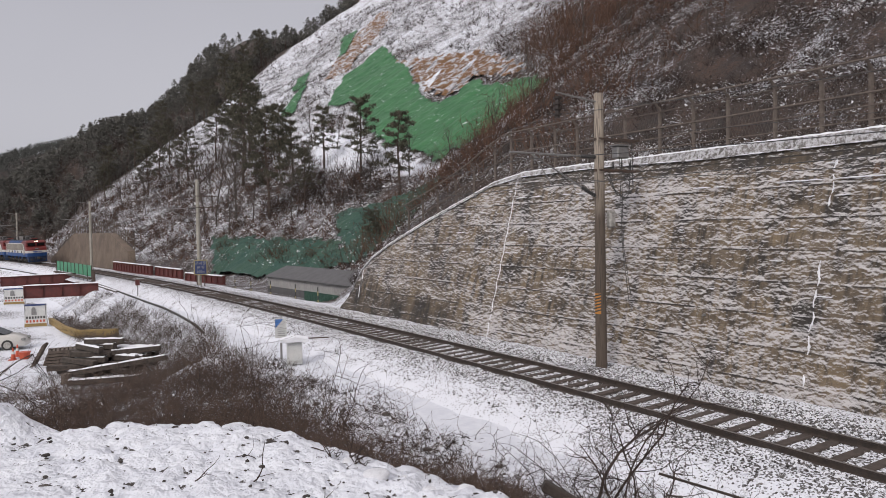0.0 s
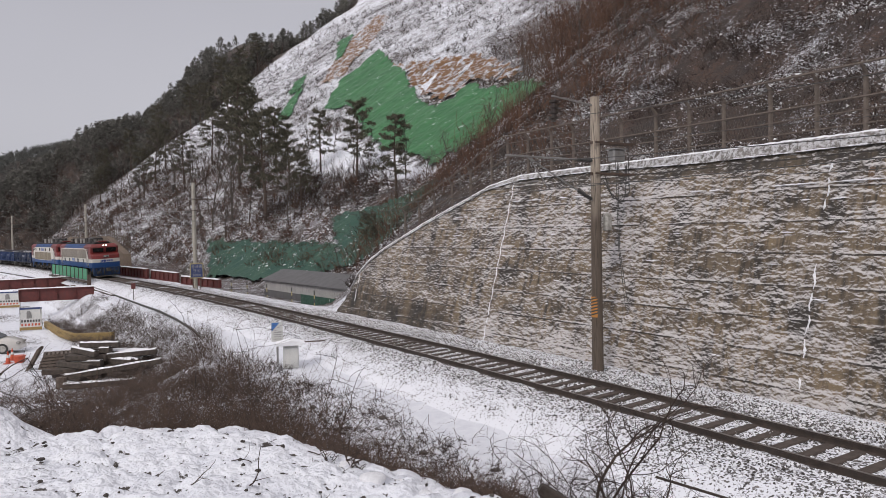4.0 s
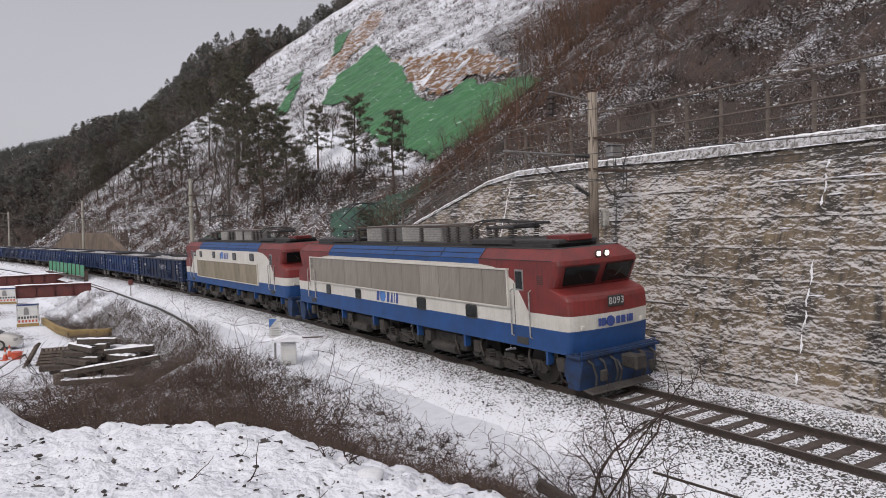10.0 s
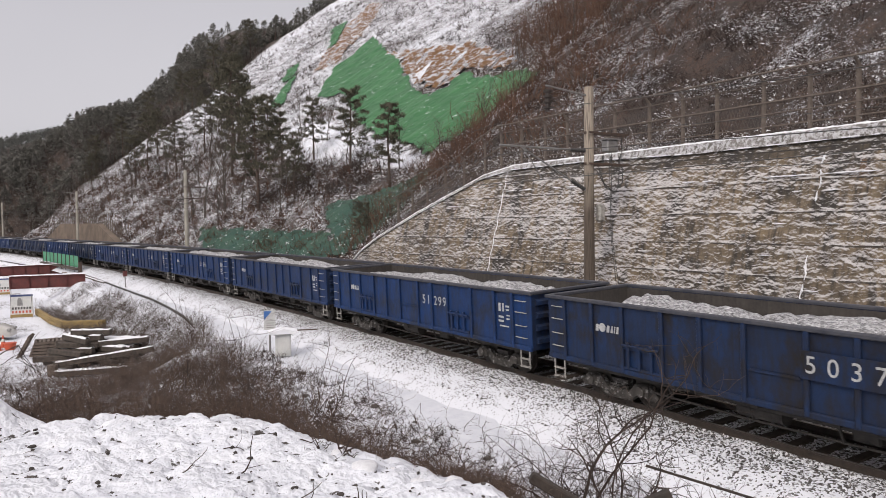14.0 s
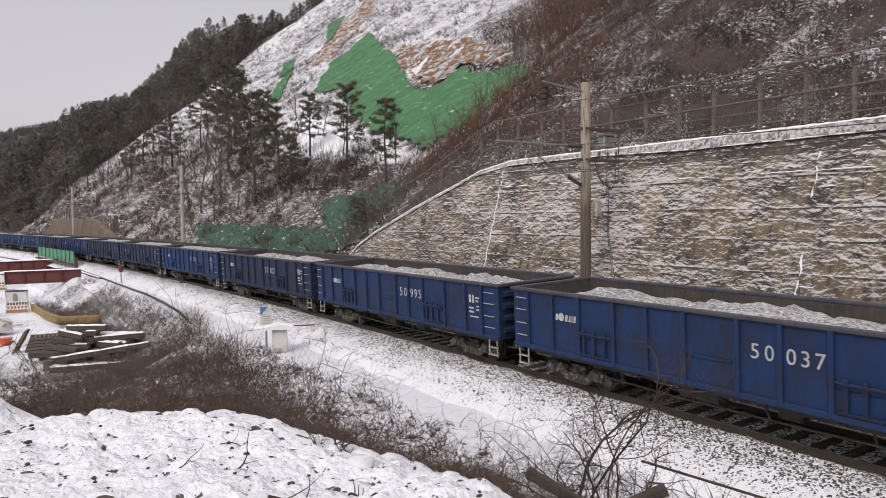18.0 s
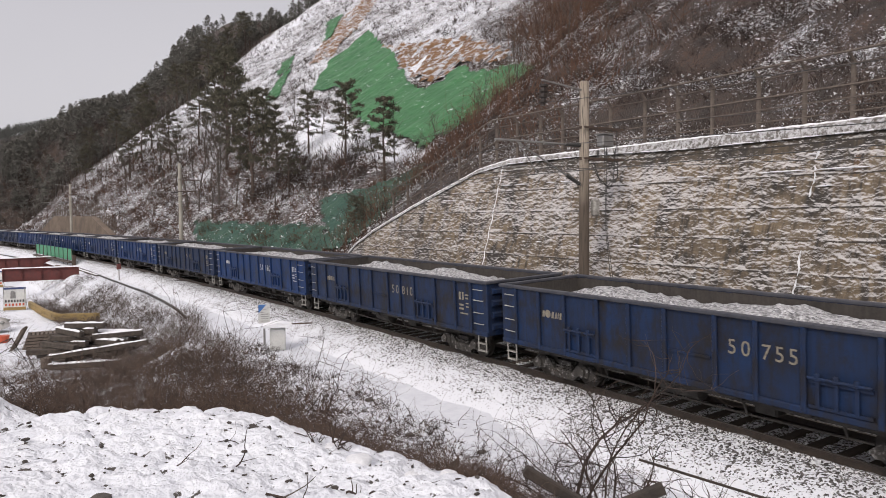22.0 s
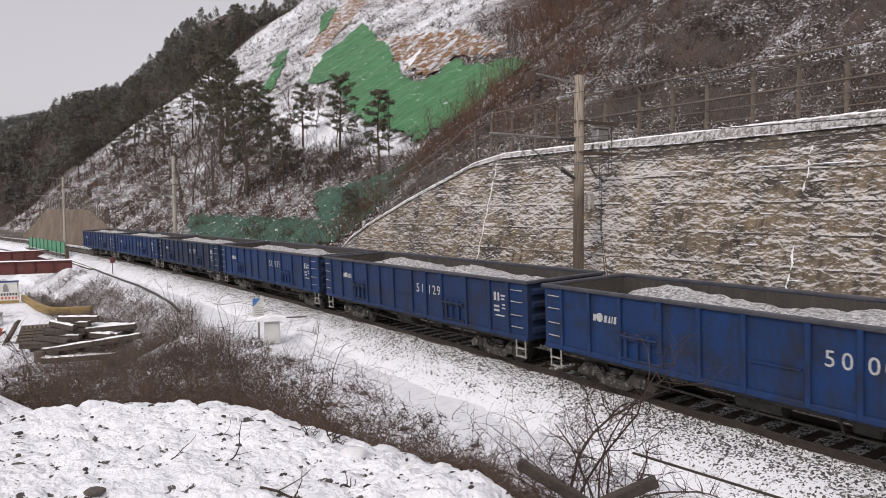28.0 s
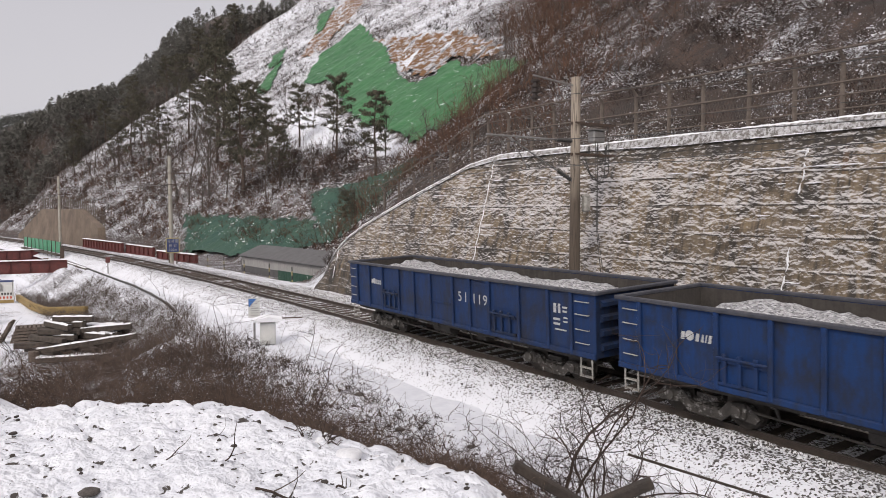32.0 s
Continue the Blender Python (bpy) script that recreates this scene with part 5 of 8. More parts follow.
def rounded(w, h, r, n=4):
    """Outline of a rectangle with round corners, in x and z."""
    out = []
    for cx_, cz_, a0 in ((w / 2 - r, -h / 2 + r, -90), (w / 2 - r, h / 2 - r, 0), (-w / 2 + r, h / 2 - r, 90), (-w / 2 + r, -h / 2 + r, 180)):
        out += [(cx_ + r * math.cos(radians(a0 + 90 * k / n)), cz_ + r * math.sin(radians(a0 + 90 * k / n))) for k in range(n + 1)]
    return out


def make_loco(kind_b, number, lit):
    w = base("electric_locomotive", Matrix(), "red, white and blue electric locomotive with roof pantographs" + (", headlamps lit" if lit else ", running second"), "locomotive", "locomotives of the freight train")
    g = Geo()
    # noses at both ends, band by band
    bands = (M_LBLUE, M_LWHITE, M_LRED)
    for sx in (-1, 1):
        rws = [nose_row(z, a, b, sx) for z, a, b in NOSE]
        for k in range(len(rws) - 1):
            g.slot = 0 if k == 0 else 1 if k == 1 else 2
            for j in range(len(NOSE_Y) - 1):
                q = [rws[k][j], rws[k][j + 1], rws[k + 1][j + 1], rws[k + 1][j]]
                g.face(*(q if sx > 0 else q[::-1]))
    # sides
    for sy in (-1, 1):
        y = 1.5 * sy

        def poly(pts, slot, out=0.0):
            g.slot = slot
            q = [Vector((a, y + out * sy, b)) for a, b in pts]
            g.face(*(q if sy < 0 else q[::-1]))
        cx = [(z, a - CORNER) for z, a, _ in NOSE]
        poly([(-cx[0][1], 1.12), (cx[0][1], 1.12), (cx[1][1], 1.72), (-cx[1][1], 1.72)], 0)
        curve_r = [(7.85, 2.12), (7.55, 2.55), (7.25, 2.95), (6.8, 3.18), (6.3, 3.32), (5.6, 3.38)]
        curve_l = [(-a, b) for a, b in reversed(curve_r)]
        poly([(-cx[1][1], 1.72), (cx[1][1], 1.72), (cx[2][1], 2.12), *curve_r, *curve_l, (-cx[2][1], 2.12)], 1)
        nose_edge = [(cx[k][1], cx[k][0]) for k in range(2, len(NOSE) - 1)]
        for sx in (-1, 1):
            pts = [(sx * a, b) for a, b in nose_edge] + [(sx * 5.6, 3.54), (sx * 5.6, 3.38)] + [(sx * a, b) for a, b in reversed(curve_r[:-1])]
            poly(pts if sx > 0 else pts[::-1], 2)
        poly([(-5.6, 3.38), (5.6, 3.38), (5.6, 3.54), (-5.6, 3.54)], 0)
        # sloping roof edge
        for a, b, slot in ((-9.11, -5.6, 2), (-5.6, 5.6, 0), (5.6, 9.11, 2)):
            g.slot = slot
            t0, t1 = (a if abs(a) < 8 else -8.71), (b if abs(b) < 8 else 8.71)
            q = [Vector((a, y, 3.54)), Vector((b, y, 3.54)), Vector((t1, ROOF_Y * sy, ROOF_Z)), Vector((t0, ROOF_Y * sy, ROOF_Z))]
            g.face(*(q if sy < 0 else q[::-1]))
    g.slot = 3
    g.face((-8.72, -ROOF_Y, ROOF_Z), (8.72, -ROOF_Y, ROOF_Z), (8.98, -0.6, ROOF_Z), (9.04, 0, ROOF_Z), (8.98, 0.6, ROOF_Z), (8.72, ROOF_Y, ROOF_Z), (-8.72, ROOF_Y, ROOF_Z), (-8.98, 0.6, ROOF_Z), (-9.04, 0, ROOF_Z), (-8.98, -0.6, ROOF_Z))
    g.face((-9.46, 1.5, 1.12), (9.46, 1.5, 1.12), (9.46, -1.5, 1.12), (-9.46, -1.5, 1.12))
    part("body", g, [M_LBLUE, M_LWHITE, M_LRED, M_LROOF], w)
    # seams of the roof edge, and the dark gutter below it
    for x in (-5.55, 0.2, 3.4, 5.65):
        g = Geo()
        g.prism([(-0.012, 0), (0.012, 0), (0.012, 0.01), (-0.012, 0.01)], 0.40, Matrix.Translation((x, -1.362, 3.692)) @ Matrix.Rotation(radians(47), 4, "X"))
        part("roof_seam", g, M_LROOF, w)
    for y, z, L in ((-1.503, 3.545, 18.0), (-1.362, 3.698, 11.2), (-1.22, 3.845, 17.3)):
        g = Geo()
        g.box((0, y, z), (L, 0.022, 0.016))
        part("gutter", g, M_BLACK, w)
    # ventilation panels on the near side
    gx0, gx1, gz0, gz1, gm = (-6.3, 5.45, 1.56, 2.68, M_GRILLE_B) if kind_b else (-7.7, 7.0, 2.18, 3.27, M_GRILLE_A)
    n = 12
    g = Geo()
    dx = (gx1 - gx0) / n
    half, hh, rib = dx / 2 - 0.01, (gz1 - gz0) / 2, []
    for j in range(18):
        c = -dx / 2 + dx * (j + 0.5) / 18
        rib += [(c - 0.02, -0.015), (c - 0.014, -0.022), (c + 0.014, -0.022), (c + 0.02, -0.015)]
    outline = [(-half, 0.015), (-half, -0.015), *rib, (half, -0.015), (half, 0.015)]
    vs, fs = sheet([[(a, b, z) for a, b in outline] for z in (-hh, hh)])
    g.mesh_faces(vs, fs)
    g.face(*[(a, b, hh) for a, b in outline])
    g.face(*[(a, b, -hh) for a, b in reversed(outline)])
    gmesh = g.data("ventilation_panel", gm)
    for k in range(n):
        part("ventilation_panel", gmesh, None, w, "dusty ventilation panel", m=pose(gx0 + dx * (k + 0.5), -1.515, (gz0 + gz1) / 2))
    g = Geo()
    for z in (gz0, gz1):
        g.box(((gx0 + gx1) / 2, -1.53, z), (gx1 - gx0 + 0.1, 0.07, 0.045))
    for x in (gx0, gx1):
        g.box((x, -1.53, (gz0 + gz1) / 2), (0.05, 0.07, gz1 - gz0 + 0.05))
    part("grille_frame", g, M_LWHITE, w)
    wins = ((-5.4, 3.06, 0.40), (-2.45, 3.06, 0.48), (1.6, 3.04, 0.56), (4.6, 3.06, 0.60)) if kind_b else ((-5.8, 1.90, 0.40), (-2.85, 1.90, 0.44), (2.1, 1.90, 0.54), (5.1, 1.90, 0.54))
    for x, z, ww in wins:
        g = Geo()
        g.prism(rounded(ww + 0.06, 0.42, 0.09), 0.03, Matrix.Translation((x, -1.512, z)))
        fr = part("side_window", g, M_BLACK, w)
        g = Geo()
        g.prism(rounded(ww - 0.02, 0.34, 0.07), 0.02, Matrix.Translation((x, -1.522, z)))
        part("pane", g, M_GLASS, fr)
    emblem(-0.4, -1.506, 3.03 if kind_b else 1.95, 1.75, M_EMB_D, M_EMB_L, w)
    if kind_b:
        g = Geo()
        g.box((-6.8, -1.51, 3.06), (0.52, 0.03, 0.34), None, 0.01)
        pl = part("number_board", g, M_BLACK, w)
        lettering(number, 0.24, -6.8, -1.53, 3.06, M_LETTER, pl)
    # doors, rails
    for sx in (-1, 1):
        g = Geo()
        g.box((sx * 7.50, -1.505, 2.99), (0.36, 0.03, 0.58), None, 0.01)
        dw = part("door_window", g, M_GALV, w)
        g = Geo()
        g.box((sx * 7.50, -1.517, 2.99), (0.27, 0.03, 0.48))
        part("pane", g, M_GLASS, dw)
        g = Geo()
        for x in (7.25, 7.86):
            g.box((sx * x, -1.503, 2.3), (0.018, 0.012, 1.16 if x < 7.6 else 0.8))
        g.box((sx * 7.55, -1.503, 1.30), (0.5, 0.03, 0.2), None, 0.01)
        part("door", g, M_BLACK, w, "cab door seams and step recess")
        for x in (7.17, 7.98):
            g = Geo()
            g.tube([(sx * x, -1.5, 2.72), (sx * x, -1.58, 2.68), (sx * x, -1.58, 1.45), (sx * x, -1.5, 1.40)], 0.022, 6)
            part("handrail", g, M_STEP, w)
        for k in range(5):
            g = Geo()
            g.box((sx * 8.45, -1.503, 2.92 + 0.05 * k), (0.30, 0.012, 0.018))
            part("vent_slit", g, M_BLACK, w)
        # windscreens lean in towards their foot
        for sy in (-1, 1):
            g = Geo()
            p = []
            for yy, zz in ((0.14, 2.87), (1.20, 2.87), (1.26, 3.37), (0.14, 3.37)):
                f = (zz - 2.80) / 0.62
                xc, xm = 8.98 + 0.34 * f, 9.12 + 0.36 * f
                x = xm + (xc - xm) * (yy / 1.5) ** 2 + 0.05
                p.append(Vector((sx * x, sy * yy, zz)))
            q = [a + Vector((-sx * 0.05, 0, 0)) for a in p]
            g.mesh_faces(p + q, [(0, 1, 2, 3), (7, 6, 5, 4), (0, 4, 5, 1), (1, 5, 6, 2), (2, 6, 7, 3), (3, 7, 4, 0)])
            part("windscreen", g, M_GLASS, w, "dark raked windscreen")
            g = Geo()
            g.tube([(sx * 9.420, sy * 0.85, 3.5), (sx * 9.340, sy * 0.8, 3.2), (sx * 9.240, sy * 0.62, 3.0)], 0.012, 5)
            part("wiper", g, M_BLACK, w)
            g = Geo()
            g.disc_cyl((sx * 9.410, sy * 0.15, 3.66), (sx * 9.460, sy * 0.15, 3.66), 0.105, 14)
            hl = part("headlamp", g, M_LROOF, w)
            g = Geo()
            g.disc_cyl((sx * 9.450, sy * 0.15, 3.66), (sx * 9.475, sy * 0.15, 3.66), 0.068, 14)
            part("lens", g, M_LIT if lit and sx > 0 else M_LENS, hl)
            g = Geo()
            g.box((sx * 9.760, sy * 1.1, 1.80), (0.08, 0.13, 0.13), None, 0.02)
            part("tail_lamp", g, M_LWHITE, w)
            g = Geo()
            g.tube([(sx * 9.680, sy * 1.32, 1.12), (sx * 10.010, sy * 1.36, 1.25), (sx * 10.010, sy * 1.36, 0.9)], 0.02, 6)
            part("end_rail", g, M_LBLUE, w)
        g = Geo()
        g.box((sx * 9.920, 0, 2.42), (0.05, 0.56, 0.29), None, 0.01)
        nb = part("number_board", g, M_BLACK, w)
        if sx > 0:
            me = text_mesh(number, 0.26)
            me.materials.clear()
            me.materials.append(M_LETTER)
            part("lettering", me, None, nb, m=pose(9.955, 0, 2.42, 90, 0, 90))
            for a, b in ((-0.62, 0.09), (-0.50, 0.13), (0.0, 0.14), (0.2, 0.14), (0.42, 0.05), (0.52, 0.13)):
                yy = a + b / 2
                gd = Geo()
                gd.box((9.915 - 0.10 * (yy / 1.1) ** 2, yy, 1.90), (0.02, b, 0.2))
                part("emblem_bar", gd, M_EMB_D, w)
            gd2 = Geo()
            gd2.disc_cyl((9.89, -0.2, 1.90), (9.925, -0.2, 1.90), 0.14, 18)
            part("emblem_disc", gd2, M_EMB_D, w)
        # buffer beam, plough, coupler
        g = Geo()
        g.prism([(9.4, 1.16), (9.98, 1.16), (10.0, 0.8), (9.85, 0.22), (9.4, 0.22), (9.2, 0.7)], 2.76, Matrix.Rotation(0 if sx > 0 else math.pi, 4, "Z"))
        g.box((sx * 9.760, 0, 1.10), (0.62, 2.95, 0.07))
        part("buffer_beam", g, M_SKIRT, w, "grimy blue buffer beam with shade put into its colour")
        g = Geo()
        for sy in (-1, 1):
            g.box((sx * 10.000, sy * 0.9, 0.62), (0.10, 0.20, 0.28), None, 0.02)
            g.tube([(sx * 10.020, sy * 0.42, 0.95), (sx * 10.210, sy * 0.46, 0.75), (sx * 10.110, sy * 0.44, 0.42)], 0.03, 6)
        g.box((sx * 10.110, 0, 0.88), (0.45, 0.34, 0.36), None, 0.05)
        g.box((sx * 10.340, 0.04 * sx, 0.88), (0.2, 0.44, 0.42), None, 0.06)
        part("coupler", g, M_DARK, w)
        for yy in (-1.15, -0.75, -0.35, 0.35, 0.75, 1.15):
            g = Geo()
            g.tube([(sx * 9.98, yy, 1.0), (sx * 10.2, yy, 0.92), (sx * 10.28, yy * 0.95, 0.6), (sx * 10.16, yy * 0.9, 0.34)], 0.035, 6)
            part("hose", g, M_BLACK, w)
        g = Geo()
        g.prism([(9.6, 0.30), (10.15, 0.14), (10.15, 0.11), (9.55, 0.18)], 2.3, Matrix.Rotation(0 if sx > 0 else math.pi, 4, "Z"))
        part("snow_plough", g, M_STEEL, w)
    # running gear
    for x in (-6.35, 0.0, 6.35):
        bogie(w, x, 2.7, 0.60, 1.08, None, True)
    for x in (-3.2, 3.2):
        g = Geo()
        g.box((x, 0, 0.72), (1.9, 2.3, 0.55), None, 0.05)
        part("equipment_case", g, M_DARK, w)
        g = Geo()
        g.disc_cyl((x - 0.8, -1.2, 0.5), (x + 0.6, -1.2, 0.5), 0.17, 10)
        part("air_tank", g, M_GRIME, w)
    for x in (-8.6, -4.6, -1.7, 1.7, 4.6, 8.6):
        g = Geo()
        g.box((x, -1.38, 0.95), (0.1, 0.2, 0.4))
        part("bracket", g, M_LBLUE, w)
        g = Geo()
        g.box((x + 0.5, -1.25, 0.8), (0.35, 0.3, 0.4), None, 0.04)
        part("equipment_box", g, M_GRIME, w)
    for x in (-8.9, -7.6, -5.3, -3.9, -1.1, 1.1, 3.9, 5.3, 7.6, 8.9):
        g = Geo()
        g.tube([(x, -1.30, 1.08), (x, -1.36, 0.85), (x + 0.12, -1.34, 0.55), (x + 0.05, -1.22, 0.34)], 0.035, 6)
        part("sand_pipe", g, M_GRIME, w)
    before = set(w.children)
    # roof gear
    g = Geo()
    g.box((0, 0, 3.98), (16.4, 1.7, 0.10))
    g.box((7.4, 0, 4.08), (2.0, 1.5, 0.14), None, 0.03)
    g.box((-7.4, 0, 4.08), (2.0, 1.5, 0.14), None, 0.03)
    for x in (5.4, -5.4):
        g.box((x, 0, 4.08), (2.1, 1.8, 0.18), None, 0.03)
    part("roof_deck", g, M_LROOF, w)
    g = Geo()
    g.box((8.0, 0, 4.18), (1.0, 0.9, 0.16), None, 0.02)
    part("roof_hatch", g, M_LRED, w)
    for x in (-2.9, 0.1, 1.6):
        g = Geo()
        g.box((x, 0, 4.34), (1.3, 1.2, 0.62))
        bx = part("resistor_box", g, M_GALV, w)
        g = Geo()
        for k in range(9):
            g.prism([(-0.62, 0), (0.62, 0), (0.62, 0.035), (-0.62, 0.05)], 0.04, Matrix.Translation((x, -0.62, 4.07 + 0.062 * k)))
        part("louvre", g, M_STEP, bx)
    for x, yy in ((-4.2, -0.7), (-3.9, 0.5), (-1.8, -0.6), (-1.2, -0.6), (0.95, -0.65), (2.6, -0.6), (3.2, -0.6), (4.0, 0.4), (4.2, -0.75), (3.6, -0.1)):
        g = Geo()
        ribbed(g, (x, yy, 4.0), (x, yy, 4.56), 0.11, 6)
        part("insulator", g, M_INSUL, w)
    g = Geo()
    g.tube([(-4.2, -0.7, 4.6), (-1.8, -0.6, 4.62), (0.95, -0.65, 4.6), (4.2, -0.75, 4.6)], 0.03, 6)
    g.tube([(-3.9, 0.5, 4.6), (0, 0.4, 4.66), (4.0, 0.4, 4.6)], 0.03, 6)
    part("bus_bar", g, M_RUST, w)
    for x, up in ((5.4, False), (-5.4, True)):
        sx = 1 if x > 0 else -1
        g = Geo()
        for a in (-0.55, 0.55):
            for yy in (-0.5, 0.5):
                for k in range(5):
                    g.disc_cyl((x + a, yy, 4.18 + 0.06 * k), (x + a, yy, 4.215 + 0.06 * k), 0.09, 8)
            g.tube([(x + a, -0.6, 4.5), (x + a, 0.6, 4.5)], 0.05, 6)
        for yy in (-0.5, 0.5):
            g.tube([(x - 0.7, yy, 4.5), (x + 0.7, yy, 4.5)], 0.045, 6)
        knee = Vector((x + sx * -0.0 - 1.45 * -sx * (1 if not up else 1), 0, 4.62)) if not up else Vector((x - 1.5, 0, 5.02))
        head = Vector((x - sx * 0.9, 0, 4.70)) if not up else Vector((x + 0.35, 0, 5.62))
        foot = Vector((x - sx * 0.2, 0, 4.5)) if not up else Vector((x + 0.45, 0, 4.5))
        for yy in (-0.42, 0.42):
            g.tube([foot + Vector((0, yy, 0)), knee + Vector((0, yy * 0.6, 0))], 0.035, 6)
            g.tube([knee + Vector((0, yy * 0.6, 0)), head + Vector((0, yy * 0.8, 0))], 0.026, 6)
        g.tube([foot + Vector((-0.3 * sx, 0, -0.02)), knee], 0.02, 5)
        for dx in (-0.2, 0.2):
            g.tube([head + Vector((dx, -0.85, -0.22)), head + Vector((dx, -0.62, -0.02)), head + Vector((dx, -0.3, 0.04)), head + Vector((dx, 0.3, 0.04)), head + Vector((dx, 0.62, -0.02)), head + Vector((dx, 0.85, -0.22))], 0.024, 6)
        for yy in (-0.34, 0.34):
            g.tube([head + Vector((-0.2, yy, 0)), head + Vector((0.2, yy, 0))], 0.02, 5)
        part("pantograph", g, M_LROOF, w, "raised pantograph" if up else "folded pantograph")
    for ob in [o for o in w.children if o not in before]:
        ob.location.z -= 0.09
    # the cabs end a little nearer the bogies
    def drawn_in(x):
        return x if abs(x) < 7.95 else math.copysign(7.95 + (abs(x) - 7.95) * 0.86, x)

    for ob in w.children_recursive:
        if ob.name.split(".")[0] in ("coupler", "wheel", "ventilation_panel"):
            continue
        ob.location.x = drawn_in(ob.location.x)
        if abs(ob.location.x) < 1e-6:
            for v in ob.data.vertices:
                v.co.x = drawn_in(v.co.x)
    return w


TRAIN.append((make_loco(False, "8093", True), 9.42, 6.35))
TRAIN.append((make_loco(True, "8082", False), 29.91, 6.35))


# ---- hillside: nets, bare soil, snow ledge ----
def inside(px, py, poly):
    """Which of the points lie in the polygon (arrays)."""
    res = np.zeros(px.shape, bool)
    n = len(poly)
    for i in range(n):
        (x1, y1), (x2, y2) = poly[i], poly[(i + 1) % n]
        c = ((y1 > py) != (y2 > py)) & (px < (x2 - x1) * (py - y1) / (y2 - y1 + 1e-9) + x1)
        res ^= c
    return res


def drape(name, poly, lift, material, step=0.6, rough=0.1, seed=0.0, roll=0.0):
    """A cloth or skin laid over the hill within an outline given beside the line."""
    a = np.array(poly, float)
    ss = np.arange(a[:, 0].min(), a[:, 0].max() + step, step)
    ll = np.arange(a[:, 1].min(), a[:, 1].max() + step * 0.6, step * 0.6)
    S, L = np.meshgrid(ss, ll, indexing="ij")
    wob = 0.7 * wavy(S, L, 2.6, seed + 4.0)
    keep = inside(S + wob, L + 0.6 * wavy(L, S, 1.7, seed), [tuple(p) for p in a])
    x, y, t = line(S)
    X, Y = x + np.sin(t) * L, y - np.cos(t) * L
    Z = terrain(S, L, X, Y) + lift + rough * wavy(S * 1.0, L * 0.35, 1.3, seed) + 0.5 * rough * wavy(S, L, 0.6, seed + 1)
    idx = np.arange(S.size).reshape(S.shape)
    k = keep[:-1, :-1] & keep[1:, :-1] & keep[:-1, 1:] & keep[1:, 1:]
    q = np.stack([idx[:-1, :-1], idx[1:, :-1], idx[1:, 1:], idx[:-1, 1:]], -1)[k]
    used = np.unique(q)
    remap = np.zeros(S.size, int)
    remap[used] = np.arange(len(used))
    P = np.stack([X, Y, Z], -1).reshape(-1, 3)[used]
    def skin(nm, faces):
        use, inv = np.unique(faces, return_inverse=True)
        me = bpy.data.meshes.new(nm)
        me.from_pydata(P[use].tolist(), [], inv.reshape(-1, 4).tolist())
        me.materials.append(material)
        me.polygons.foreach_set("use_smooth", [True] * len(me.polygons))
        return me

    faces = remap[q]
    if not roll:
        return new(name, skin(name, faces))
    cloth = new(name)
    strip = ((S[:-1, :-1][k] - a[:, 0].min()) / roll).astype(int)
    for n in np.unique(strip):
        part("net_panel", skin("net_panel", faces[strip == n]), None, cloth)
    return cloth


def build_soil(nt, b):
    v = coords(nt)
    c = mix(nt, noise_fac(nt, v, 0.6, 6.0), (0.30, 0.145, 0.058), (0.12, 0.060, 0.030))
    c = mix(nt, noise_fac(nt, v, 5.0, 6.0), c, (0.30, 0.17, 0.085))
    c = mix(nt, noise_fac(nt, contour(nt, 0.5), 1.1, 9.0, 0.50, 0.56, 0.78), c, SNOW)
    nt.links.new(c, b.inputs["Base Color"])
    b.inputs["Roughness"].default_value = 0.95
    bump(nt, b, noise_fac(nt, v, 1.6, 9.0), 1.0, 0.5)


M_SOIL = mat("raw_orange_soil", build_soil)
SCAR = [(130, 73), (113, 64), (94, 58), (87, 57), (78, 55), (66, 49), (56, 44), (60, 43), (69, 46), (68, 43), (71, 42), (78, 45), (88, 50), (100, 57), (114, 64)]
SCAR_B = [(154, 98), (145, 88), (139, 79), (137, 73), (132, 66), (140, 64), (148, 72), (160, 90), (164, 102)]
NET = [(127, 72), (107, 61), (99, 57), (88, 50), (78, 44), (70, 41), (68, 42), (69, 46), (62, 43), (58, 42), (53, 42), (40, 32), (40, 30), (48, 33), (49, 30), (54, 30), (54, 28), (59, 30), (66, 32), (72, 33), (82, 37), (98, 45), (108, 50), (110, 49), (118, 51), (129, 62), (128, 68)]
tagged(drape("landslide_scar", SCAR, 0.18, M_SOIL, 0.6, 0.5), "raw orange soil of a landslip patched with snow", "soil", kind="structure")
tagged(drape("landslide_scar", SCAR_B, 0.18, M_SOIL, 0.8, 0.4), "raw pinkish soil of a landslip patched with snow", "soil", kind="structure")
tagged(drape("slope_net", NET, 0.4, M_NET, 0.3, 0.16, 1.0, 6.0), "bright green erosion net spread over the landslip, flecked with snow", "net", "erosion nets")
for k, pl in enumerate(([(163, 93), (148, 77), (150, 76), (166, 89)], [(159, 74), (146, 63), (151, 62), (161, 71)], [(148, 66), (131, 50), (139, 52), (146, 59)])):
    tagged(drape("slope_net", pl, 0.5, M_NET, 0.5, 0.15, 2.0 + k, 6.0), "narrow strip of green erosion net on the snowy slope", "net", "erosion nets")
tagged(drape("slope_net", [(99, 18.6), (87, 18.4), (76, 18.3), (62, 18), (57, 18.2), (53, 15.5), (57, 13.2), (67, 12.6), (78, 12.2), (86, 14)], 0.5, M_NET2, 0.5, 0.12, 6.0, 4.0), "dark green net over the foot of the slope", "net", "erosion nets")
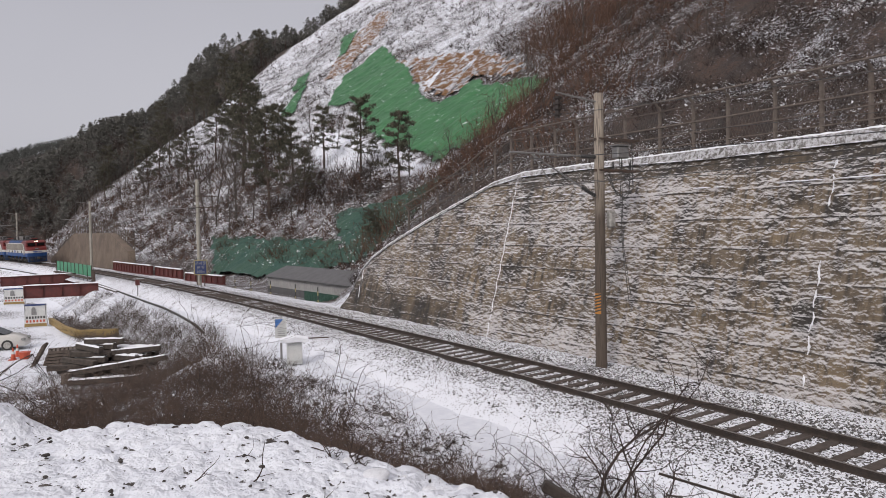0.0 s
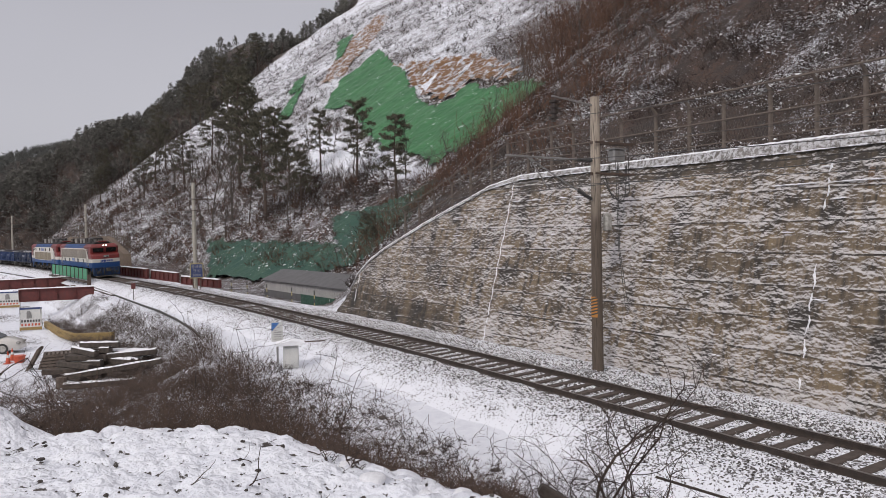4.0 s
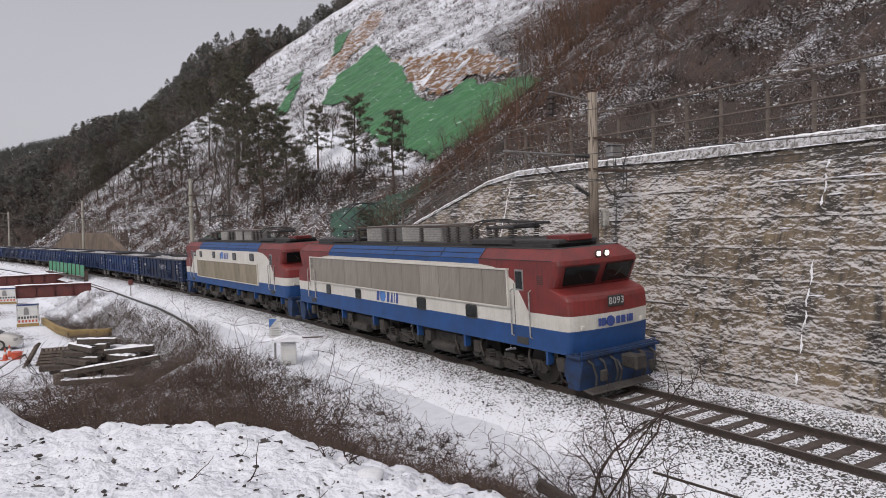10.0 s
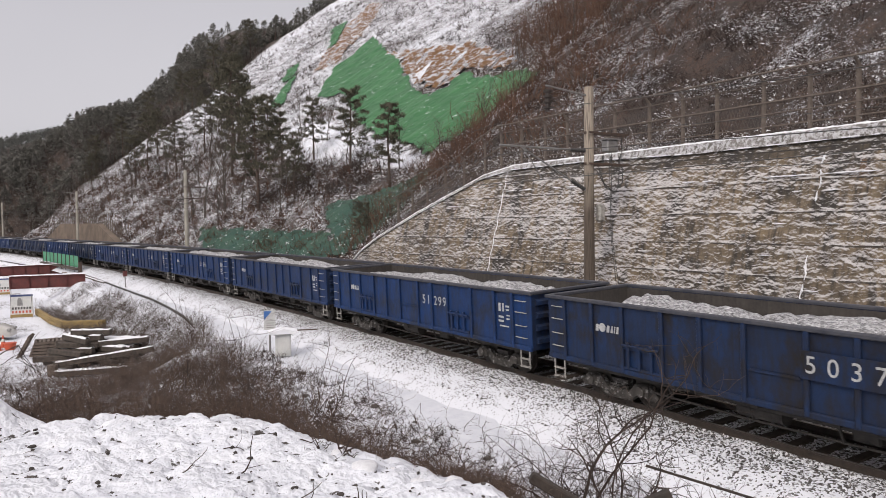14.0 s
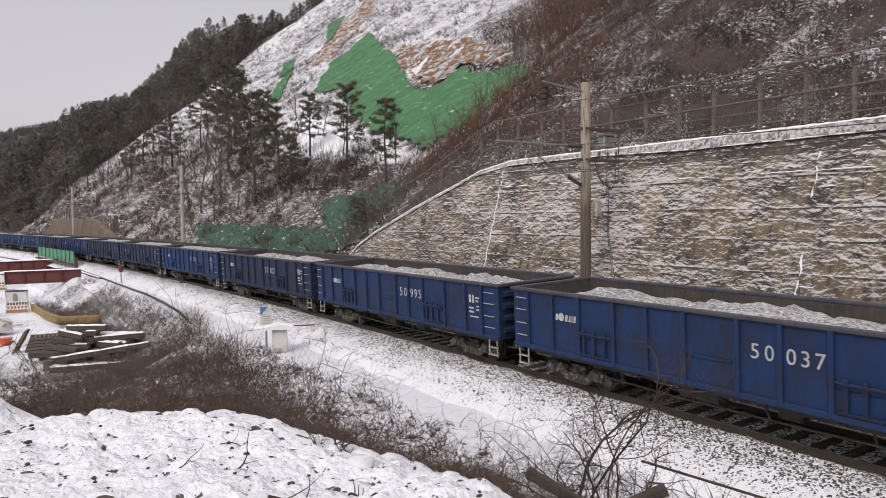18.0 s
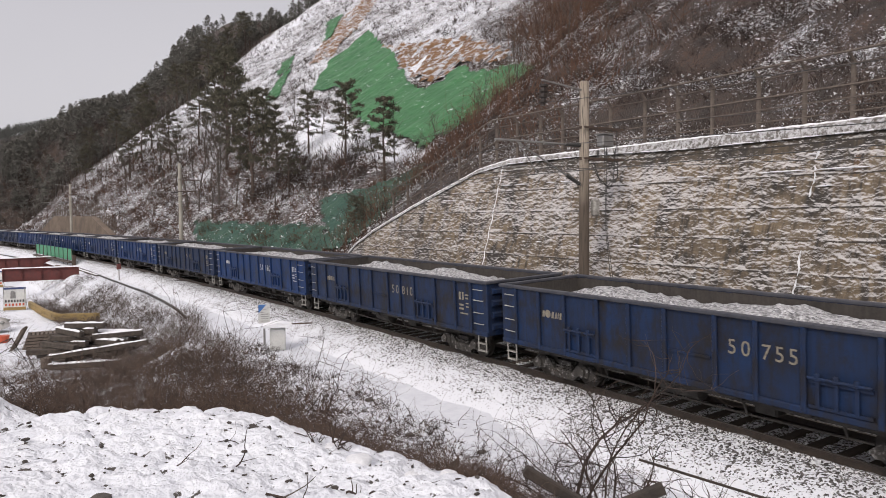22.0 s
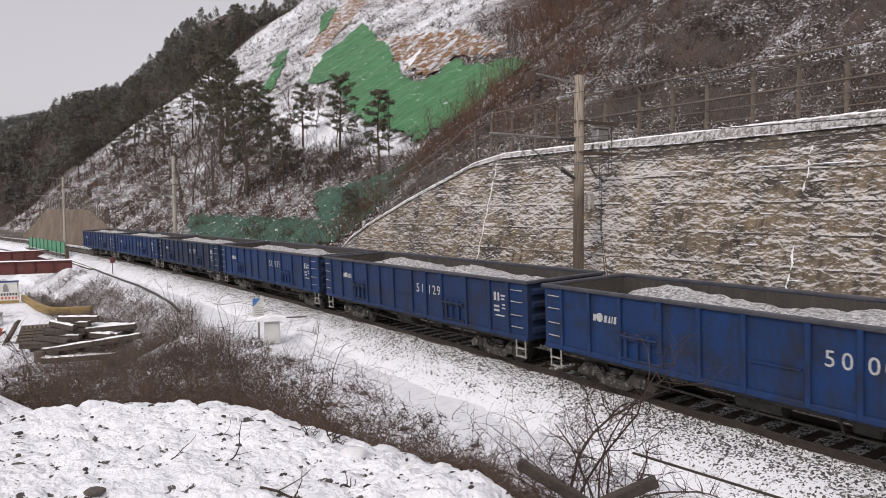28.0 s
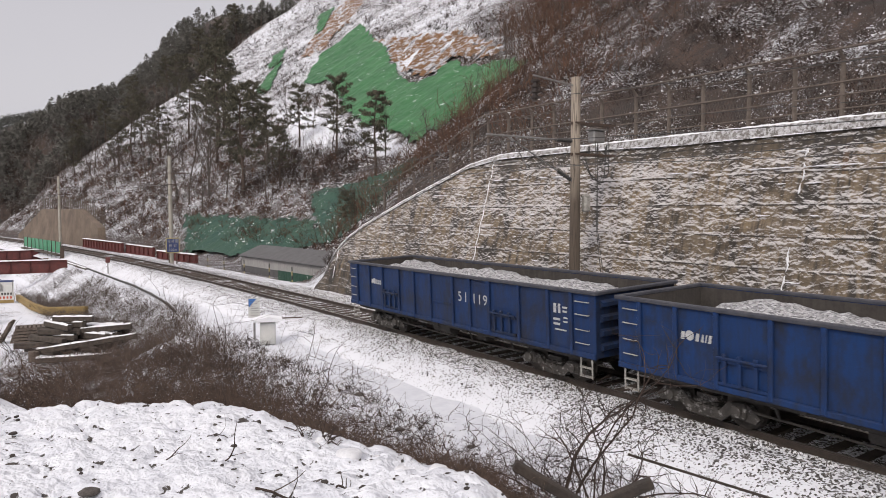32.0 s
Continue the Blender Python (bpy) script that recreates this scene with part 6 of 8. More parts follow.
tagged(drape("slope_net", [(60, 18.4), (65.5, 21.6), (60, 22.3), (57, 22.6), (53.6, 24.3), (48.8, 24.6), (43.5, 21), (42, 15.6), (44.5, 13.4), (54, 14.6), (56, 17)], 0.5, M_NET2, 0.5, 0.12, 8.0, 4.0), "dark green net over the foot of the slope", "net", "erosion nets")


# ---- plants ----
def island_paint(name, dark, light, rough=0.85, dust=0.0):
    def build(nt, b):
        geo = nt.nodes.new("ShaderNodeNewGeometry")
        c = mix(nt, geo.outputs["Random Per Island"], dark, light)
        if dust:
            c = mix(nt, math_node(nt, "MULTIPLY", noise_fac(nt, coords(nt), 1.1, 6.0, 0.5, 0.6), dust), c, (0.6, 0.6, 0.62))
        nt.links.new(c, b.inputs["Base Color"])
        b.inputs["Roughness"].default_value = rough
    return mat(name, build)


M_TWIG = island_paint("bare_twigs", (0.017, 0.0115, 0.0095), (0.062, 0.040, 0.030))
M_TWIG_RED = island_paint("reddish_twigs", (0.045, 0.025, 0.017), (0.14, 0.072, 0.044))
M_BRUSH = island_paint("russet_brush", (0.010, 0.0065, 0.0055), (0.052, 0.032, 0.025))
M_DRY = island_paint("dry_grass", (0.10, 0.075, 0.05), (0.26, 0.20, 0.13))
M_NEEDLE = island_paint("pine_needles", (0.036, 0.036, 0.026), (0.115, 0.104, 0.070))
# the next two are paler than near needles: distance haze mixed into the colour
M_NEEDLE_HAZY = island_paint("distant_needles_hazed", (0.075, 0.080, 0.075), (0.12, 0.122, 0.112), 0.9)
M_NEEDLE_FAR = island_paint("far_needles_hazed", (0.088, 0.087, 0.080), (0.170, 0.162, 0.144), 0.9)
M_BARK = paint("pine_bark", (0.085, 0.055, 0.042), (0.05, 0.036, 0.03), 0.9, 4.0, 0.0, 20.0)
M_BARK2 = paint("grey_bark", (0.085, 0.070, 0.06), (0.05, 0.042, 0.037), 0.9, 4.0, 0.0, 20.0)


def tri_mesh(name, A, B, C, material):
    """A mesh of loose triangles from three arrays of corners."""
    n = len(A)
    co = np.stack([A, B, C], 1).reshape(-1).astype(np.float32)
    me = bpy.data.meshes.new(name)
    me.vertices.add(3 * n)
    me.vertices.foreach_set("co", co)
    me.loops.add(3 * n)
    me.loops.foreach_set("vertex_index", np.arange(3 * n, dtype=np.int32))
    me.polygons.add(n)
    me.polygons.foreach_set("loop_start", np.arange(0, 3 * n, 3, dtype=np.int32))
    me.materials.append(material)
    me.update(calc_edges=True)
    return me


def blades(P, D, width, rs):
    """Thin triangles from points P along D."""
    side = np.cross(D, rs.normal(size=D.shape))
    side /= np.linalg.norm(side, axis=1, keepdims=True) + 1e-9
    w = (np.asarray(width) * (0.6 + 0.8 * rs.random(len(P))))[:, None] / 2
    return P - side * w, P + side * w, P + D


def scrub(P, h, k, spread, width, rs, droop=0.0):
    """Twiggy stems from every foot in P, each with side twigs: triangles."""
    n = len(P)
    h = np.broadcast_to(h, (n,))
    base_ = np.repeat(P, k, 0) + np.concatenate([rs.normal(size=(n * k, 2)) * 0.12 * np.repeat(h, k)[:, None], np.zeros((n * k, 1))], 1)
    hh = np.repeat(h, k) * (0.55 + 0.6 * rs.random(n * k))
    d = rs.normal(size=(n * k, 3)) * spread
    d[:, 2] = 1.0
    d /= np.linalg.norm(d, axis=1, keepdims=True)
    D = d * hh[:, None]
    out = [blades(base_, D, width, rs)]
    for f in (0.3, 0.5, 0.68, 0.82):
        Q = base_ + D * f
        d2 = d + rs.normal(size=d.shape) * 0.75
        d2[:, 2] -= droop
        d2 /= np.linalg.norm(d2, axis=1, keepdims=True)
        out.append(blades(Q, d2 * (hh * (0.20 + 0.35 * rs.random(n * k)) * (1.15 - f * 0.5))[:, None], width * 0.7, rs))
    return [np.concatenate(c) for c in zip(*out)]


def on_ground(s, l):
    x, y, t = line(s)
    X, Y = x + np.sin(t) * l, y - np.cos(t) * l
    return np.stack([X, Y, terrain(s, l, X, Y) - 0.05], -1)


def field(n, s0, s1, l0, l1, rs, keep=None):
    s, l = rs.uniform(s0, s1, n), rs.uniform(l0, l1, n)
    if keep is not None:
        k = keep(s, l)
        s, l = s[k], l[k]
    return s, l


rs = np.random.RandomState(5)


def clear_of(s, l):
    """Keeps the brush off the nets, the bare soil and the snow ledge."""
    ok = ~inside(s, l, NET) & ~inside(s, l, SCAR) & ~inside(s, l, SCAR_B)
    ok &= ~inside(s, l, [(108, 43), (83, 37), (64, 32), (54, 29), (57, 26.5), (72, 29), (97, 35)])
    ok &= hill(s, l) > 0.4
    return ok & (rs.random(len(s)) < np.where(s < 45, 0.72 + 0.4 * wavy(s, l, 6.0, 3.0), 0.5 + 0.6 * wavy(s, l, 6.0, 3.0)))


# dense brush on the slope above the wall
s, l = field(11500, -12, 42, 7.6, 36, rs, clear_of)
tri = scrub(on_ground(s, l), 0.35 + 0.9 * rs.random(len(s)) ** 1.5, 6, 0.8, 0.020, rs, 0.1)
tagged(part("hillside_brush", tri_mesh("hillside_brush", *tri, M_BRUSH), None), "bare brown brush covering the snowy slope above the wall", "brush", kind="stuff")
s, l = field(900, 15, 50, 10, 44, rs, clear_of)
tri = scrub(on_ground(s, l), 1.5 + 2.6 * rs.random(len(s)), 5, 0.38, 0.045, rs)
tagged(part("hillside_brush", tri_mesh("hillside_brush", *tri, M_TWIG_RED), None), "tall reddish bare saplings beside the green net", "brush", kind="stuff")
s, l = field(4200, 40, 196, 13, 45, rs, clear_of)
tri = scrub(on_ground(s, l), 0.8 + 1.6 * rs.random(len(s)), 5, 0.5, 0.05, rs)
tagged(part("hillside_brush", tri_mesh("hillside_brush", *tri, M_TWIG), None), "bare brown scrub on the lower snowy hillside", "brush", kind="stuff")
s, l = field(5000, 45, 190, 14, 44, rs, clear_of)
tri = scrub(on_ground(s, l), 0.7 + 1.0 * rs.random(len(s)), 6, 0.7, 0.07, rs)
tagged(part("hillside_brush", tri_mesh("hillside_brush", *tri, M_TWIG_RED), None), "rust-coloured bracken and leaves on the hillside", "brush", kind="stuff")
s, l = field(10500, 50, 198, 38, 112, rs, clear_of)
tri = scrub(on_ground(s, l), 0.5 + 0.8 * rs.random(len(s)), 5, 0.6, 0.07, rs)
tagged(part("hillside_brush", tri_mesh("hillside_brush", *tri, M_TWIG), None), "sparse low scrub on the high snowy slope", "brush", kind="stuff")
s, l = field(420, 60, 88, 22.5, 30, rs, lambda s, l: wavy(s, l, 2.5, 7.0) > -0.3)
tri = scrub(on_ground(s, l), 0.8 + 2.2 * rs.random(len(s)), 6, 0.5, 0.045, rs)
tagged(part("hillside_brush", tri_mesh("hillside_brush", *tri, M_BRUSH), None), "dense russet brush below the snow ledge", "brush", kind="stuff")
# snow caught on the brush and the leaf litter
def flecks(n, s0, s1, l0, l1, size, up, level, label):
    s, l = field(n, s0, s1, l0, l1, rs, lambda s, l: ~inside(s, l, NET) & ~inside(s, l, SCAR) & (hill(s, l) > 0.3))
    k = rs.random(len(s)) < level + 0.9 * wavy(s * 0.45, l, 1.5, 5.0) + 0.7 * wavy(s * 0.4, l, 0.5, 2.0)
    P = on_ground(s[k], l[k])
    P[:, 2] += 0.06 + up * rs.random(len(P)) ** 2
    n = len(P)
    a = rs.normal(size=(n, 3)) * np.array([1, 1, 0.5])
    b = rs.normal(size=(n, 3)) * np.array([1, 1, 0.65])
    c = -(a + b) * 0.5 + rs.normal(size=(n, 3)) * 0.3
    w = (size * (0.35 + 0.9 * rs.random(n) ** 2))[:, None]
    tagged(part("snow_fleck", tri_mesh("snow_fleck", P + a * w, P + b * w, P + c * w, M_SNOW), None), label, "snow", kind="stuff")


flecks(420000, -12, 46, 7.4, 40, 0.050, 0.45, 0.22, "flecks of snow caught on the brush above the wall")
flecks(190000, 40, 196, 13, 48, 0.14, 0.6, 0.34, "flecks of snow on the scrub of the lower hillside")
flecks(100000, 60, 198, 40, 112, 0.17, 0.5, 0.28, "flecks of snow on the scrub of the high slope")
# bare wood on the upper slope
s, l = field(1600, -5, 62, 26, 75, rs, lambda s, l: ~inside(s, l, NET) & ~inside(s, l, SCAR) & (l > 24 + 0.35 * s))
tri = scrub(on_ground(s, l), 3.5 + 3.5 * rs.random(len(s)), 5, 0.28, 0.07, rs)
tagged(part("bare_wood", tri_mesh("bare_wood", *tri, M_TWIG_RED), None), "leafless brown wood on the upper slope", "wood", kind="stuff")


def far_pines(s, l, h0, h1, per, seed):
    """Whole trees as loose sprays of needles round a stem."""
    r = np.random.RandomState(seed)
    P = on_ground(s, l)
    n = len(P)
    H = r.uniform(h0, h1, n)
    T, A = [], []
    u = r.random((n, per)) ** 0.75
    ang = r.random((n, per)) * 2 * np.pi
    tier = np.round(u * 7) / 7
    rad = (0.34 * H[:, None]) * (1.05 - tier) ** 0.55 * np.sqrt(r.random((n, per))) * (0.65 + 0.7 * r.random((n, per)))
    lean = r.normal(size=(n, 1, 2)) * 0.04
    z = H[:, None] * (0.28 + 0.72 * tier + 0.03 * r.normal(size=(n, per)))
    X = P[:, None, 0] + np.cos(ang) * rad + lean[:, :, 0] * z
    Y = P[:, None, 1] + np.sin(ang) * rad + lean[:, :, 1] * z
    Q = np.stack([X, Y, P[:, None, 2] + z], -1).reshape(-1, 3)
    D = np.stack([np.cos(ang), np.sin(ang), 0.25 + 0.5 * r.random((n, per))], -1).reshape(-1, 3) + r.normal(size=(n * per, 3)) * 0.35
    D *= (0.085 * np.repeat(H, per) * (0.6 + 0.8 * r.random(n * per)))[:, None]
    return blades(Q - D * 0.5, D, 0.055 * np.repeat(H, per), r), blades(P, np.stack([lean[:, 0, 0] * H, lean[:, 0, 1] * H, H * 0.95], -1), 0.035 * H, r)


s, l = field(3000, 206, 330, 16, 165, rs, lambda s, l: (hill(s, l) > 1) & (hill(s, l) < 97))
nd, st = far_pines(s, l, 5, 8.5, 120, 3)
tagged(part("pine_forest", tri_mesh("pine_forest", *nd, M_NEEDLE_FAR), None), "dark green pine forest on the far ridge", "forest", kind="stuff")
tagged(part("pine_stems", tri_mesh("pine_stems", *st, M_BARK), None), "stems of the pine forest on the far ridge", "forest", kind="stuff")
s, l = field(5200, 330, 520, 24, 135, rs, lambda s, l: hill(s, l) > 1)
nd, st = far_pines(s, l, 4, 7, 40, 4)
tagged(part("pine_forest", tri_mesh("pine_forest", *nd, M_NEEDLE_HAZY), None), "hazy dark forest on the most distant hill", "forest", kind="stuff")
s, l = field(1300, 198, 300, 14, 90, rs, lambda s, l: hill(s, l) > 0.5)
tri = scrub(on_ground(s, l), 3.0 + 3.0 * rs.random(len(s)), 4, 0.3, 0.12, rs)
tagged(part("bare_wood", tri_mesh("bare_wood", *tri, M_TWIG), None), "leafless brown trees among the far pines", "wood", kind="stuff")


def pine_mesh(seed, H, r0):
    """Trunk, limbs and needles of one red pine of height H: open, tiered and crooked."""
    r = np.random.RandomState(seed)
    g = Geo()
    pts = [Vector((0.25 * math.sin(k * 0.7 + seed) * k / 8, 0.25 * math.cos(k * 0.5 + seed) * k / 8, H * k / 8)) for k in range(9)]
    g.tube(pts, [r0 * (1 - 0.85 * k / 8) for k in range(9)], 7)
    limbs = Geo()
    tips, rads = [], []
    n = int(15 + H)
    for k in range(n):
        u = 0.30 + 0.70 * k / n
        z = H * u
        p = pts[min(int(u * 8), 7)].lerp(pts[min(int(u * 8) + 1, 8)], u * 8 - int(u * 8))
        a = k * 2.4 + r.rand() * 0.8
        L = H * 0.26 * (1.12 - u) ** 0.65 * (0.55 + 0.7 * r.rand()) + 0.25
        d = Vector((math.cos(a), math.sin(a), 0.12 + 0.3 * u * r.rand()))
        q1, q2 = p + d * L * 0.55 + Vector((0, 0, 0.02 * H * r.rand())), p + d * L + Vector((0, 0, 0.06 * L))
        limbs.tube([p, q1, q2], [r0 * 0.28, r0 * 0.17, r0 * 0.06], 4)
        for f in (0.5, 0.75, 1.0):
            c = p.lerp(q2, f) + Vector(r.normal(size=3) * 0.12 * L)
            tips.append(c)
            rads.append((0.30 + 0.22 * f) * (0.045 * H + 0.16 * L))
    tips = np.array(tips)
    rads = np.array(rads)
    per = 46
    Q = np.repeat(tips, per, 0)
    off = r.normal(size=Q.shape)
    off /= np.linalg.norm(off, axis=1, keepdims=True)
    off *= (np.repeat(rads, per) * r.random_sample(len(Q)) ** 0.5)[:, None] * np.array([1.5, 1.5, 0.6])
    D = off * 0.3 + r.normal(size=Q.shape) * 0.35
    D[:, 2] += 0.35
    D /= np.linalg.norm(D, axis=1, keepdims=True)
    D *= (0.032 * H * (0.6 + 0.8 * r.random_sample(len(Q))))[:, None]
    return g.data("trunk", M_BARK, True), limbs.data("limbs", M_BARK), tri_mesh("crown", *blades(Q + off, D, 0.011 * H, r), M_NEEDLE)


PINES = [pine_mesh(k, 10.0, 0.17) for k in (1, 2, 3)]


def plant_pine(k, s, l, h, label="dark green pine with an open crown on the slope"):
    sc = h / 10.0
    z = on_ground(np.array([s]), np.array([l]))[0]
    w = base("pine_tree", Matrix.Translation(z) @ Matrix.Rotation(s * 1.7, 4, "Z") @ Matrix.Diagonal((sc, sc, sc, 1)), label, "tree", "pine trees")
    for nm, me in zip(("trunk", "limb", "crown"), PINES[k % 3]):
        part(nm, me, None, w)


for k, (s, l, h) in enumerate(((84.8, 21.9, 15.5), (55.6, 24.1, 9.3), (69.1, 27.3, 10.4), (121.7, 34.9, 20.0), (85.6, 31.1, 9.4), (90.0, 28.2, 10.1), (112, 30, 14), (130, 40, 15), (78, 24, 8),
                               (146, 40, 13), (104, 33, 11), (160, 30, 12), (168, 36, 13), (176, 42, 12), (150, 46, 13), (158, 55, 12), (170, 60, 11), (182, 66, 12), (140, 31, 12), (188, 30, 10), (198, 60, 13), (203, 66, 14), (204, 74, 15), (206, 82, 14), (202, 52, 13), (205, 45, 12), (208, 90, 13), (206, 38, 11), (207, 70, 13))):
    plant_pine(k, s, l, h)
plant_pine(1, 49.2, 16.6, 3.8, "small dense dark conifer beside the net")
plant_pine(2, 48.4, 16.9, 3.2, "small dense dark conifer beside the net")


def bare_mesh(seed, H, r0, spread=0.5, depth=4):
    """Trunk and branching twigs of a leafless tree."""
    r = random.Random(seed)
    trunk, tw = Geo(), Geo()

    def grow(p, d, L, rad, lvl):
        n = 4
        pts, rr = [p], [rad]
        for i in range(n):
            d = (d + Vector((r.gauss(0, 0.13), r.gauss(0, 0.13), r.gauss(0.03, 0.08)))).normalized()
            p = p + d * L / n
            pts.append(p)
            rr.append(rad * (1 - 0.45 * (i + 1) / n))
        (trunk if lvl == 0 else tw).tube(pts, rr, 6 if lvl == 0 else 3, False)
        if lvl < depth - 1:
            for k in range(r.randint(3, 5) + (3 if lvl == 0 else 0)):
                u = r.uniform(0.3, 1.0)
                i = min(int(u * n), n - 1)
                q = pts[i].lerp(pts[i + 1], u * n - i)
                dd = (d + Vector((r.gauss(0, spread), r.gauss(0, spread), r.gauss(0.1, 0.25)))).normalized()
                grow(q, dd, L * r.uniform(0.36, 0.62), rad * 0.42, lvl + 1)
    grow(Vector((0, 0, -0.2)), Vector((0, 0, 1)), H * 0.72, r0, 0)
    return trunk.data("trunk", M_BARK2), tw.data("crown", M_BARK2)


BARES = [bare_mesh(k, 10.0, 0.10) for k in (4, 9, 15)] + [bare_mesh(k, 10.0, 0.075, 0.32) for k in (22, 31)]


def plant_bare(k, s, l, h, label="slender leafless tree on the snowy slope"):
    sc = h / 10.0
    z = on_ground(np.array([s]), np.array([l]))[0]
    w = base("bare_tree", Matrix.Translation(z) @ Matrix.Rotation(s * 2.3, 4, "Z") @ Matrix.Diagonal((sc, sc, sc, 1)), label, "tree", "leafless trees")
    for nm, me in zip(("trunk", "crown"), BARES[k % 5]):
        part(nm, me, None, w)


for k, (s, l, h) in enumerate(((101, 20.5, 15), (107.5, 21.1, 16), (95.6, 21.5, 16), (87.7, 20.7, 13), (119.2, 22, 12), (135.9, 36.4, 15), (76.7, 21.5, 9.5), (69, 23.9, 5.6), (37.8, 32.9, 8), (40.6, 24.3, 5.6),
                               (41.6, 29.3, 4.6), (49.5, 26.4, 4.5), (207, 55, 12), (170.8, 34.4, 12), (190, 38, 12), (104.5, 39.6, 8), (51, 24.7, 4), (23, 21.2, 5), (15.8, 20, 4.5), (33, 22, 6), (30, 30, 7), (45, 33, 6),
                               (92, 19, 11), (98.5, 22.5, 14), (111, 24, 12), (125, 26, 12), (140, 28, 10), (150, 33, 11), (160, 30, 9), (82, 26, 9), (73, 29, 7), (62, 24, 6), (58, 27, 6.5), (115, 37, 10), (90, 36, 7),
                               (10, 24, 6), (4, 22, 5), (27, 36, 8), (36, 40, 8), (20, 30, 7), (44, 20, 4.5), (38, 18, 4), (180, 42, 11), (175, 30, 11), (168, 27, 10), (155, 27, 10), (148, 25, 11), (190, 60, 11), (192, 72, 11), (184, 26, 9), (186, 50, 11), (165, 44, 9))):
    plant_bare(k, s, l, h)


# ---- foreground: stones, brush, shrubs, sticks, beams ----
M_ROCK = paint("dark_fieldstone", (0.055, 0.048, 0.045), (0.10, 0.088, 0.08), 0.9, 5.0, 0.0, 25.0)
fr = random.Random(17)


def stone_mesh(seed):
    r = random.Random(seed)
    bm = bmesh.new()
    bmesh.ops.create_icosphere(bm, subdivisions=2, radius=1.0)
    ax = (r.uniform(0.8, 1.25), r.uniform(0.7, 1.1), r.uniform(0.4, 0.65))
    for v in bm.verts:
        v.co *= 1 + 0.22 * noise.noise(v.co * 1.5 + Vector((seed, 0, 0)))
        v.co = Vector((v.co.x * ax[0], v.co.y * ax[1], v.co.z * ax[2]))
    me = bpy.data.meshes.new("stone")
    bm.to_mesh(me)
    bm.free()
    me.materials.append(M_ROCK)
    return me


STONES = [stone_mesh(k) for k in range(5)]
placed = [(-1.87, 4.0, 0.055), (-2.55, 4.45, 0.045), (-0.62, 4.35, 0.03), (-1.25, 5.45, 0.035), (-2.9, 4.1, 0.035)]
while len(placed) < 80:
    x, y = fr.uniform(-4.5, 1.2), fr.uniform(2.6, 5.9)
    placed.append((x, y, 0.006 + 0.014 * fr.random() ** 2.2))
for k, (x, y, r) in enumerate(placed):
    z = float(ground_z(x, y)[0])
    ob = new("fieldstone", STONES[k % 5])
    ob.matrix_basis = Matrix.Translation((x, y, z - r * 0.12)) @ Euler((fr.uniform(-0.3, 0.3), fr.uniform(-0.3, 0.3), fr.uniform(0, 6))).to_matrix().to_4x4() @ Matrix.Diagonal((r, r, r, 1))
    tagged(ob, "dark angular stone poking through the snow of the mound", "stone", "stones on the mound")

for k in range(70):
    bs0, bl0 = fr.uniform(-1, 15), fr.uniform(-7.8, -4.6)
    x, y, _ = at(bs0, bl0)
    r = 0.04 + 0.09 * fr.random() ** 2
    ob = new("fieldstone", STONES[k % 5])
    ob.matrix_basis = Matrix.Translation((x, y, float(ground_z(x, y)[0]) + r * 0.1)) @ Euler((fr.uniform(-0.3, 0.3), fr.uniform(-0.3, 0.3), fr.uniform(0, 6))).to_matrix().to_4x4() @ Matrix.Diagonal((r, r, r, 1))
    tagged(ob, "dark stone lying in the snow of the bank", "stone", "stones on the bank")

nrs = np.random.RandomState(8)
# small clods of dark earth between the snow
cn = 1500
cx, cy = nrs.uniform(-5.0, 0.9, cn), nrs.uniform(2.4, 5.9, cn)
kk = (wavy(cx, cy, 0.35, 1.0) + 0.6 * wavy(cx, cy, 0.15, 4.0) + 0.5 * nrs.normal(size=cn) > 0.05) & (cy < np.interp(cx, EDGE_X, EDGE_Y) + 0.3)
cx, cy = cx[kk], cy[kk]
cz = ground_z(cx, cy)
bm = bmesh.new()
bmesh.ops.create_icosphere(bm, subdivisions=1, radius=1.0)
ico_v = np.array([v.co[:] for v in bm.verts])
ico_f = np.array([[v.index for v in f.verts] for f in bm.faces])
bm.free()
cr = 0.005 + 0.017 * nrs.random(len(cx)) ** 3
V = (ico_v[None] * (0.7 + 0.6 * nrs.random((len(cx), 12, 1)))) * cr[:, None, None] * np.stack([0.8 + 0.9 * nrs.random(len(cx)), 0.8 + 0.5 * nrs.random(len(cx)), 0.55 + 0.3 * nrs.random(len(cx))], -1)[:, None, :]
V = V + np.stack([cx, cy, cz + cr * 0.1], -1)[:, None, :]
F = (ico_f[None] + 12 * np.arange(len(cx))[:, None, None]).reshape(-1, 3)
me = bpy.data.meshes.new("earth_clod")
me.from_pydata(V.reshape(-1, 3).tolist(), [], F.tolist())
me.materials.append(paint("dark_earth", (0.030, 0.025, 0.023), (0.055, 0.046, 0.041), 0.95, 9.0))
tagged(new("earth_clod", me), "small dark clods of earth showing through the snow", "earth", kind="stuff")


def feet(X, Y):
    return np.stack([X, Y, ground_z(X, Y) - 0.03], -1)


M_GREYTWIG = island_paint("grey_brown_twigs", (0.045, 0.034, 0.028), (0.12, 0.092, 0.076))
M_BROWN = island_paint("brown_dead_stems", (0.038, 0.025, 0.020), (0.120, 0.080, 0.058))


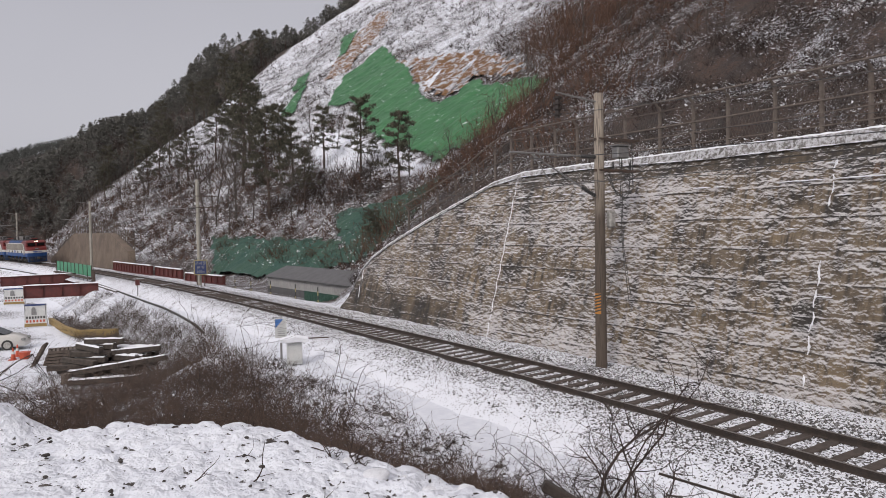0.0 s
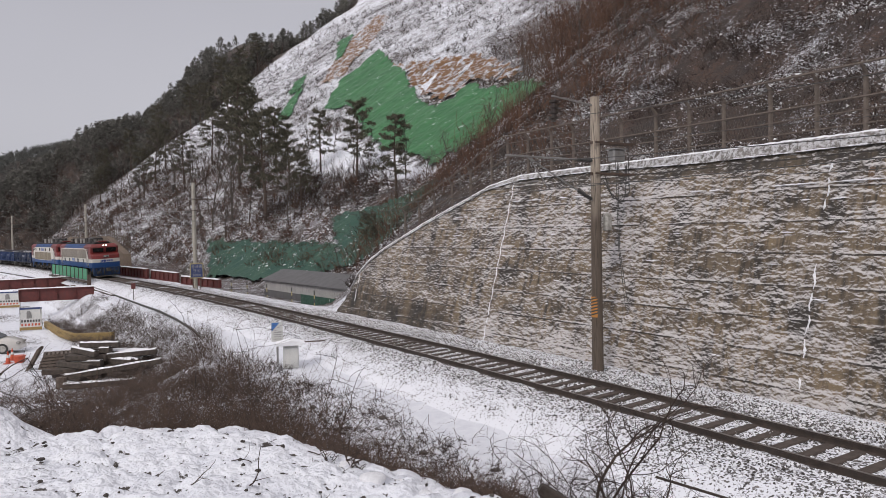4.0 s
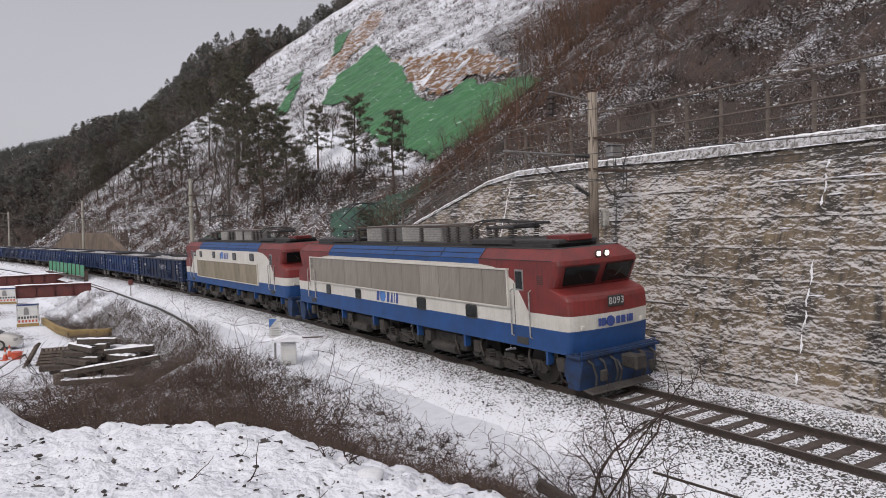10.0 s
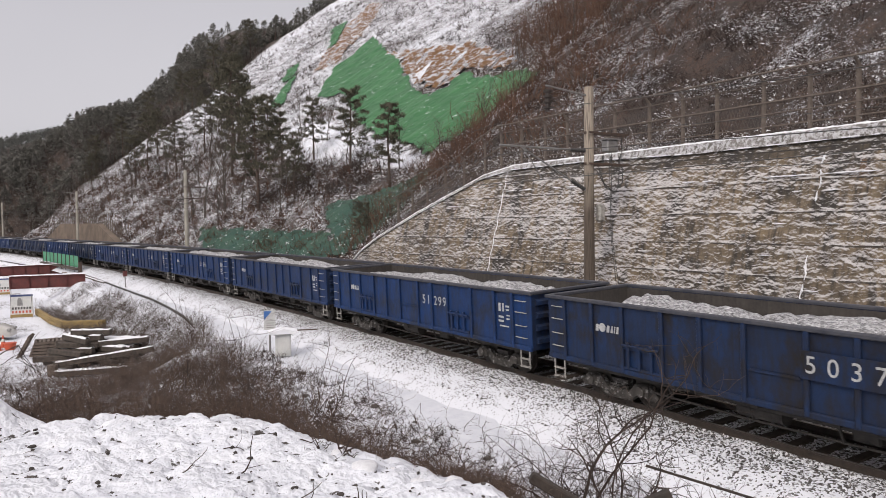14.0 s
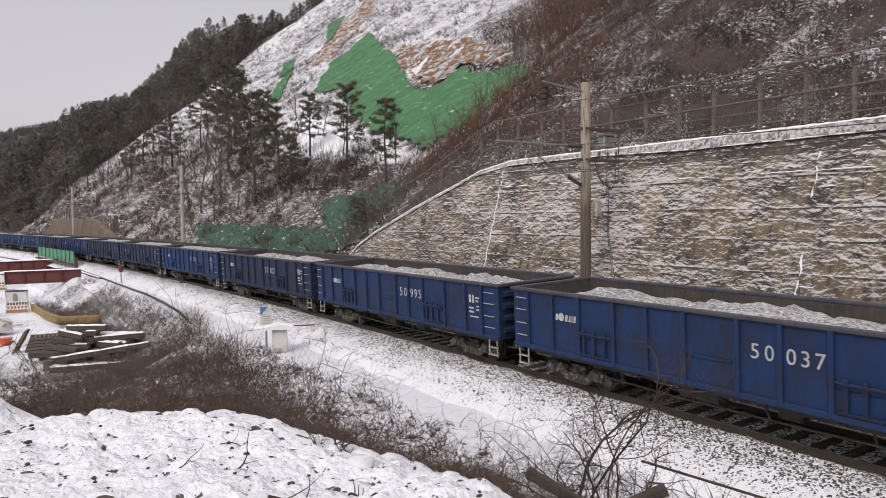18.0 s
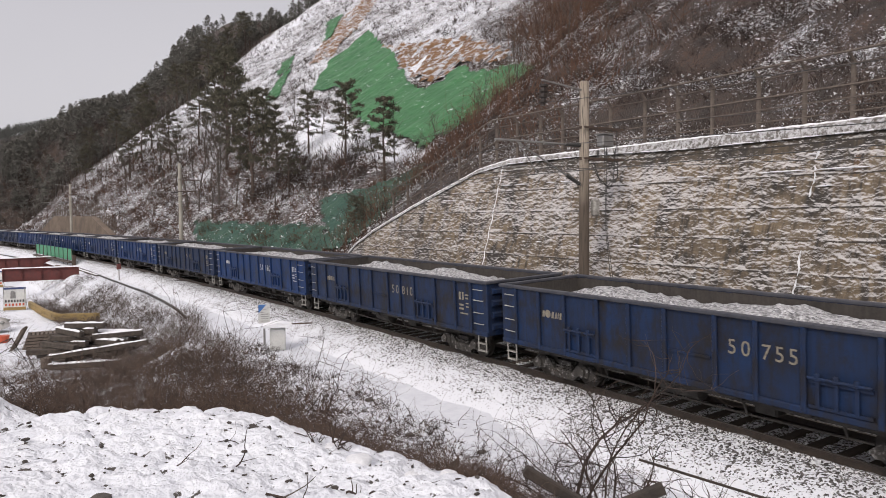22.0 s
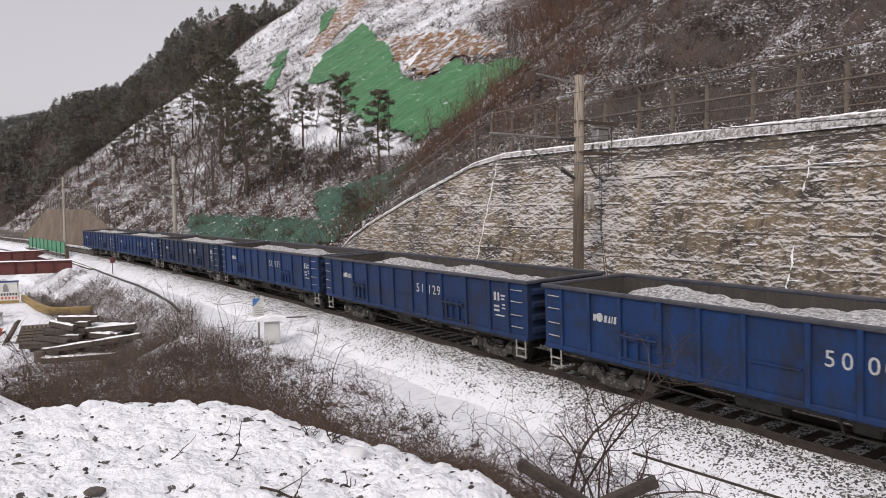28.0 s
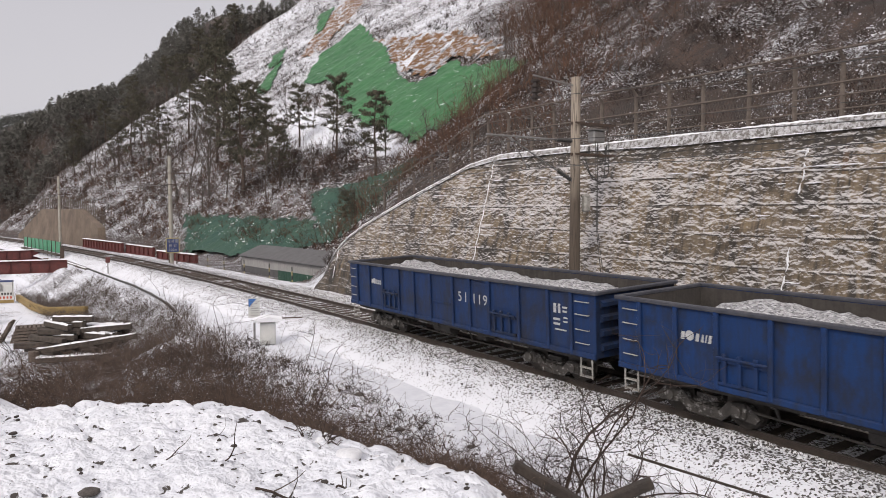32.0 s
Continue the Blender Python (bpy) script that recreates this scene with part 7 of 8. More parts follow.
def tangle(name, P, D, L, r, rs, material, seg=6, jit=0.28, sag=0.07):
    """Bent, tapering stems from points P along D: one mesh of three-sided tubes."""
    n = len(P)
    L, r = np.broadcast_to(L, (n,)), np.broadcast_to(r, (n,))
    d = D / np.linalg.norm(D, axis=1, keepdims=True)
    pts, p = [P], P
    bend = rs.normal(size=(n, 3)) * jit * 0.5
    for i in range(seg):
        d = d + bend + rs.normal(size=(n, 3)) * jit * 0.6
        d[:, 2] -= sag
        d /= np.linalg.norm(d, axis=1, keepdims=True)
        p = p + d * (L / seg)[:, None]
        pts.append(p)
    C = np.stack(pts, 1)
    T = np.gradient(C, axis=1)
    T /= np.linalg.norm(T, axis=2, keepdims=True) + 1e-9
    A = np.cross(T, np.array([0.31, 0.17, 0.93]))
    A /= np.linalg.norm(A, axis=2, keepdims=True) + 1e-9
    B = np.cross(T, A)
    rr = r[:, None] * np.linspace(1, 0.35, seg + 1)[None, :]
    ring = [C + (A * math.cos(w) + B * math.sin(w)) * rr[:, :, None] for w in (0.0, 2.094, 4.189)]
    V = np.stack(ring, 2).reshape(-1, 3)
    ids = np.arange(n * (seg + 1) * 3).reshape(n, seg + 1, 3)
    a, b = ids[:, :-1], ids[:, 1:]
    q = np.stack([a, np.roll(a, -1, 2), np.roll(b, -1, 2), b], -1).reshape(-1, 4)
    me = bpy.data.meshes.new(name)
    me.from_pydata(V.tolist(), [], q.tolist())
    me.materials.append(material)
    me.update()
    return me, C


def thicket(X, Y, h, per, spread, r, label, material, twigs=5, fine=2, jit=0.36):
    """Crooked stems that lean out of the ground, side twigs that cross one another and finer ones on those."""
    n = len(X) * per
    P = np.repeat(feet(X, Y), per, 0)
    P[:, :2] += nrs.normal(size=(n, 2)) * 0.10
    D = nrs.normal(size=P.shape) * spread
    D[:, 2] = np.abs(1.0 + 0.3 * D[:, 2])
    L = np.repeat(np.broadcast_to(h, (len(X),)), per) * (0.4 + 0.8 * nrs.random(n))
    me, C = tangle("thicket", P, D, L, r * (0.6 + 0.8 * nrs.random(n)), nrs, material, 6, jit, 0.05)
    tagged(part("thicket", me, None), label, "thicket", kind="stuff")
    src = np.repeat(np.arange(n), twigs)
    Q = C[src, nrs.randint(1, 7, len(src))]
    D2 = nrs.normal(size=Q.shape) + np.array([0, 0, 0.35])
    L2 = L[src] * (0.15 + 0.40 * nrs.random(len(src)))
    me, C2 = tangle("thicket", Q, D2, L2, r * 0.55, nrs, material, 4, 0.5, 0.02)
    tagged(part("thicket", me, None), label, "thicket", kind="stuff")
    if fine:
        src2 = np.repeat(np.arange(len(src)), fine)
        me, _ = tangle("thicket", C2[src2, nrs.randint(1, 5, len(src2))], nrs.normal(size=(len(src2), 3)), L2[src2] * (0.3 + 0.4 * nrs.random(len(src2))), r * 0.38, nrs, material, 2, 0.5, 0.0)
        tagged(part("thicket", me, None), label, "thicket", kind="stuff")


# brown thicket beyond the mound
n = 900
X = nrs.uniform(-9, -0.7, n)
dd = 0.35 + 4.2 * nrs.random(n) ** 1.2
Y = np.interp(X, EDGE_X, EDGE_Y) + dd
ok = ((X + 3.75) / 0.9) ** 2 + ((Y - 6.0) / 0.7) ** 2 > 1
X, Y, dd = X[ok], Y[ok], dd[ok]
tall = np.clip(0.20 + 0.46 * dd, 0, 1.45) * (0.65 + 0.5 * nrs.random(len(X))) * (1 + 0.4 * wavy(X, Y, 0.8, 2.0)) * (1 - 0.35 * sm(-2.2, -0.9, X))
thicket(X, Y, tall, 4, 0.55, 0.0050, "dense thicket of dead brown stems below the mound", M_BROWN, 5, 2)
n = 1300
X = nrs.uniform(-2.8, 1.1, n)
dd = 0.25 + 2.8 * nrs.random(n) ** 1.1
Y = np.interp(X, EDGE_X, EDGE_Y) + dd
thicket(X, Y, (0.17 + 0.10 * dd) * (0.4 + 0.6 * nrs.random(n)) * (1 - 0.45 * sm(0.1, 1.1, X)), 5, 0.6, 0.0038, "low dark tangle of dead twigs on the bank", M_BROWN, 5, 1, 0.24)
n = 240
X = nrs.uniform(-4.2, -0.6, n)
Y = 9.5 + 5.5 * nrs.random(n)
thicket(X, Y, 0.30 + 0.5 * nrs.random(n), 3, 0.6, 0.0060, "dark dead weeds on the snowy bank", M_TWIG, 6, 1, 0.24)
# brush in the hollow between the mound, the bank and the yard
n = 700
X, Y = nrs.uniform(-12.5, -4.2, n), nrs.uniform(10.5, 27, n)
_, bl = near_line(X, Y)
ok = (bl < -6.3) & (wavy(X, Y, 2.0, 2.0) > -0.75)
X, Y = X[ok], Y[ok]
thicket(X, Y, 0.55 + 0.95 * nrs.random(len(X)), 4, 0.6, 0.0085, "bare brown brush between the mound and the yard", M_BROWN, 6, 1)
# small weeds poking through the snow of the bank
bs_, bl_ = field(4200, -3, 18, -8.6, -3.9, nrs, lambda s, l: nrs.random(len(s)) < sm(-3.7, -5.6, l) * (0.45 + 0.7 * wavy(s, l, 1.4, 4.0)))
bx, by, bt = line(bs_)
thicket(bx + np.sin(bt) * bl_, by - np.cos(bt) * bl_, 0.12 + 0.42 * nrs.random(len(bs_)) ** 2, 4, 0.8, 0.010, "dark dead weeds poking through the snow of the bank", M_TWIG, 4, 0)
s, l = field(900, 8, 30, -14, -5.4, nrs, lambda s, l: (wavy(s, l, 2.2, 1.0) > -0.1) & (l < -6.2 + 0.05 * (s - 8)))
tri = scrub(on_ground(s, l), 0.25 + 0.7 * nrs.random(len(s)), 7, 0.7, 0.012, nrs)
tagged(part("thicket", tri_mesh("thicket", *tri, M_BROWN), None), "brown weeds and saplings on the snowy bank", "thicket", kind="stuff")
n = 700
X, Y = nrs.uniform(-13.5, -3.8, n), nrs.uniform(19, 35, n)
ns_, nl_ = near_line(X, Y)
ok = (nl_ < -5.0) & (wavy(X, Y, 1.6, 2.0) > -0.35)
X, Y = X[ok], Y[ok]
tri = scrub(feet(X, Y), 0.5 + 1.1 * nrs.random(len(X)) ** 2, 8, 0.6, 0.012, nrs)
tagged(part("thicket", tri_mesh("thicket", *tri, M_GREYTWIG), None), "grey-brown saplings on the shoulder of the bank", "thicket", kind="stuff")
s, l = field(1500, 22, 58, -9.0, -4.6, nrs, lambda s, l: (wavy(s, l, 3.0, 1.0) > 0.0) | ((s > 27) & (s < 44) & (l < -5.2)))
tri = scrub(on_ground(s, l), 0.6 + 0.8 * nrs.random(len(s)), 8, 0.85, 0.014, nrs)
tagged(part("thicket", tri_mesh("thicket", *tri, M_GREYTWIG), None), "grey-brown bushes on the side of the embankment", "thicket", kind="stuff")
s, l = field(420, 2, 24, -9.5, -4.8, nrs)
tri = scrub(on_ground(s, l), 0.10 + 0.22 * nrs.random(len(s)), 6, 0.5, 0.008, nrs)
tagged(part("grass_tuft", tri_mesh("grass_tuft", *tri, M_DRY), None), "dry grass tufts in the snow beside the track", "grass", kind="stuff")
s, l = field(260, -2, 22, -11.5, -6.6, nrs)
tri = scrub(on_ground(s, l), 0.25 + 0.45 * nrs.random(len(s)), 6, 0.6, 0.010, nrs)
tagged(part("weed_patch", tri_mesh("weed_patch", *tri, M_TWIG), None), "dark dead weeds on the bank beside the track", "weeds", kind="stuff")


def shrub(name, x, y, h, seed, n, spread, rad, label, many=9, lean=(0, 0)):
    """A leafless shrub: separate arching stems and a spray of bent, crossing twigs."""
    r = np.random.RandomState(seed)
    z = float(ground_z(x, y)[0])
    w = base(name, Matrix.Translation((x, y, z - 0.05)), label, "shrub", "leafless shrubs")
    P = r.normal(size=(n, 3)) * 0.05 * h
    P[:, 2] = 0
    D = r.normal(size=(n, 3)) * spread + np.array([lean[0], lean[1], 0])
    D[:, 2] = 1.0
    L = h * (0.6 + 0.55 * r.random_sample(n))
    R = rad * (0.55 + 0.7 * r.random_sample(n))
    tips = []
    for k in range(n):
        me, C = tangle("stem", P[k:k + 1], D[k:k + 1], L[k:k + 1], R[k:k + 1], r, M_TWIG, 10, 0.22, 0.012)
        part("stem", me, None, w)
        tips.append(C[0])
    C = np.stack(tips)
    src = np.repeat(np.arange(n), many)
    Q = C[src, r.randint(3, 11, n * many)]
    D2 = r.normal(size=Q.shape)
    D2[:, 2] += 0.25
    l2 = L[src] * (0.13 + 0.30 * r.random_sample(len(Q)))
    me, C2 = tangle("twig", Q, D2, l2, R[src] * 0.38, r, M_TWIG, 7, 0.25, 0.03)
    tagged(part("twig", me, None, w), "", kind="stuff")
    src2 = np.repeat(np.arange(len(Q)), 2)
    me, C3 = tangle("twig", C2[src2, r.randint(2, 7, len(src2))], r.normal(size=(len(src2), 3)), l2[src2] * 0.5, R[src][src2] * 0.22, r, M_TWIG, 5, 0.3, 0.02)
    tagged(part("twig", me, None, w), "", kind="stuff")


shrub("bare_shrub", 1.50, 6.6, 1.62, 1, 4, 0.26, 0.019, "tangled leafless shrub in front of the track", 15, (0.05, 0))
shrub("bare_shrub", 1.62, 6.9, 1.75, 12, 5, 0.42, 0.011, "tangled leafless shrub in front of the track", 13, (0.1, 0))
shrub("bare_shrub", 1.25, 6.9, 1.35, 13, 5, 0.45, 0.009, "tangled leafless shrub in front of the track", 12, (-0.25, 0))
shrub("bare_shrub", 1.75, 6.65, 1.35, 6, 4, 0.4, 0.014, "tangled leafless shrub in front of the track", 12, (0.6, 0))
shrub("bare_shrub", 1.15, 7.0, 1.05, 2, 7, 0.55, 0.007, "tangled leafless shrub in front of the track", 8)
shrub("bare_shrub", 2.1, 6.7, 1.0, 3, 7, 0.6, 0.007, "tangled leafless shrub in front of the track", 9)
shrub("bare_shrub", 0.75, 6.6, 0.8, 4, 8, 0.6, 0.004, "low leafless shrub on the bank", 8)
shrub("bare_shrub", 2.9, 7.0, 0.8, 5, 6, 0.7, 0.005, "low leafless shrub on the bank", 7)
shrub("bare_shrub", 1.35, 6.3, 0.95, 8, 9, 0.6, 0.004, "tangled leafless shrub in front of the track", 12)
shrub("bare_shrub", 1.9, 6.3, 0.9, 9, 9, 0.7, 0.004, "tangled leafless shrub in front of the track", 12)
shrub("bare_shrub", 0.45, 5.9, 0.55, 10, 10, 0.7, 0.003, "low leafless shrub on the bank", 9)
shrub("bare_shrub", 3.5, 7.6, 0.7, 7, 5, 0.8, 0.005, "low leafless shrub on the bank", 6)
for k, (x, y, h) in enumerate(((-3.2, 11.2, 4.0), (-3.8, 11.6, 3.7), (-2.7, 11.0, 3.5), (-2.2, 10.6, 2.6), (-4.6, 12.0, 3.2), (-1.75, 10.2, 2.0), (-5.6, 11.5, 2.6), (-6.4, 10.0, 2.3), (-7.5, 9.4, 2.5), (-8.2, 11.0, 2.6), (-5.3, 8.0, 2.0), (-5.0, 8.3, 1.7), (-9.5, 14.5, 3.0), (-10.5, 15.5, 2.6), (-7.0, 14.0, 2.4))):
    shrub("bare_shrub", x, y, h * 0.85, 20 + k, 7, 0.24, 0.017, "tall leafless sapling clump below the mound", 16)

M_BEAM = paint("rotten_timber", (0.055, 0.041, 0.033), (0.026, 0.021, 0.018), 0.95, 6.0, 0.0, 35.0)


def beam(name, a, b, w, h, label, material=None, snow=True, group=""):
    a, b = Vector(a), Vector(b)
    L = (b - a).length
    m = Matrix.Translation((a + b) / 2) @ (b - a).to_track_quat("X", "Z").to_matrix().to_4x4()
    g = Geo()
    g.box((0, 0, 0), (L, w, h), None, min(w, h) * 0.12)
    t = base(name, m, label, "timber", group)
    part("timber", g, material or M_BEAM, t)
    if snow:
        g = Geo()
        n = 8
        rr = [[(L * (k / n - 0.5) * 0.97, sy * w * 0.46, h / 2 + (0.004 if abs(sy) == 1 else 0.055 + 0.025 * math.sin(k * 2.1 + w * 9))) for sy in (-1, -0.5, 0.5, 1)] for k in range(n + 1)]
        vs, fs = sheet(rr)
        g.mesh_faces(vs, [f[::-1] for f in fs])
        part("snow_cap", g, M_SNOW, t)
    return t


beam("timber_beam", (0.81, 5.92, 2.22), (1.46, 5.85, 1.84), 0.10, 0.085, "dark rotten timber beam propped on the bank", None, False, "beams on the bank")
beam("timber_beam", (1.33, 5.76, 1.86), (1.92, 5.66, 2.15), 0.10, 0.085, "dark rotten timber beam propped on the bank", None, False, "beams on the bank")
beam("timber_pole", (2.6, 8.6, 1.35), (4.3, 8.0, 0.95), 0.028, 0.028, "thin straight stick lying on the snowy bank", None, False)


def stick(x, y, turn, L, r, seed, label, rise=0.0, forks=2):
    """A crooked fallen twig with forks, lying on the snow."""
    q = np.random.RandomState(seed)
    z = float(ground_z(x, y)[0]) + 0.012
    d = np.array([[math.cos(radians(turn)), math.sin(radians(turn)), 0.06 + rise]])
    ob = base("fallen_stick", Matrix.Translation((x, y, z)), label, "stick", "sticks on the snow")
    me, C = tangle("stem", np.zeros((1, 3)), d, np.array([L]), r, q, M_TWIG, 12, 0.30, 0.02 + rise * 0.12)
    part("stem", me, None, ob)
    for k in range(forks):
        me, _ = tangle("fork", C[0, 2 + k * 2:3 + k * 2], d + q.normal(size=(1, 3)) * np.array([0.7, 0.7, 0.25]) + np.array([[0, 0, 0.15]]), np.array([L * 0.4]), r * 0.6, q, M_BARK2, 5, 0.2, 0.02)
        part("fork", me, None, ob)


stick(-0.95, 4.05, 20, 0.62, 0.010, 1, "gnarled fallen branch lying on the snow", 0.05, 3)
stick(-0.5, 4.18, 75, 0.26, 0.009, 2, "gnarled broken branch standing in the snow", 0.9, 3)
stick(-0.35, 4.2, -10, 0.4, 0.006, 3, "gnarled fallen branch lying on the snow", 0.05, 2)
stick(-1.52, 5.05, 10, 0.5, 0.0045, 4, "thin arched twig standing in the snow", 0.9, 1)
stick(-1.22, 4.42, 5, 0.28, 0.006, 5, "thin fallen twig lying on the snow", 0.0, 1)
stick(-1.6, 4.45, 15, 0.22, 0.005, 6, "thin fallen twig lying on the snow", 0.15, 2)
stick(-3.0, 5.0, 15, 0.3, 0.004, 7, "thin fallen twig lying on the snow", 0.0, 1)
stick(-1.9, 3.85, 40, 0.2, 0.004, 8, "thin fallen twig lying on the snow", 0.1, 1)
stick(-0.15, 4.3, 35, 0.35, 0.005, 9, "thin fallen twig lying on the snow", 0.2, 2)
stick(-1.0, 5.2, -20, 0.5, 0.005, 10, "thin fallen twig lying on the snow", 0.05, 2)
stick(-0.7, 4.9, 60, 0.2, 0.003, 11, "thin fallen twig lying on the snow", 0.3, 1)


for k, (x, y, h) in enumerate(((-0.76, 5.05, 0.30), (-0.66, 5.0, 0.24))):
    shrub("gnarled_branch", x, y, h, 70 + k, 6, 0.55, 0.0085, "gnarled broken branch standing in the snow", 5)


def capped_boulder(x, y, r, seed):
    """A stone with a thick cap of snow at the edge of the mound."""
    z = float(ground_z(x, y)[0])
    w = base("snowy_boulder", Matrix.Translation((x, y, z - r * 0.15)), "boulder with a thick rounded cap of snow", "stone", "snow-capped boulders")
    ob = part("stone", STONES[seed % 5], None, w)
    ob.matrix_basis = Matrix.Translation((0, -0.25 * r, -0.1 * r)) @ Matrix.Rotation(seed, 4, "Z") @ Matrix.Diagonal((r, r, r, 1))
    bm = bmesh.new()
    bmesh.ops.create_icosphere(bm, subdivisions=3, radius=1.0)
    for v in bm.verts:
        q = v.co.copy()
        k = 1 + 0.18 * noise.noise(q * 1.3 + Vector((seed, 1, 0)))
        v.co = Vector((q.x * 1.12 * k, q.y * 1.05 * k, 0.12 + (0.66 if q.z > 0 else 0.45) * q.z * k))
    me = bpy.data.meshes.new("snow_cap")
    bm.to_mesh(me)
    bm.free()
    me.materials.append(M_SNOW)
    me.polygons.foreach_set("use_smooth", [True] * len(me.polygons))
    ob = part("snow_cap", me, None, w)
    ob.matrix_basis = Matrix.Rotation(seed, 4, "Z") @ Matrix.Diagonal((r, r, r, 1))


for k, (x, y, r) in enumerate(((-0.48, 4.75, 0.085), (-0.12, 4.62, 0.07), (-0.70, 5.02, 0.045), (0.12, 4.5, 0.055), (-0.30, 4.85, 0.04))):
    capped_boulder(x, y, r, k)


# ---- yard, underpass and building site ----
M_GIRDER = paint("red_oxide_girder", (0.150, 0.034, 0.030), (0.100, 0.027, 0.025), 0.65, 2.0, 0.1, 25.0, 0.4, (0.07, 0.04, 0.035))
M_PANEL = paint("green_mesh_panel", (0.035, 0.20, 0.095), (0.05, 0.24, 0.13), 0.6, 1.2, 0.0, 20.0, 0.3, (0.10, 0.25, 0.18))
M_BOARD = paint("white_sign_board", (0.66, 0.66, 0.64), (0.56, 0.57, 0.56), 0.6, 3.0)
M_SIGNBLUE = paint("navy_sign_face", (0.025, 0.045, 0.16), (0.03, 0.05, 0.14), 0.5, 3.0)
M_SIGNFRAME = paint("yellow_sign_border", (0.42, 0.36, 0.16), (0.36, 0.30, 0.14), 0.6, 4.0)
M_YELBEAM = paint("ochre_steel_beam", (0.30, 0.20, 0.06), (0.24, 0.165, 0.055), 0.7, 3.0)
M_CARW = paint("white_car_paint", (0.62, 0.60, 0.56), (0.56, 0.54, 0.50), 0.25, 1.0, 0.0, 30.0, 0.0, (0.3, 0.3, 0.3), 0.02)
M_TYRE = paint("black_tyre", (0.02, 0.02, 0.02), (0.035, 0.035, 0.035), 0.85)
M_ORANGE = paint("orange_plastic", (0.55, 0.085, 0.03), (0.46, 0.07, 0.03), 0.5, 4.0)
M_PALLET = paint("grey_pallet_wood", (0.16, 0.125, 0.10), (0.10, 0.08, 0.068), 0.95, 6.0, 0.0, 40.0)
M_SHED = paint("grey_shed_sheet", (0.44, 0.43, 0.42), (0.36, 0.355, 0.35), 0.6, 1.0, 0.1, 20.0, 0.3)
M_SHEDDARK = paint("dark_shade_cloth", (0.085, 0.085, 0.09), (0.11, 0.11, 0.115), 0.9, 1.5)
M_CONCRETE = paint("streaked_concrete", (0.22, 0.17, 0.13), (0.13, 0.10, 0.078), 0.9, 0.4, 0.0, 10.0, 0.9, (0.075, 0.055, 0.043))


def girder(a, b, h, label):
    """A riveted plate girder lying level from a to b, snow on its top flange."""
    a, b = Vector(a), Vector(b)
    L = (b - a).length
    m = Matrix.Translation((a + b) / 2) @ (b - a).to_track_quat("X", "Z").to_matrix().to_4x4()
    w = base("plate_girder", m, label, "girder", "red girders at the underpass")
    g = Geo()
    g.box((0, 0, 0), (L, 0.03, h))
    part("web", g, M_GIRDER, w)
    for z in (-h / 2, h / 2):
        g = Geo()
        g.box((0, 0, z), (L, 0.40, 0.04))
        part("flange", g, M_GIRDER, w)
    n = max(3, int(L / 1.3))
    st = Geo()
    st.box((0, 0, 0), (0.03, 0.30, h - 0.05))
    sm_ = st.data("stiffener", M_GIRDER)
    for k in range(n + 1):
        part("stiffener", sm_, None, w, m=pose(-L / 2 + 0.05 + (L - 0.1) * k / n, 0, 0))
    g = Geo()
    rr = [[(L * (k / 10 - 0.5), sy * 0.2, h / 2 + (0.022 if abs(sy) > 0.9 else 0.10 + 0.02 * math.sin(k * 1.7))) for sy in (-1, -0.6, 0.6, 1)] for k in range(11)]
    vs, fs = sheet(rr)
    g.mesh_faces(vs, [f[::-1] for f in fs])
    part("snow_cap", g, M_SNOW, w)


girder((-32.48, 66.49, -0.62), (-37.9, 63.7, -0.60), 1.1, "long red plate girder capped with snow beside the track")
girder((-45.2, 87.0, -0.75), (-52.2, 83.2, -0.85), 1.1, "long red plate girder capped with snow, further along the yard")
girder(at(97.0, 4.4, 0.15), at(79.0, 4.4, 0.15), 1.1, "red plate girder standing beyond the track")
girder(at(79.0, 4.9, 0.05), at(70.0, 5.2, 0.0), 1.0, "red plate girder standing beyond the track")
girder(at(66.5, 4.6, -0.05), at(57.0, 5.3, -0.05), 0.75, "low red plate girder capped with snow beyond the track")
# deck that carries the track over the way below
deck = base("track_bridge", Matrix(), "short girder bridge carrying the track over the way below", "bridge")
for lat in (-2.2, -0.75, 0.75, 2.2):
    g = Geo()
    a, b = at(80, lat, -1.15), at(97, lat, -1.15)
    g.box((0, 0, 0), ((b - a).length, 0.3, 0.7), Matrix.Translation((a + b) / 2) @ (b - a).to_track_quat("X", "Z").to_matrix().to_4x4())
    part("beam", g, M_RUST, deck)
for s in (80.4, 96.6):
    g = Geo()
    g.box((0, 0, 0), (0.8, 7.0, 3.4), frame_at(s, 0, -2.5))
    part("abutment", g, M_CONCRETE, deck)
# green screen on the bridge's edge
scr = base("safety_screen", Matrix(), "green mesh safety screen on the edge of the bridge", "screen")
for k in range(9):
    s0, s1 = 75.4 + 2.35 * k, 75.4 + 2.35 * (k + 1)
    g = Geo()
    a, b = at(s0, -2.75, 0.55), at(s1, -2.75, 0.55)
    g.box((0, 0, 0), ((b - a).length - 0.02, 0.03, 1.2), Matrix.Translation((a + b) / 2) @ (b - a).to_track_quat("X", "Z").to_matrix().to_4x4())
    part("panel", g, M_PANEL, scr)
for k in range(10):
    g = Geo()
    g.tube([at(75.4 + 2.35 * k, -2.8, -0.6), at(75.4 + 2.35 * k, -2.8, 1.2)], 0.04, 6)
    part("post", g, M_RUST, scr)
g = Geo()
a, b = at(75.2, -2.9, -0.25), at(96.8, -2.9, -0.25)
g.box((0, 0, 0), ((b - a).length, 0.5, 0.16), Matrix.Translation((a + b) / 2) @ (b - a).to_track_quat("X", "Z").to_matrix().to_4x4())
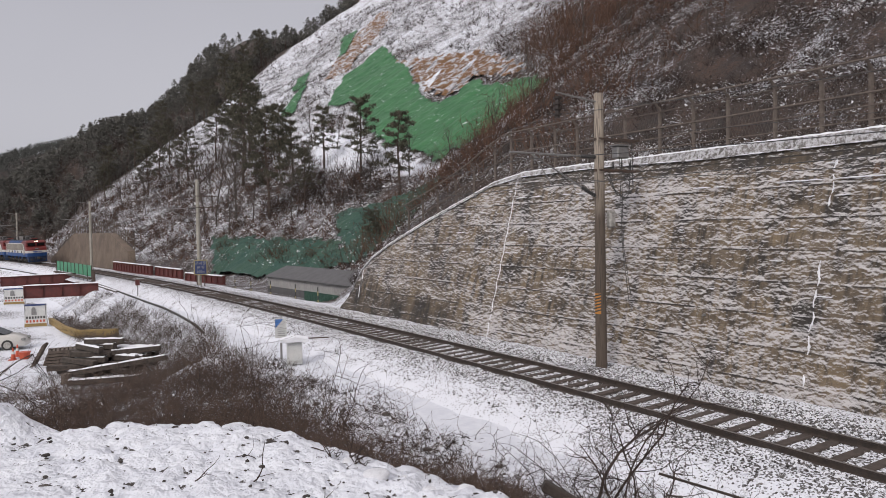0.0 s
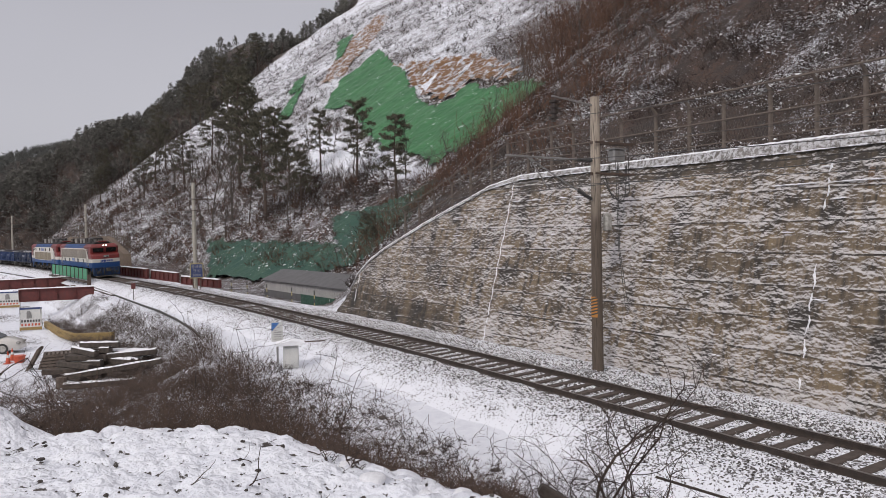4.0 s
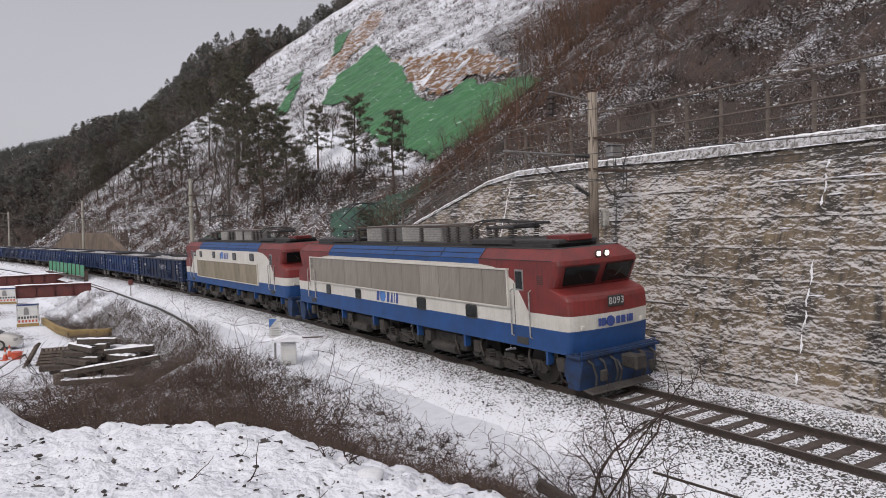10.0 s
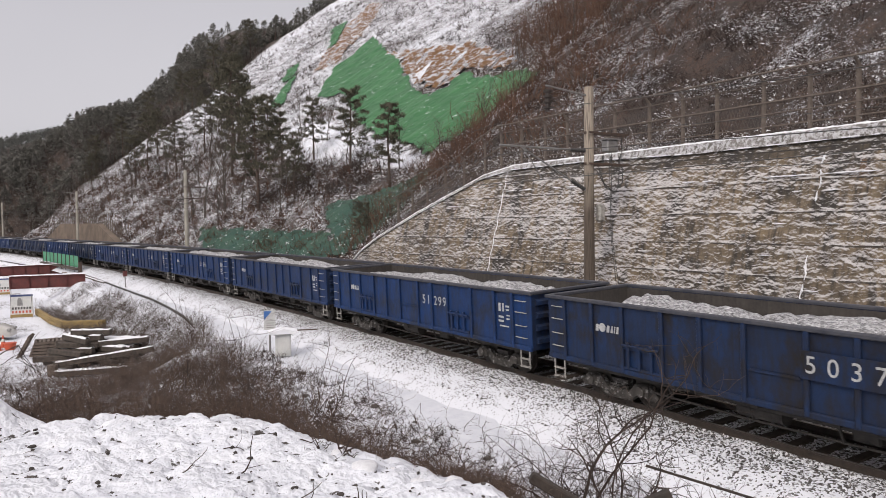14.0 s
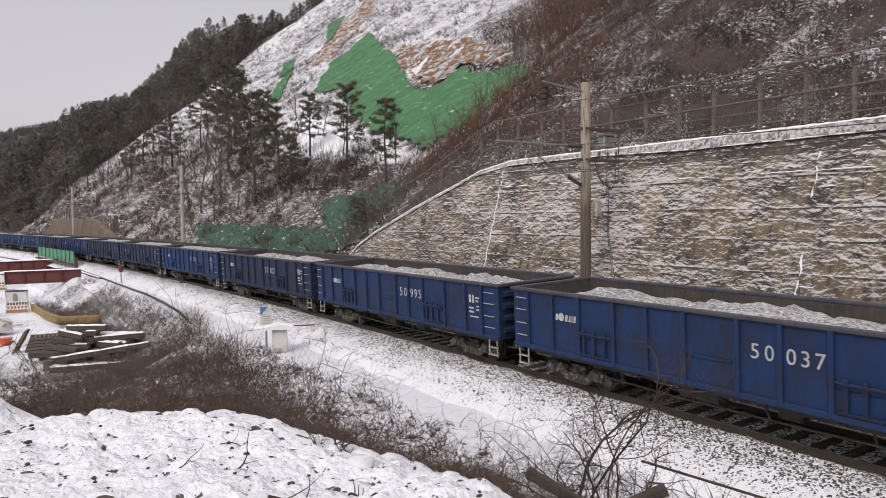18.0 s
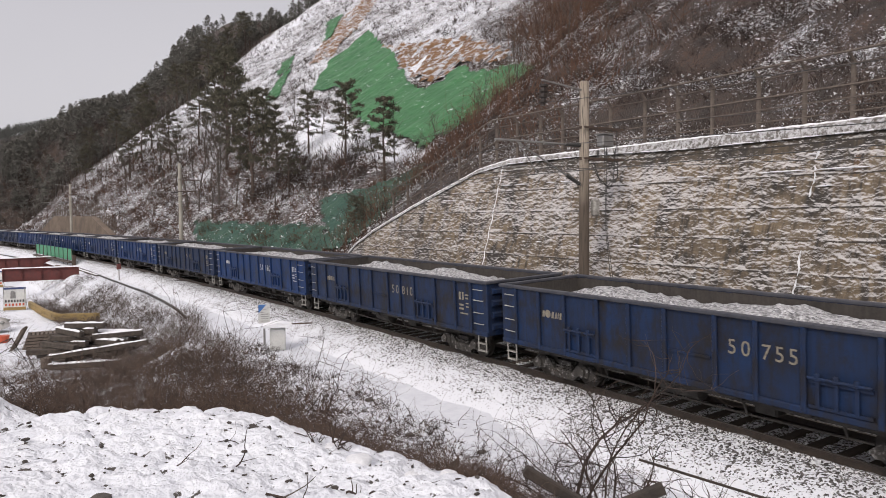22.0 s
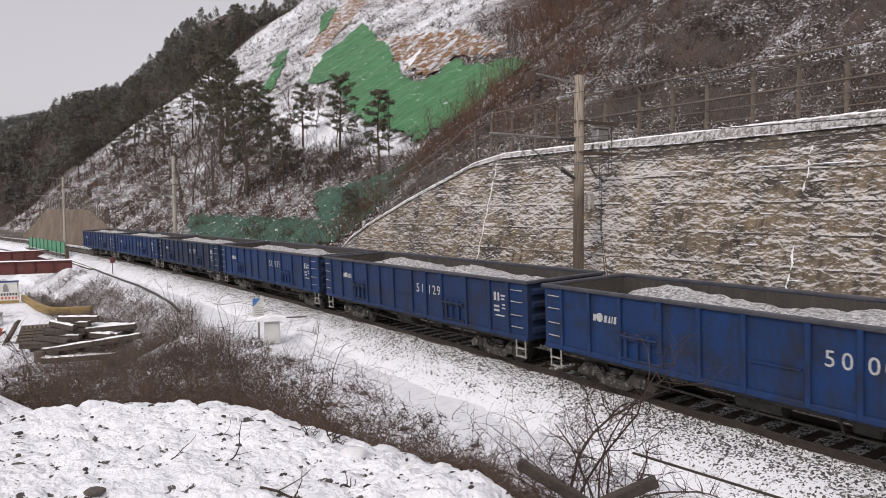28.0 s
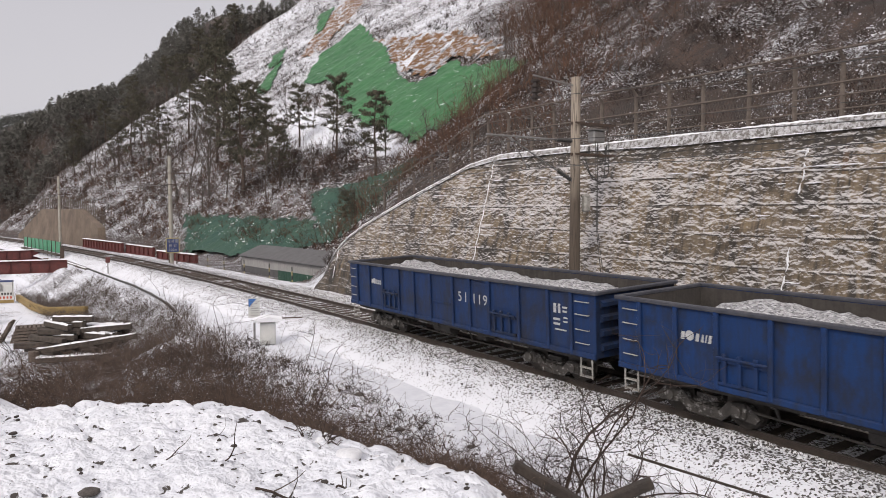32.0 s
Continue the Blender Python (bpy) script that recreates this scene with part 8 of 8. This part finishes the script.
part("walkway", g, M_SLEEPER, scr)
g = Geo()
g.box((0, 0, 0), (0.3, 0.3, 1.1), frame_at(74.9, -2.7, 0.0))
part("end_post", g, M_RUST, scr)
# lesser concrete wall far along the line
g = Geo()
W2 = ([92.5, 93.2, 103.6, 126.1, 141.0], [0.0, 2.2, 4.75, 4.85, 0.3])
rr = []
for s in np.arange(92.5, 141.1, 0.97):
    t = float(np.interp(s, *W2))
    rr.append([at(s, 5.0 + 0.1 * (h + 0.6), h) for h in np.linspace(-0.8, t, 8)] + [at(s, 6.0 + 0.1 * t, t), at(s, 6.2, -0.8)])
vs, fs = sheet(rr)
g.mesh_faces(vs, [f[::-1] for f in fs])
tagged(part("wall_far", g, M_CONCRETE), "streaked concrete retaining wall further along the line", "wall", kind="structure")
fence2 = base("security_fence", Matrix(), "dark post fence above the far retaining wall", "fence")
F2 = list(np.arange(93.5, 141, 1.1))
for s in F2:
    t = float(np.interp(s, *W2))
    g = Geo()
    g.tube([at(s, 6.2, t - 0.3), at(s, 6.2, t + 1.9)], 0.06, 4)
    part("post", g, M_FENCE, fence2)
for dz in (0.5, 1.2, 1.85):
    g = Geo()
    g.tube([at(s, 6.2, float(np.interp(s, *W2)) + dz) for s in F2], 0.03, 4)
    part("rail", g, M_FENCE, fence2)

# sign about the works ahead
w = base("works_sign", Matrix.Translation(at(56.9, 3.13, -0.55)) @ Matrix.Rotation(radians(26), 4, "Z") @ Matrix.Diagonal((1.12, 1, 1.14, 1)), "navy works sign with yellow border and white Korean lettering", "sign")
g = Geo()
g.box((0, 0, 1.62), (1.06, 0.04, 1.22), None, 0.01)
part("border", g, M_SIGNFRAME, w)
g = Geo()
g.box((0, -0.025, 1.62), (0.90, 0.02, 1.06))
part("face", g, M_SIGNBLUE, w)
for txt, z, size in (("공사중", 1.94, 0.30), ("전 방", 1.60, 0.27), ("200m", 1.27, 0.27)):
    me = text_mesh(txt, size)
    me.materials.clear()
    me.materials.append(M_LETTER)
    part("lettering", me, None, w, m=pose(0, -0.042, z, 90, 0, 0))
for x in (-0.3, 0.3):
    g = Geo()
    g.tube([(x, 0.03, -0.4), (x, 0.03, 1.6)], 0.04, 6)
    part("post", g, M_RUST, w)

# little signal lamp post, cable trough
w = base("track_marker", frame_at(54.0, -3.0, -0.75), "red box on a short post beside the track", "marker")
g = Geo()
g.tube([(0, 0, -0.2), (0, 0, 0.95)], 0.045, 6)
part("post", g, M_GALV, w)
g = Geo()
g.box((0, 0, 1.15), (0.36, 0.3, 0.46), None, 0.03)
part("box", g, M_GIRDER, w)
g = Geo()
trough = [(77, -2.2), (75, -2.6), (66, -3.0), (53.5, -3.5), (47, -3.7), (42.2, -3.8), (36, -4.2), (31.1, -4.5), (28, -4.9)]
g.tube([at(s, l, float(terrain(s, l, *at(s, l, 0)[:2])) + 0.08) for s, l in trough], 0.075, 8)
tagged(part("cable_duct", g, M_CABLE), "thick dark cable duct running along the embankment edge", "duct")
g = Geo()
g.tube([at(s, l, float(terrain(s, l, *at(s, l, 0)[:2])) + 0.05) for s, l in ((150, -4.5), (125, -4.6), (110, -4.4), (100, -4.2))], 0.10, 6)
tagged(part("cable_duct", g, M_CABLE), "dark cable duct beside the far track", "duct")
for k in range(5):
    a, b = at(72 - 2.4 * k, -3.15 - 0.06 * k, -0.82), at(69.7 - 2.4 * k, -3.2 - 0.06 * k, -0.84)
    beam("timber_kerb", a, b, 0.2, 0.3, "dark timber edging along the ballast", M_SLEEPER, True, "timber edging")

# boards that explain the works
def a_board(m, label):
    w = base("notice_board", m, label, "sign", "notice boards in the yard")
    g = Geo()
    g.box((0, 0, 1.05), (3.0, 0.04, 1.9), Matrix.Rotation(radians(-8), 4, "X"))
    part("board", g, M_BOARD, w)
    tilt = Matrix.Translation((0, 0, 0)) @ Matrix.Rotation(radians(-8), 4, "X")
    for c, x, z, sx, sz in ((M_SIGNBLUE, 0, 1.92, 3.0, 0.16), (M_YELBEAM, 0, 0.22, 3.0, 0.26)):
        g = Geo()
        g.box((x, -0.03 + 0.1405 * (z - 1.05), z), (sx, 0.012, sz), tilt)
        part("stripe", g, c, w)
    for row, z, c, n in ((0, 0.86, M_CABLE, 7), (1, 0.55, M_ORANGE, 6)):
        for k in range(n):
            g = Geo()
            g.box((-1.15 + 2.3 * k / (n - 1), -0.03 + 0.1405 * (z - 1.05), z), (0.24, 0.012, 0.2), tilt)
            part("writing_bar", g, c, w)
    g = Geo()
    g.disc_cyl((-0.25, -0.02, 1.45), (-0.25, -0.04, 1.45), 0.3, 16)
    g.box((-0.2, -0.03, 1.2), (0.7, 0.012, 0.25))
    part("pictogram", g, M_GALV, w)
    for x in (-1.4, 1.4):
        g = Geo()
        g.tube([(x, 0.02, 0), (x, -0.25, 2.0), (x, 0.9, 0)], 0.04, 5)
        part("leg", g, M_GALV, w)


def in_yard(x, y, turn):
    return Matrix.Translation((x, y, float(ground_z(x, y)[0]))) @ Matrix.Rotation(radians(turn), 4, "Z")


a_board(in_yard(-31.6, 54.6, 22) @ Matrix.Diagonal((0.50, 1, 0.90, 1)), "white works notice board on a slanting stand in the yard")
a_board(in_yard(-44.1, 72.5, 22) @ Matrix.Diagonal((0.62, 1, 0.85, 1)), "white works notice board under the girder")
# ochre beams along the foot of the bank
yb = ((-31.5, 56.5), (-27.2, 50.6), (-24.9, 47.9), (-21.6, 46.6))
for (x0, y0), (x1, y1) in zip(yb[:-1], yb[1:]):
    a = Vector((x0, y0, float(ground_z(x0, y0)[0]) + 0.26))
    b = Vector((x1, y1, float(ground_z(x1, y1)[0]) + 0.26))
    beam("steel_beam", a, b, 0.3, 0.5, "ochre steel edging beam at the foot of the bank", M_YELBEAM, False, "ochre beams")


# car: front half shows beside the board
def make_car(m):
    w = base("saloon_car", m, "white saloon car parked in the snowy yard", "car")
    g = Geo()
    prof_ = [(-2.3, 0.35, 0.62), (-2.2, 0.62, 0.80), (-1.55, 0.92, 0.84), (-0.7, 0.95, 0.85), (0.2, 0.98, 0.86), (0.95, 0.96, 0.86), (1.6, 0.88, 0.84), (2.1, 0.72, 0.78), (2.32, 0.45, 0.60)]
    rr = []
    for x, z, hw in prof_:
        rr.append([(x, -hw * 0.96, 0.22), (x, -hw, 0.45), (x, -hw * 0.98, z - 0.10), (x, -hw * 0.86, z), (x, hw * 0.86, z), (x, hw * 0.98, z - 0.10), (x, hw, 0.45), (x, hw * 0.96, 0.22)])
    vs, fs = sheet(rr)
    g.mesh_faces(vs, fs)
    g.face(*rr[0])
    g.face(*rr[-1][::-1])
    part("body", g, M_CARW, w, smooth=True)
    g = Geo()
    cab = [(-1.75, 0.94, 0.74), (-0.95, 1.40, 0.60), (0.35, 1.43, 0.60), (1.25, 0.97, 0.74)]
    rr = [[(x, -hw, z if k in (0, 3) else z), (x, hw, z)] for k, (x, z, hw) in enumerate(cab)]
    for (a, b) in zip(rr[:-1], rr[1:]):
        g.face(a[0], b[0], b[1], a[1])
    for s_ in (0, 1):
        q = [r[s_] for r in rr]
        g.face(*(q if s_ else q[::-1]))
    part("glasshouse", g, M_GLASS, w, "dark car windows")
    g = Geo()
    g.box((-0.3, 0, 1.43), (1.32, 1.16, 0.04), None, 0.015)
    part("roof", g, M_CARW, w)
    for x in (-1.4, 1.4):
        for sy in (-1, 1):
            g = Geo()
            g.disc_cyl((0, -0.1, 0), (0, 0.1, 0), 0.32, 22)
            t = part("tyre", g, M_TYRE, w, m=pose(x, sy * 0.78, 0.32))
            g = Geo()
            g.disc_cyl((0, -0.108, 0), (0, 0.108, 0), 0.21, 12)
            part("rim", g, M_STEP, t)
    for sy in (-1, 1):
        g = Geo()
        g.box((2.2, sy * 0.55, 0.62), (0.22, 0.34, 0.14), None, 0.04)
        part("headlight", g, M_LENS, w)


make_car(Matrix.Translation((-28.5, 43.9, float(ground_z(-28.5, 43.9)[0]))) @ Matrix.Rotation(radians(14), 4, "Z"))
for x, y in ((-24.63, 40.2), (-25.1, 41.4)):
    w = base("traffic_cone", in_yard(x, y, 0), "orange traffic cone with white band in the snow", "cone", "traffic cones")
    g = Geo()
    g.disc_cyl((0, 0, 0.03), (0, 0, 0.7), 0.14, 14, 0.03)
    part("cone", g, M_ORANGE, w)
    g = Geo()
    g.box((0, 0, 0.02), (0.38, 0.38, 0.04))
    part("foot", g, M_ORANGE, w)
    g = Geo()
    g.disc_cyl((0, 0, 0.34), (0, 0, 0.50), 0.095, 14, 0.068)
    part("band", g, M_BOARD, w)
w = base("plastic_bucket", in_yard(-24.1, 40.4, 20) @ Matrix.Diagonal((0.75, 0.75, 0.75, 1)), "orange plastic tub standing in the snow", "tub")
g = Geo()
g.disc_cyl((0, 0, 0), (0, 0, 0.52), 0.32, 16, 0.42)
part("tub", g, M_ORANGE, w)
g = Geo()
g.disc_cyl((0, 0, 0.50), (0, 0, 0.54), 0.44, 16)
part("rim", g, M_ORANGE, w)


def pallet(m):
    w = base("wooden_pallet", m, "weathered wooden pallet leaning beside the sleeper pile", "pallet", "pallets")
    for k in range(7):
        g = Geo()
        g.box((-0.6 + 0.2 * k, 0, 0.13), (0.12, 1.3, 0.025))
        part("board", g, M_PALLET, w)
    for y in (-0.6, 0, 0.6):
        g = Geo()
        g.box((0, y, 0.06), (1.35, 0.1, 0.11))
        part("bearer", g, M_PALLET, w)


gz = float(ground_z(-21.3, 38.8)[0])
pallet(Matrix.Translation((-21.75, 37.9, gz + 0.55)) @ Matrix.Rotation(radians(20), 4, "Z") @ Matrix.Rotation(radians(-62), 4, "Y"))
for k in range(5):
    pallet(Matrix.Translation((-20.9 + 0.03 * k, 38.3, gz + 0.05 + 0.17 * k)) @ Matrix.Rotation(radians(12 + 4 * k), 4, "Z"))
pr = random.Random(9)
M_OLD = paint("weathered_old_timber", (0.085, 0.068, 0.056), (0.035, 0.028, 0.024), 0.95, 5.0, 0.0, 30.0, 0.3)
for px, py, layers in ((-18.3, 36.2, (7, 6, 6, 4, 3, 1)), (-16.5, 36.6, (6, 6, 5, 3))):
    gz = float(ground_z(px, py)[0])
    for lay, n in enumerate(layers):
        for k in range(n):
            dy = (k - (n - 1) / 2) * 0.35
            a = radians((8 if lay % 2 else -26) + pr.uniform(-10, 10))
            L = pr.uniform(1.9, 2.7) * (1.0 if lay < 4 else 0.8)
            c = Vector((px + pr.uniform(-0.35, 0.35) + 0.1 * lay, py + dy, gz + 0.16 + 0.285 * lay))
            d = Vector((math.cos(a), math.sin(a), pr.uniform(-0.05, 0.05))) * L / 2
            beam("old_sleeper", c - d, c + d, 0.31, 0.27, "old timber sleeper in a snow-capped pile", M_OLD, lay >= len(layers) - 2 or pr.random() < 0.3, "piled sleepers")
for (x0, y0, z0), (x1, y1, z1) in (((-18.2, 34.0, 0.42), (-13.9, 35.2, 0.62)), ((-17.8, 33.2, 0.14), (-14.5, 33.6, 0.2))):
    za, zb = float(ground_z(x0, y0)[0]), float(ground_z(x1, y1)[0])
    beam("old_sleeper", (x0, y0, za + z0), (x1, y1, zb + z1), 0.26, 0.24, "long old bridge timber lying against the pile", M_OLD, True, "piled sleepers")
g = Geo()
g.disc_cyl((0, 0, 0), (0, 0, 0.5), 0.24, 14)
ob = part("log_block", g, M_PALLET, m=in_yard(-18.2, 33.8, 0))
tagged(ob, "short upright log block under the timbers", "log")

# shed beyond the track, black and yellow stakes
sh = base("site_shed", frame_at(47.5, 11.2, -1.6), "low grey sheet-metal shed with sloping roof beyond the track", "shed")
for y in (-2.0, 2.0):
    g = Geo()
    g.box((0, y, 0.95), (17.0, 0.06, 1.9))
    part("wall", g, M_SHED, sh)
for x in (-8.5, 8.5):
    g = Geo()
    g.prism([(-2.0, 0), (2.0, 0), (2.0, 1.9), (0, 2.7), (-2.0, 1.9)], 0.06, Matrix.Translation((x, 0, 0)) @ Matrix.Rotation(radians(90), 4, "Z"))
    part("gable", g, M_SHED, sh)
for sy in (-1, 1):
    g = Geo()
    g.face((-8.8, sy * 2.3, 1.80), (8.8, sy * 2.3, 1.80), (8.8, 0, 2.75), (-8.8, 0, 2.75))
    g.face((-8.8, 0, 2.70), (8.8, 0, 2.70), (8.8, sy * 2.3, 1.75), (-8.8, sy * 2.3, 1.75))
    part("roof", g, M_SHEDDARK, sh, "dark grey roof")
g = Geo()
g.box((-1.0, -2.06, 0.45), (15.0, 0.04, 0.9))
part("skirt", g, M_SHEDDARK, sh)
for a, b in ((40.0, 46.0),):
    ob = part("tarpaulin", (lambda q: (q.box((0, 0, 0), (6.5, 0.03, 1.0)), q)[1])(Geo()), M_NET2, m=frame_at(42.5, 8.3, -1.0))
    tagged(ob, "green tarpaulin hung below the shed", "tarpaulin")
for k, s in enumerate((36.5, 40.5, 45.5, 50.0, 54.0, 61.5, 64.0)):
    w = base("marker_stake", frame_at(s, 5.3, -0.9), "black and yellow banded stake beside the track", "stake", "banded stakes")
    for j in range(5):
        g = Geo()
        g.tube([(0, 0, 0.3 * j - 0.1), (0, 0, 0.3 * j + 0.2)], 0.04, 6)
        part("band", g, M_CABLE if j % 2 == 0 else M_SIGNFRAME, w)

# small white notice and cabinet beside the near rail
w = base("notice_sign", in_yard(-6.7, 28.9, 12), "small white notice with blue corner on a post", "sign")
g = Geo()
g.tube([(0, 0.03, -0.3), (0, 0.03, 1.72)], 0.045, 8)
part("post", g, M_GALV, w)
g = Geo()
g.box((0, 0, 1.29), (0.46, 0.03, 0.80), None, 0.008)
part("plate", g, M_BOARD, w)
g = Geo()
g.prism([(-0.22, 0.0), (0.1, 0.36), (-0.22, 0.36)], 0.006, Matrix.Translation((0, -0.02, 1.30)))
part("blue_corner", g, M_EMB_L, w)
for k in range(4):
    g = Geo()
    g.box((0.02, -0.019, 1.26 - 0.09 * k), (0.3, 0.006, 0.025))
    part("writing_bar", g, M_GALV, w)
w = base("trackside_cabinet", in_yard(-5.95, 27.9, 14), "pale grey trackside cabinet with snow-covered lid", "cabinet")
g = Geo()
g.box((0, 0, 0.45), (0.60, 0.45, 0.9), None, 0.03)
part("body", g, M_BOARD, w)
g = Geo()
g.box((0, -0.235, 0.48), (0.48, 0.02, 0.7), None, 0.008)
part("door", g, M_BOARD, w)
g = Geo()
g.prism([(-0.55, 0.92), (0.55, 0.92), (0.55, 1.0), (0, 1.12), (-0.55, 1.0)], 0.8, Matrix())
part("lid", g, M_SNOW, w, "snow-covered lid")
g = Geo()
g.box((0.9, 0.1, 0.98), (0.9, 0.1, 0.04))
part("bracket", g, M_RUST, w)


def travel(t):
    u = (t - 16) / 16
    return -76.6421 - 216.5868 * u - 5.9756 * u ** 2 + 1.2333 * u ** 3 - 10.6558 * u ** 4 + 0.9931 * u ** 5 + 5.3731 * u ** 6


def motions():
    for thing, offset, half in TRAIN:
        rr = []
        for k in range(0, 65):
            t = k / 2
            s = travel(t) + offset
            a, b = rail_at(s - half, 0, 0), rail_at(s + half, 0, 0)
            turn = math.atan2(a.y - b.y, a.x - b.x)
            rr.append((t, Matrix.Translation((a + b) / 2) @ Matrix.Rotation(turn, 4, "Z") @ Matrix.Rotation(CANT, 4, "X")))
        walk(thing, rr)


motions()
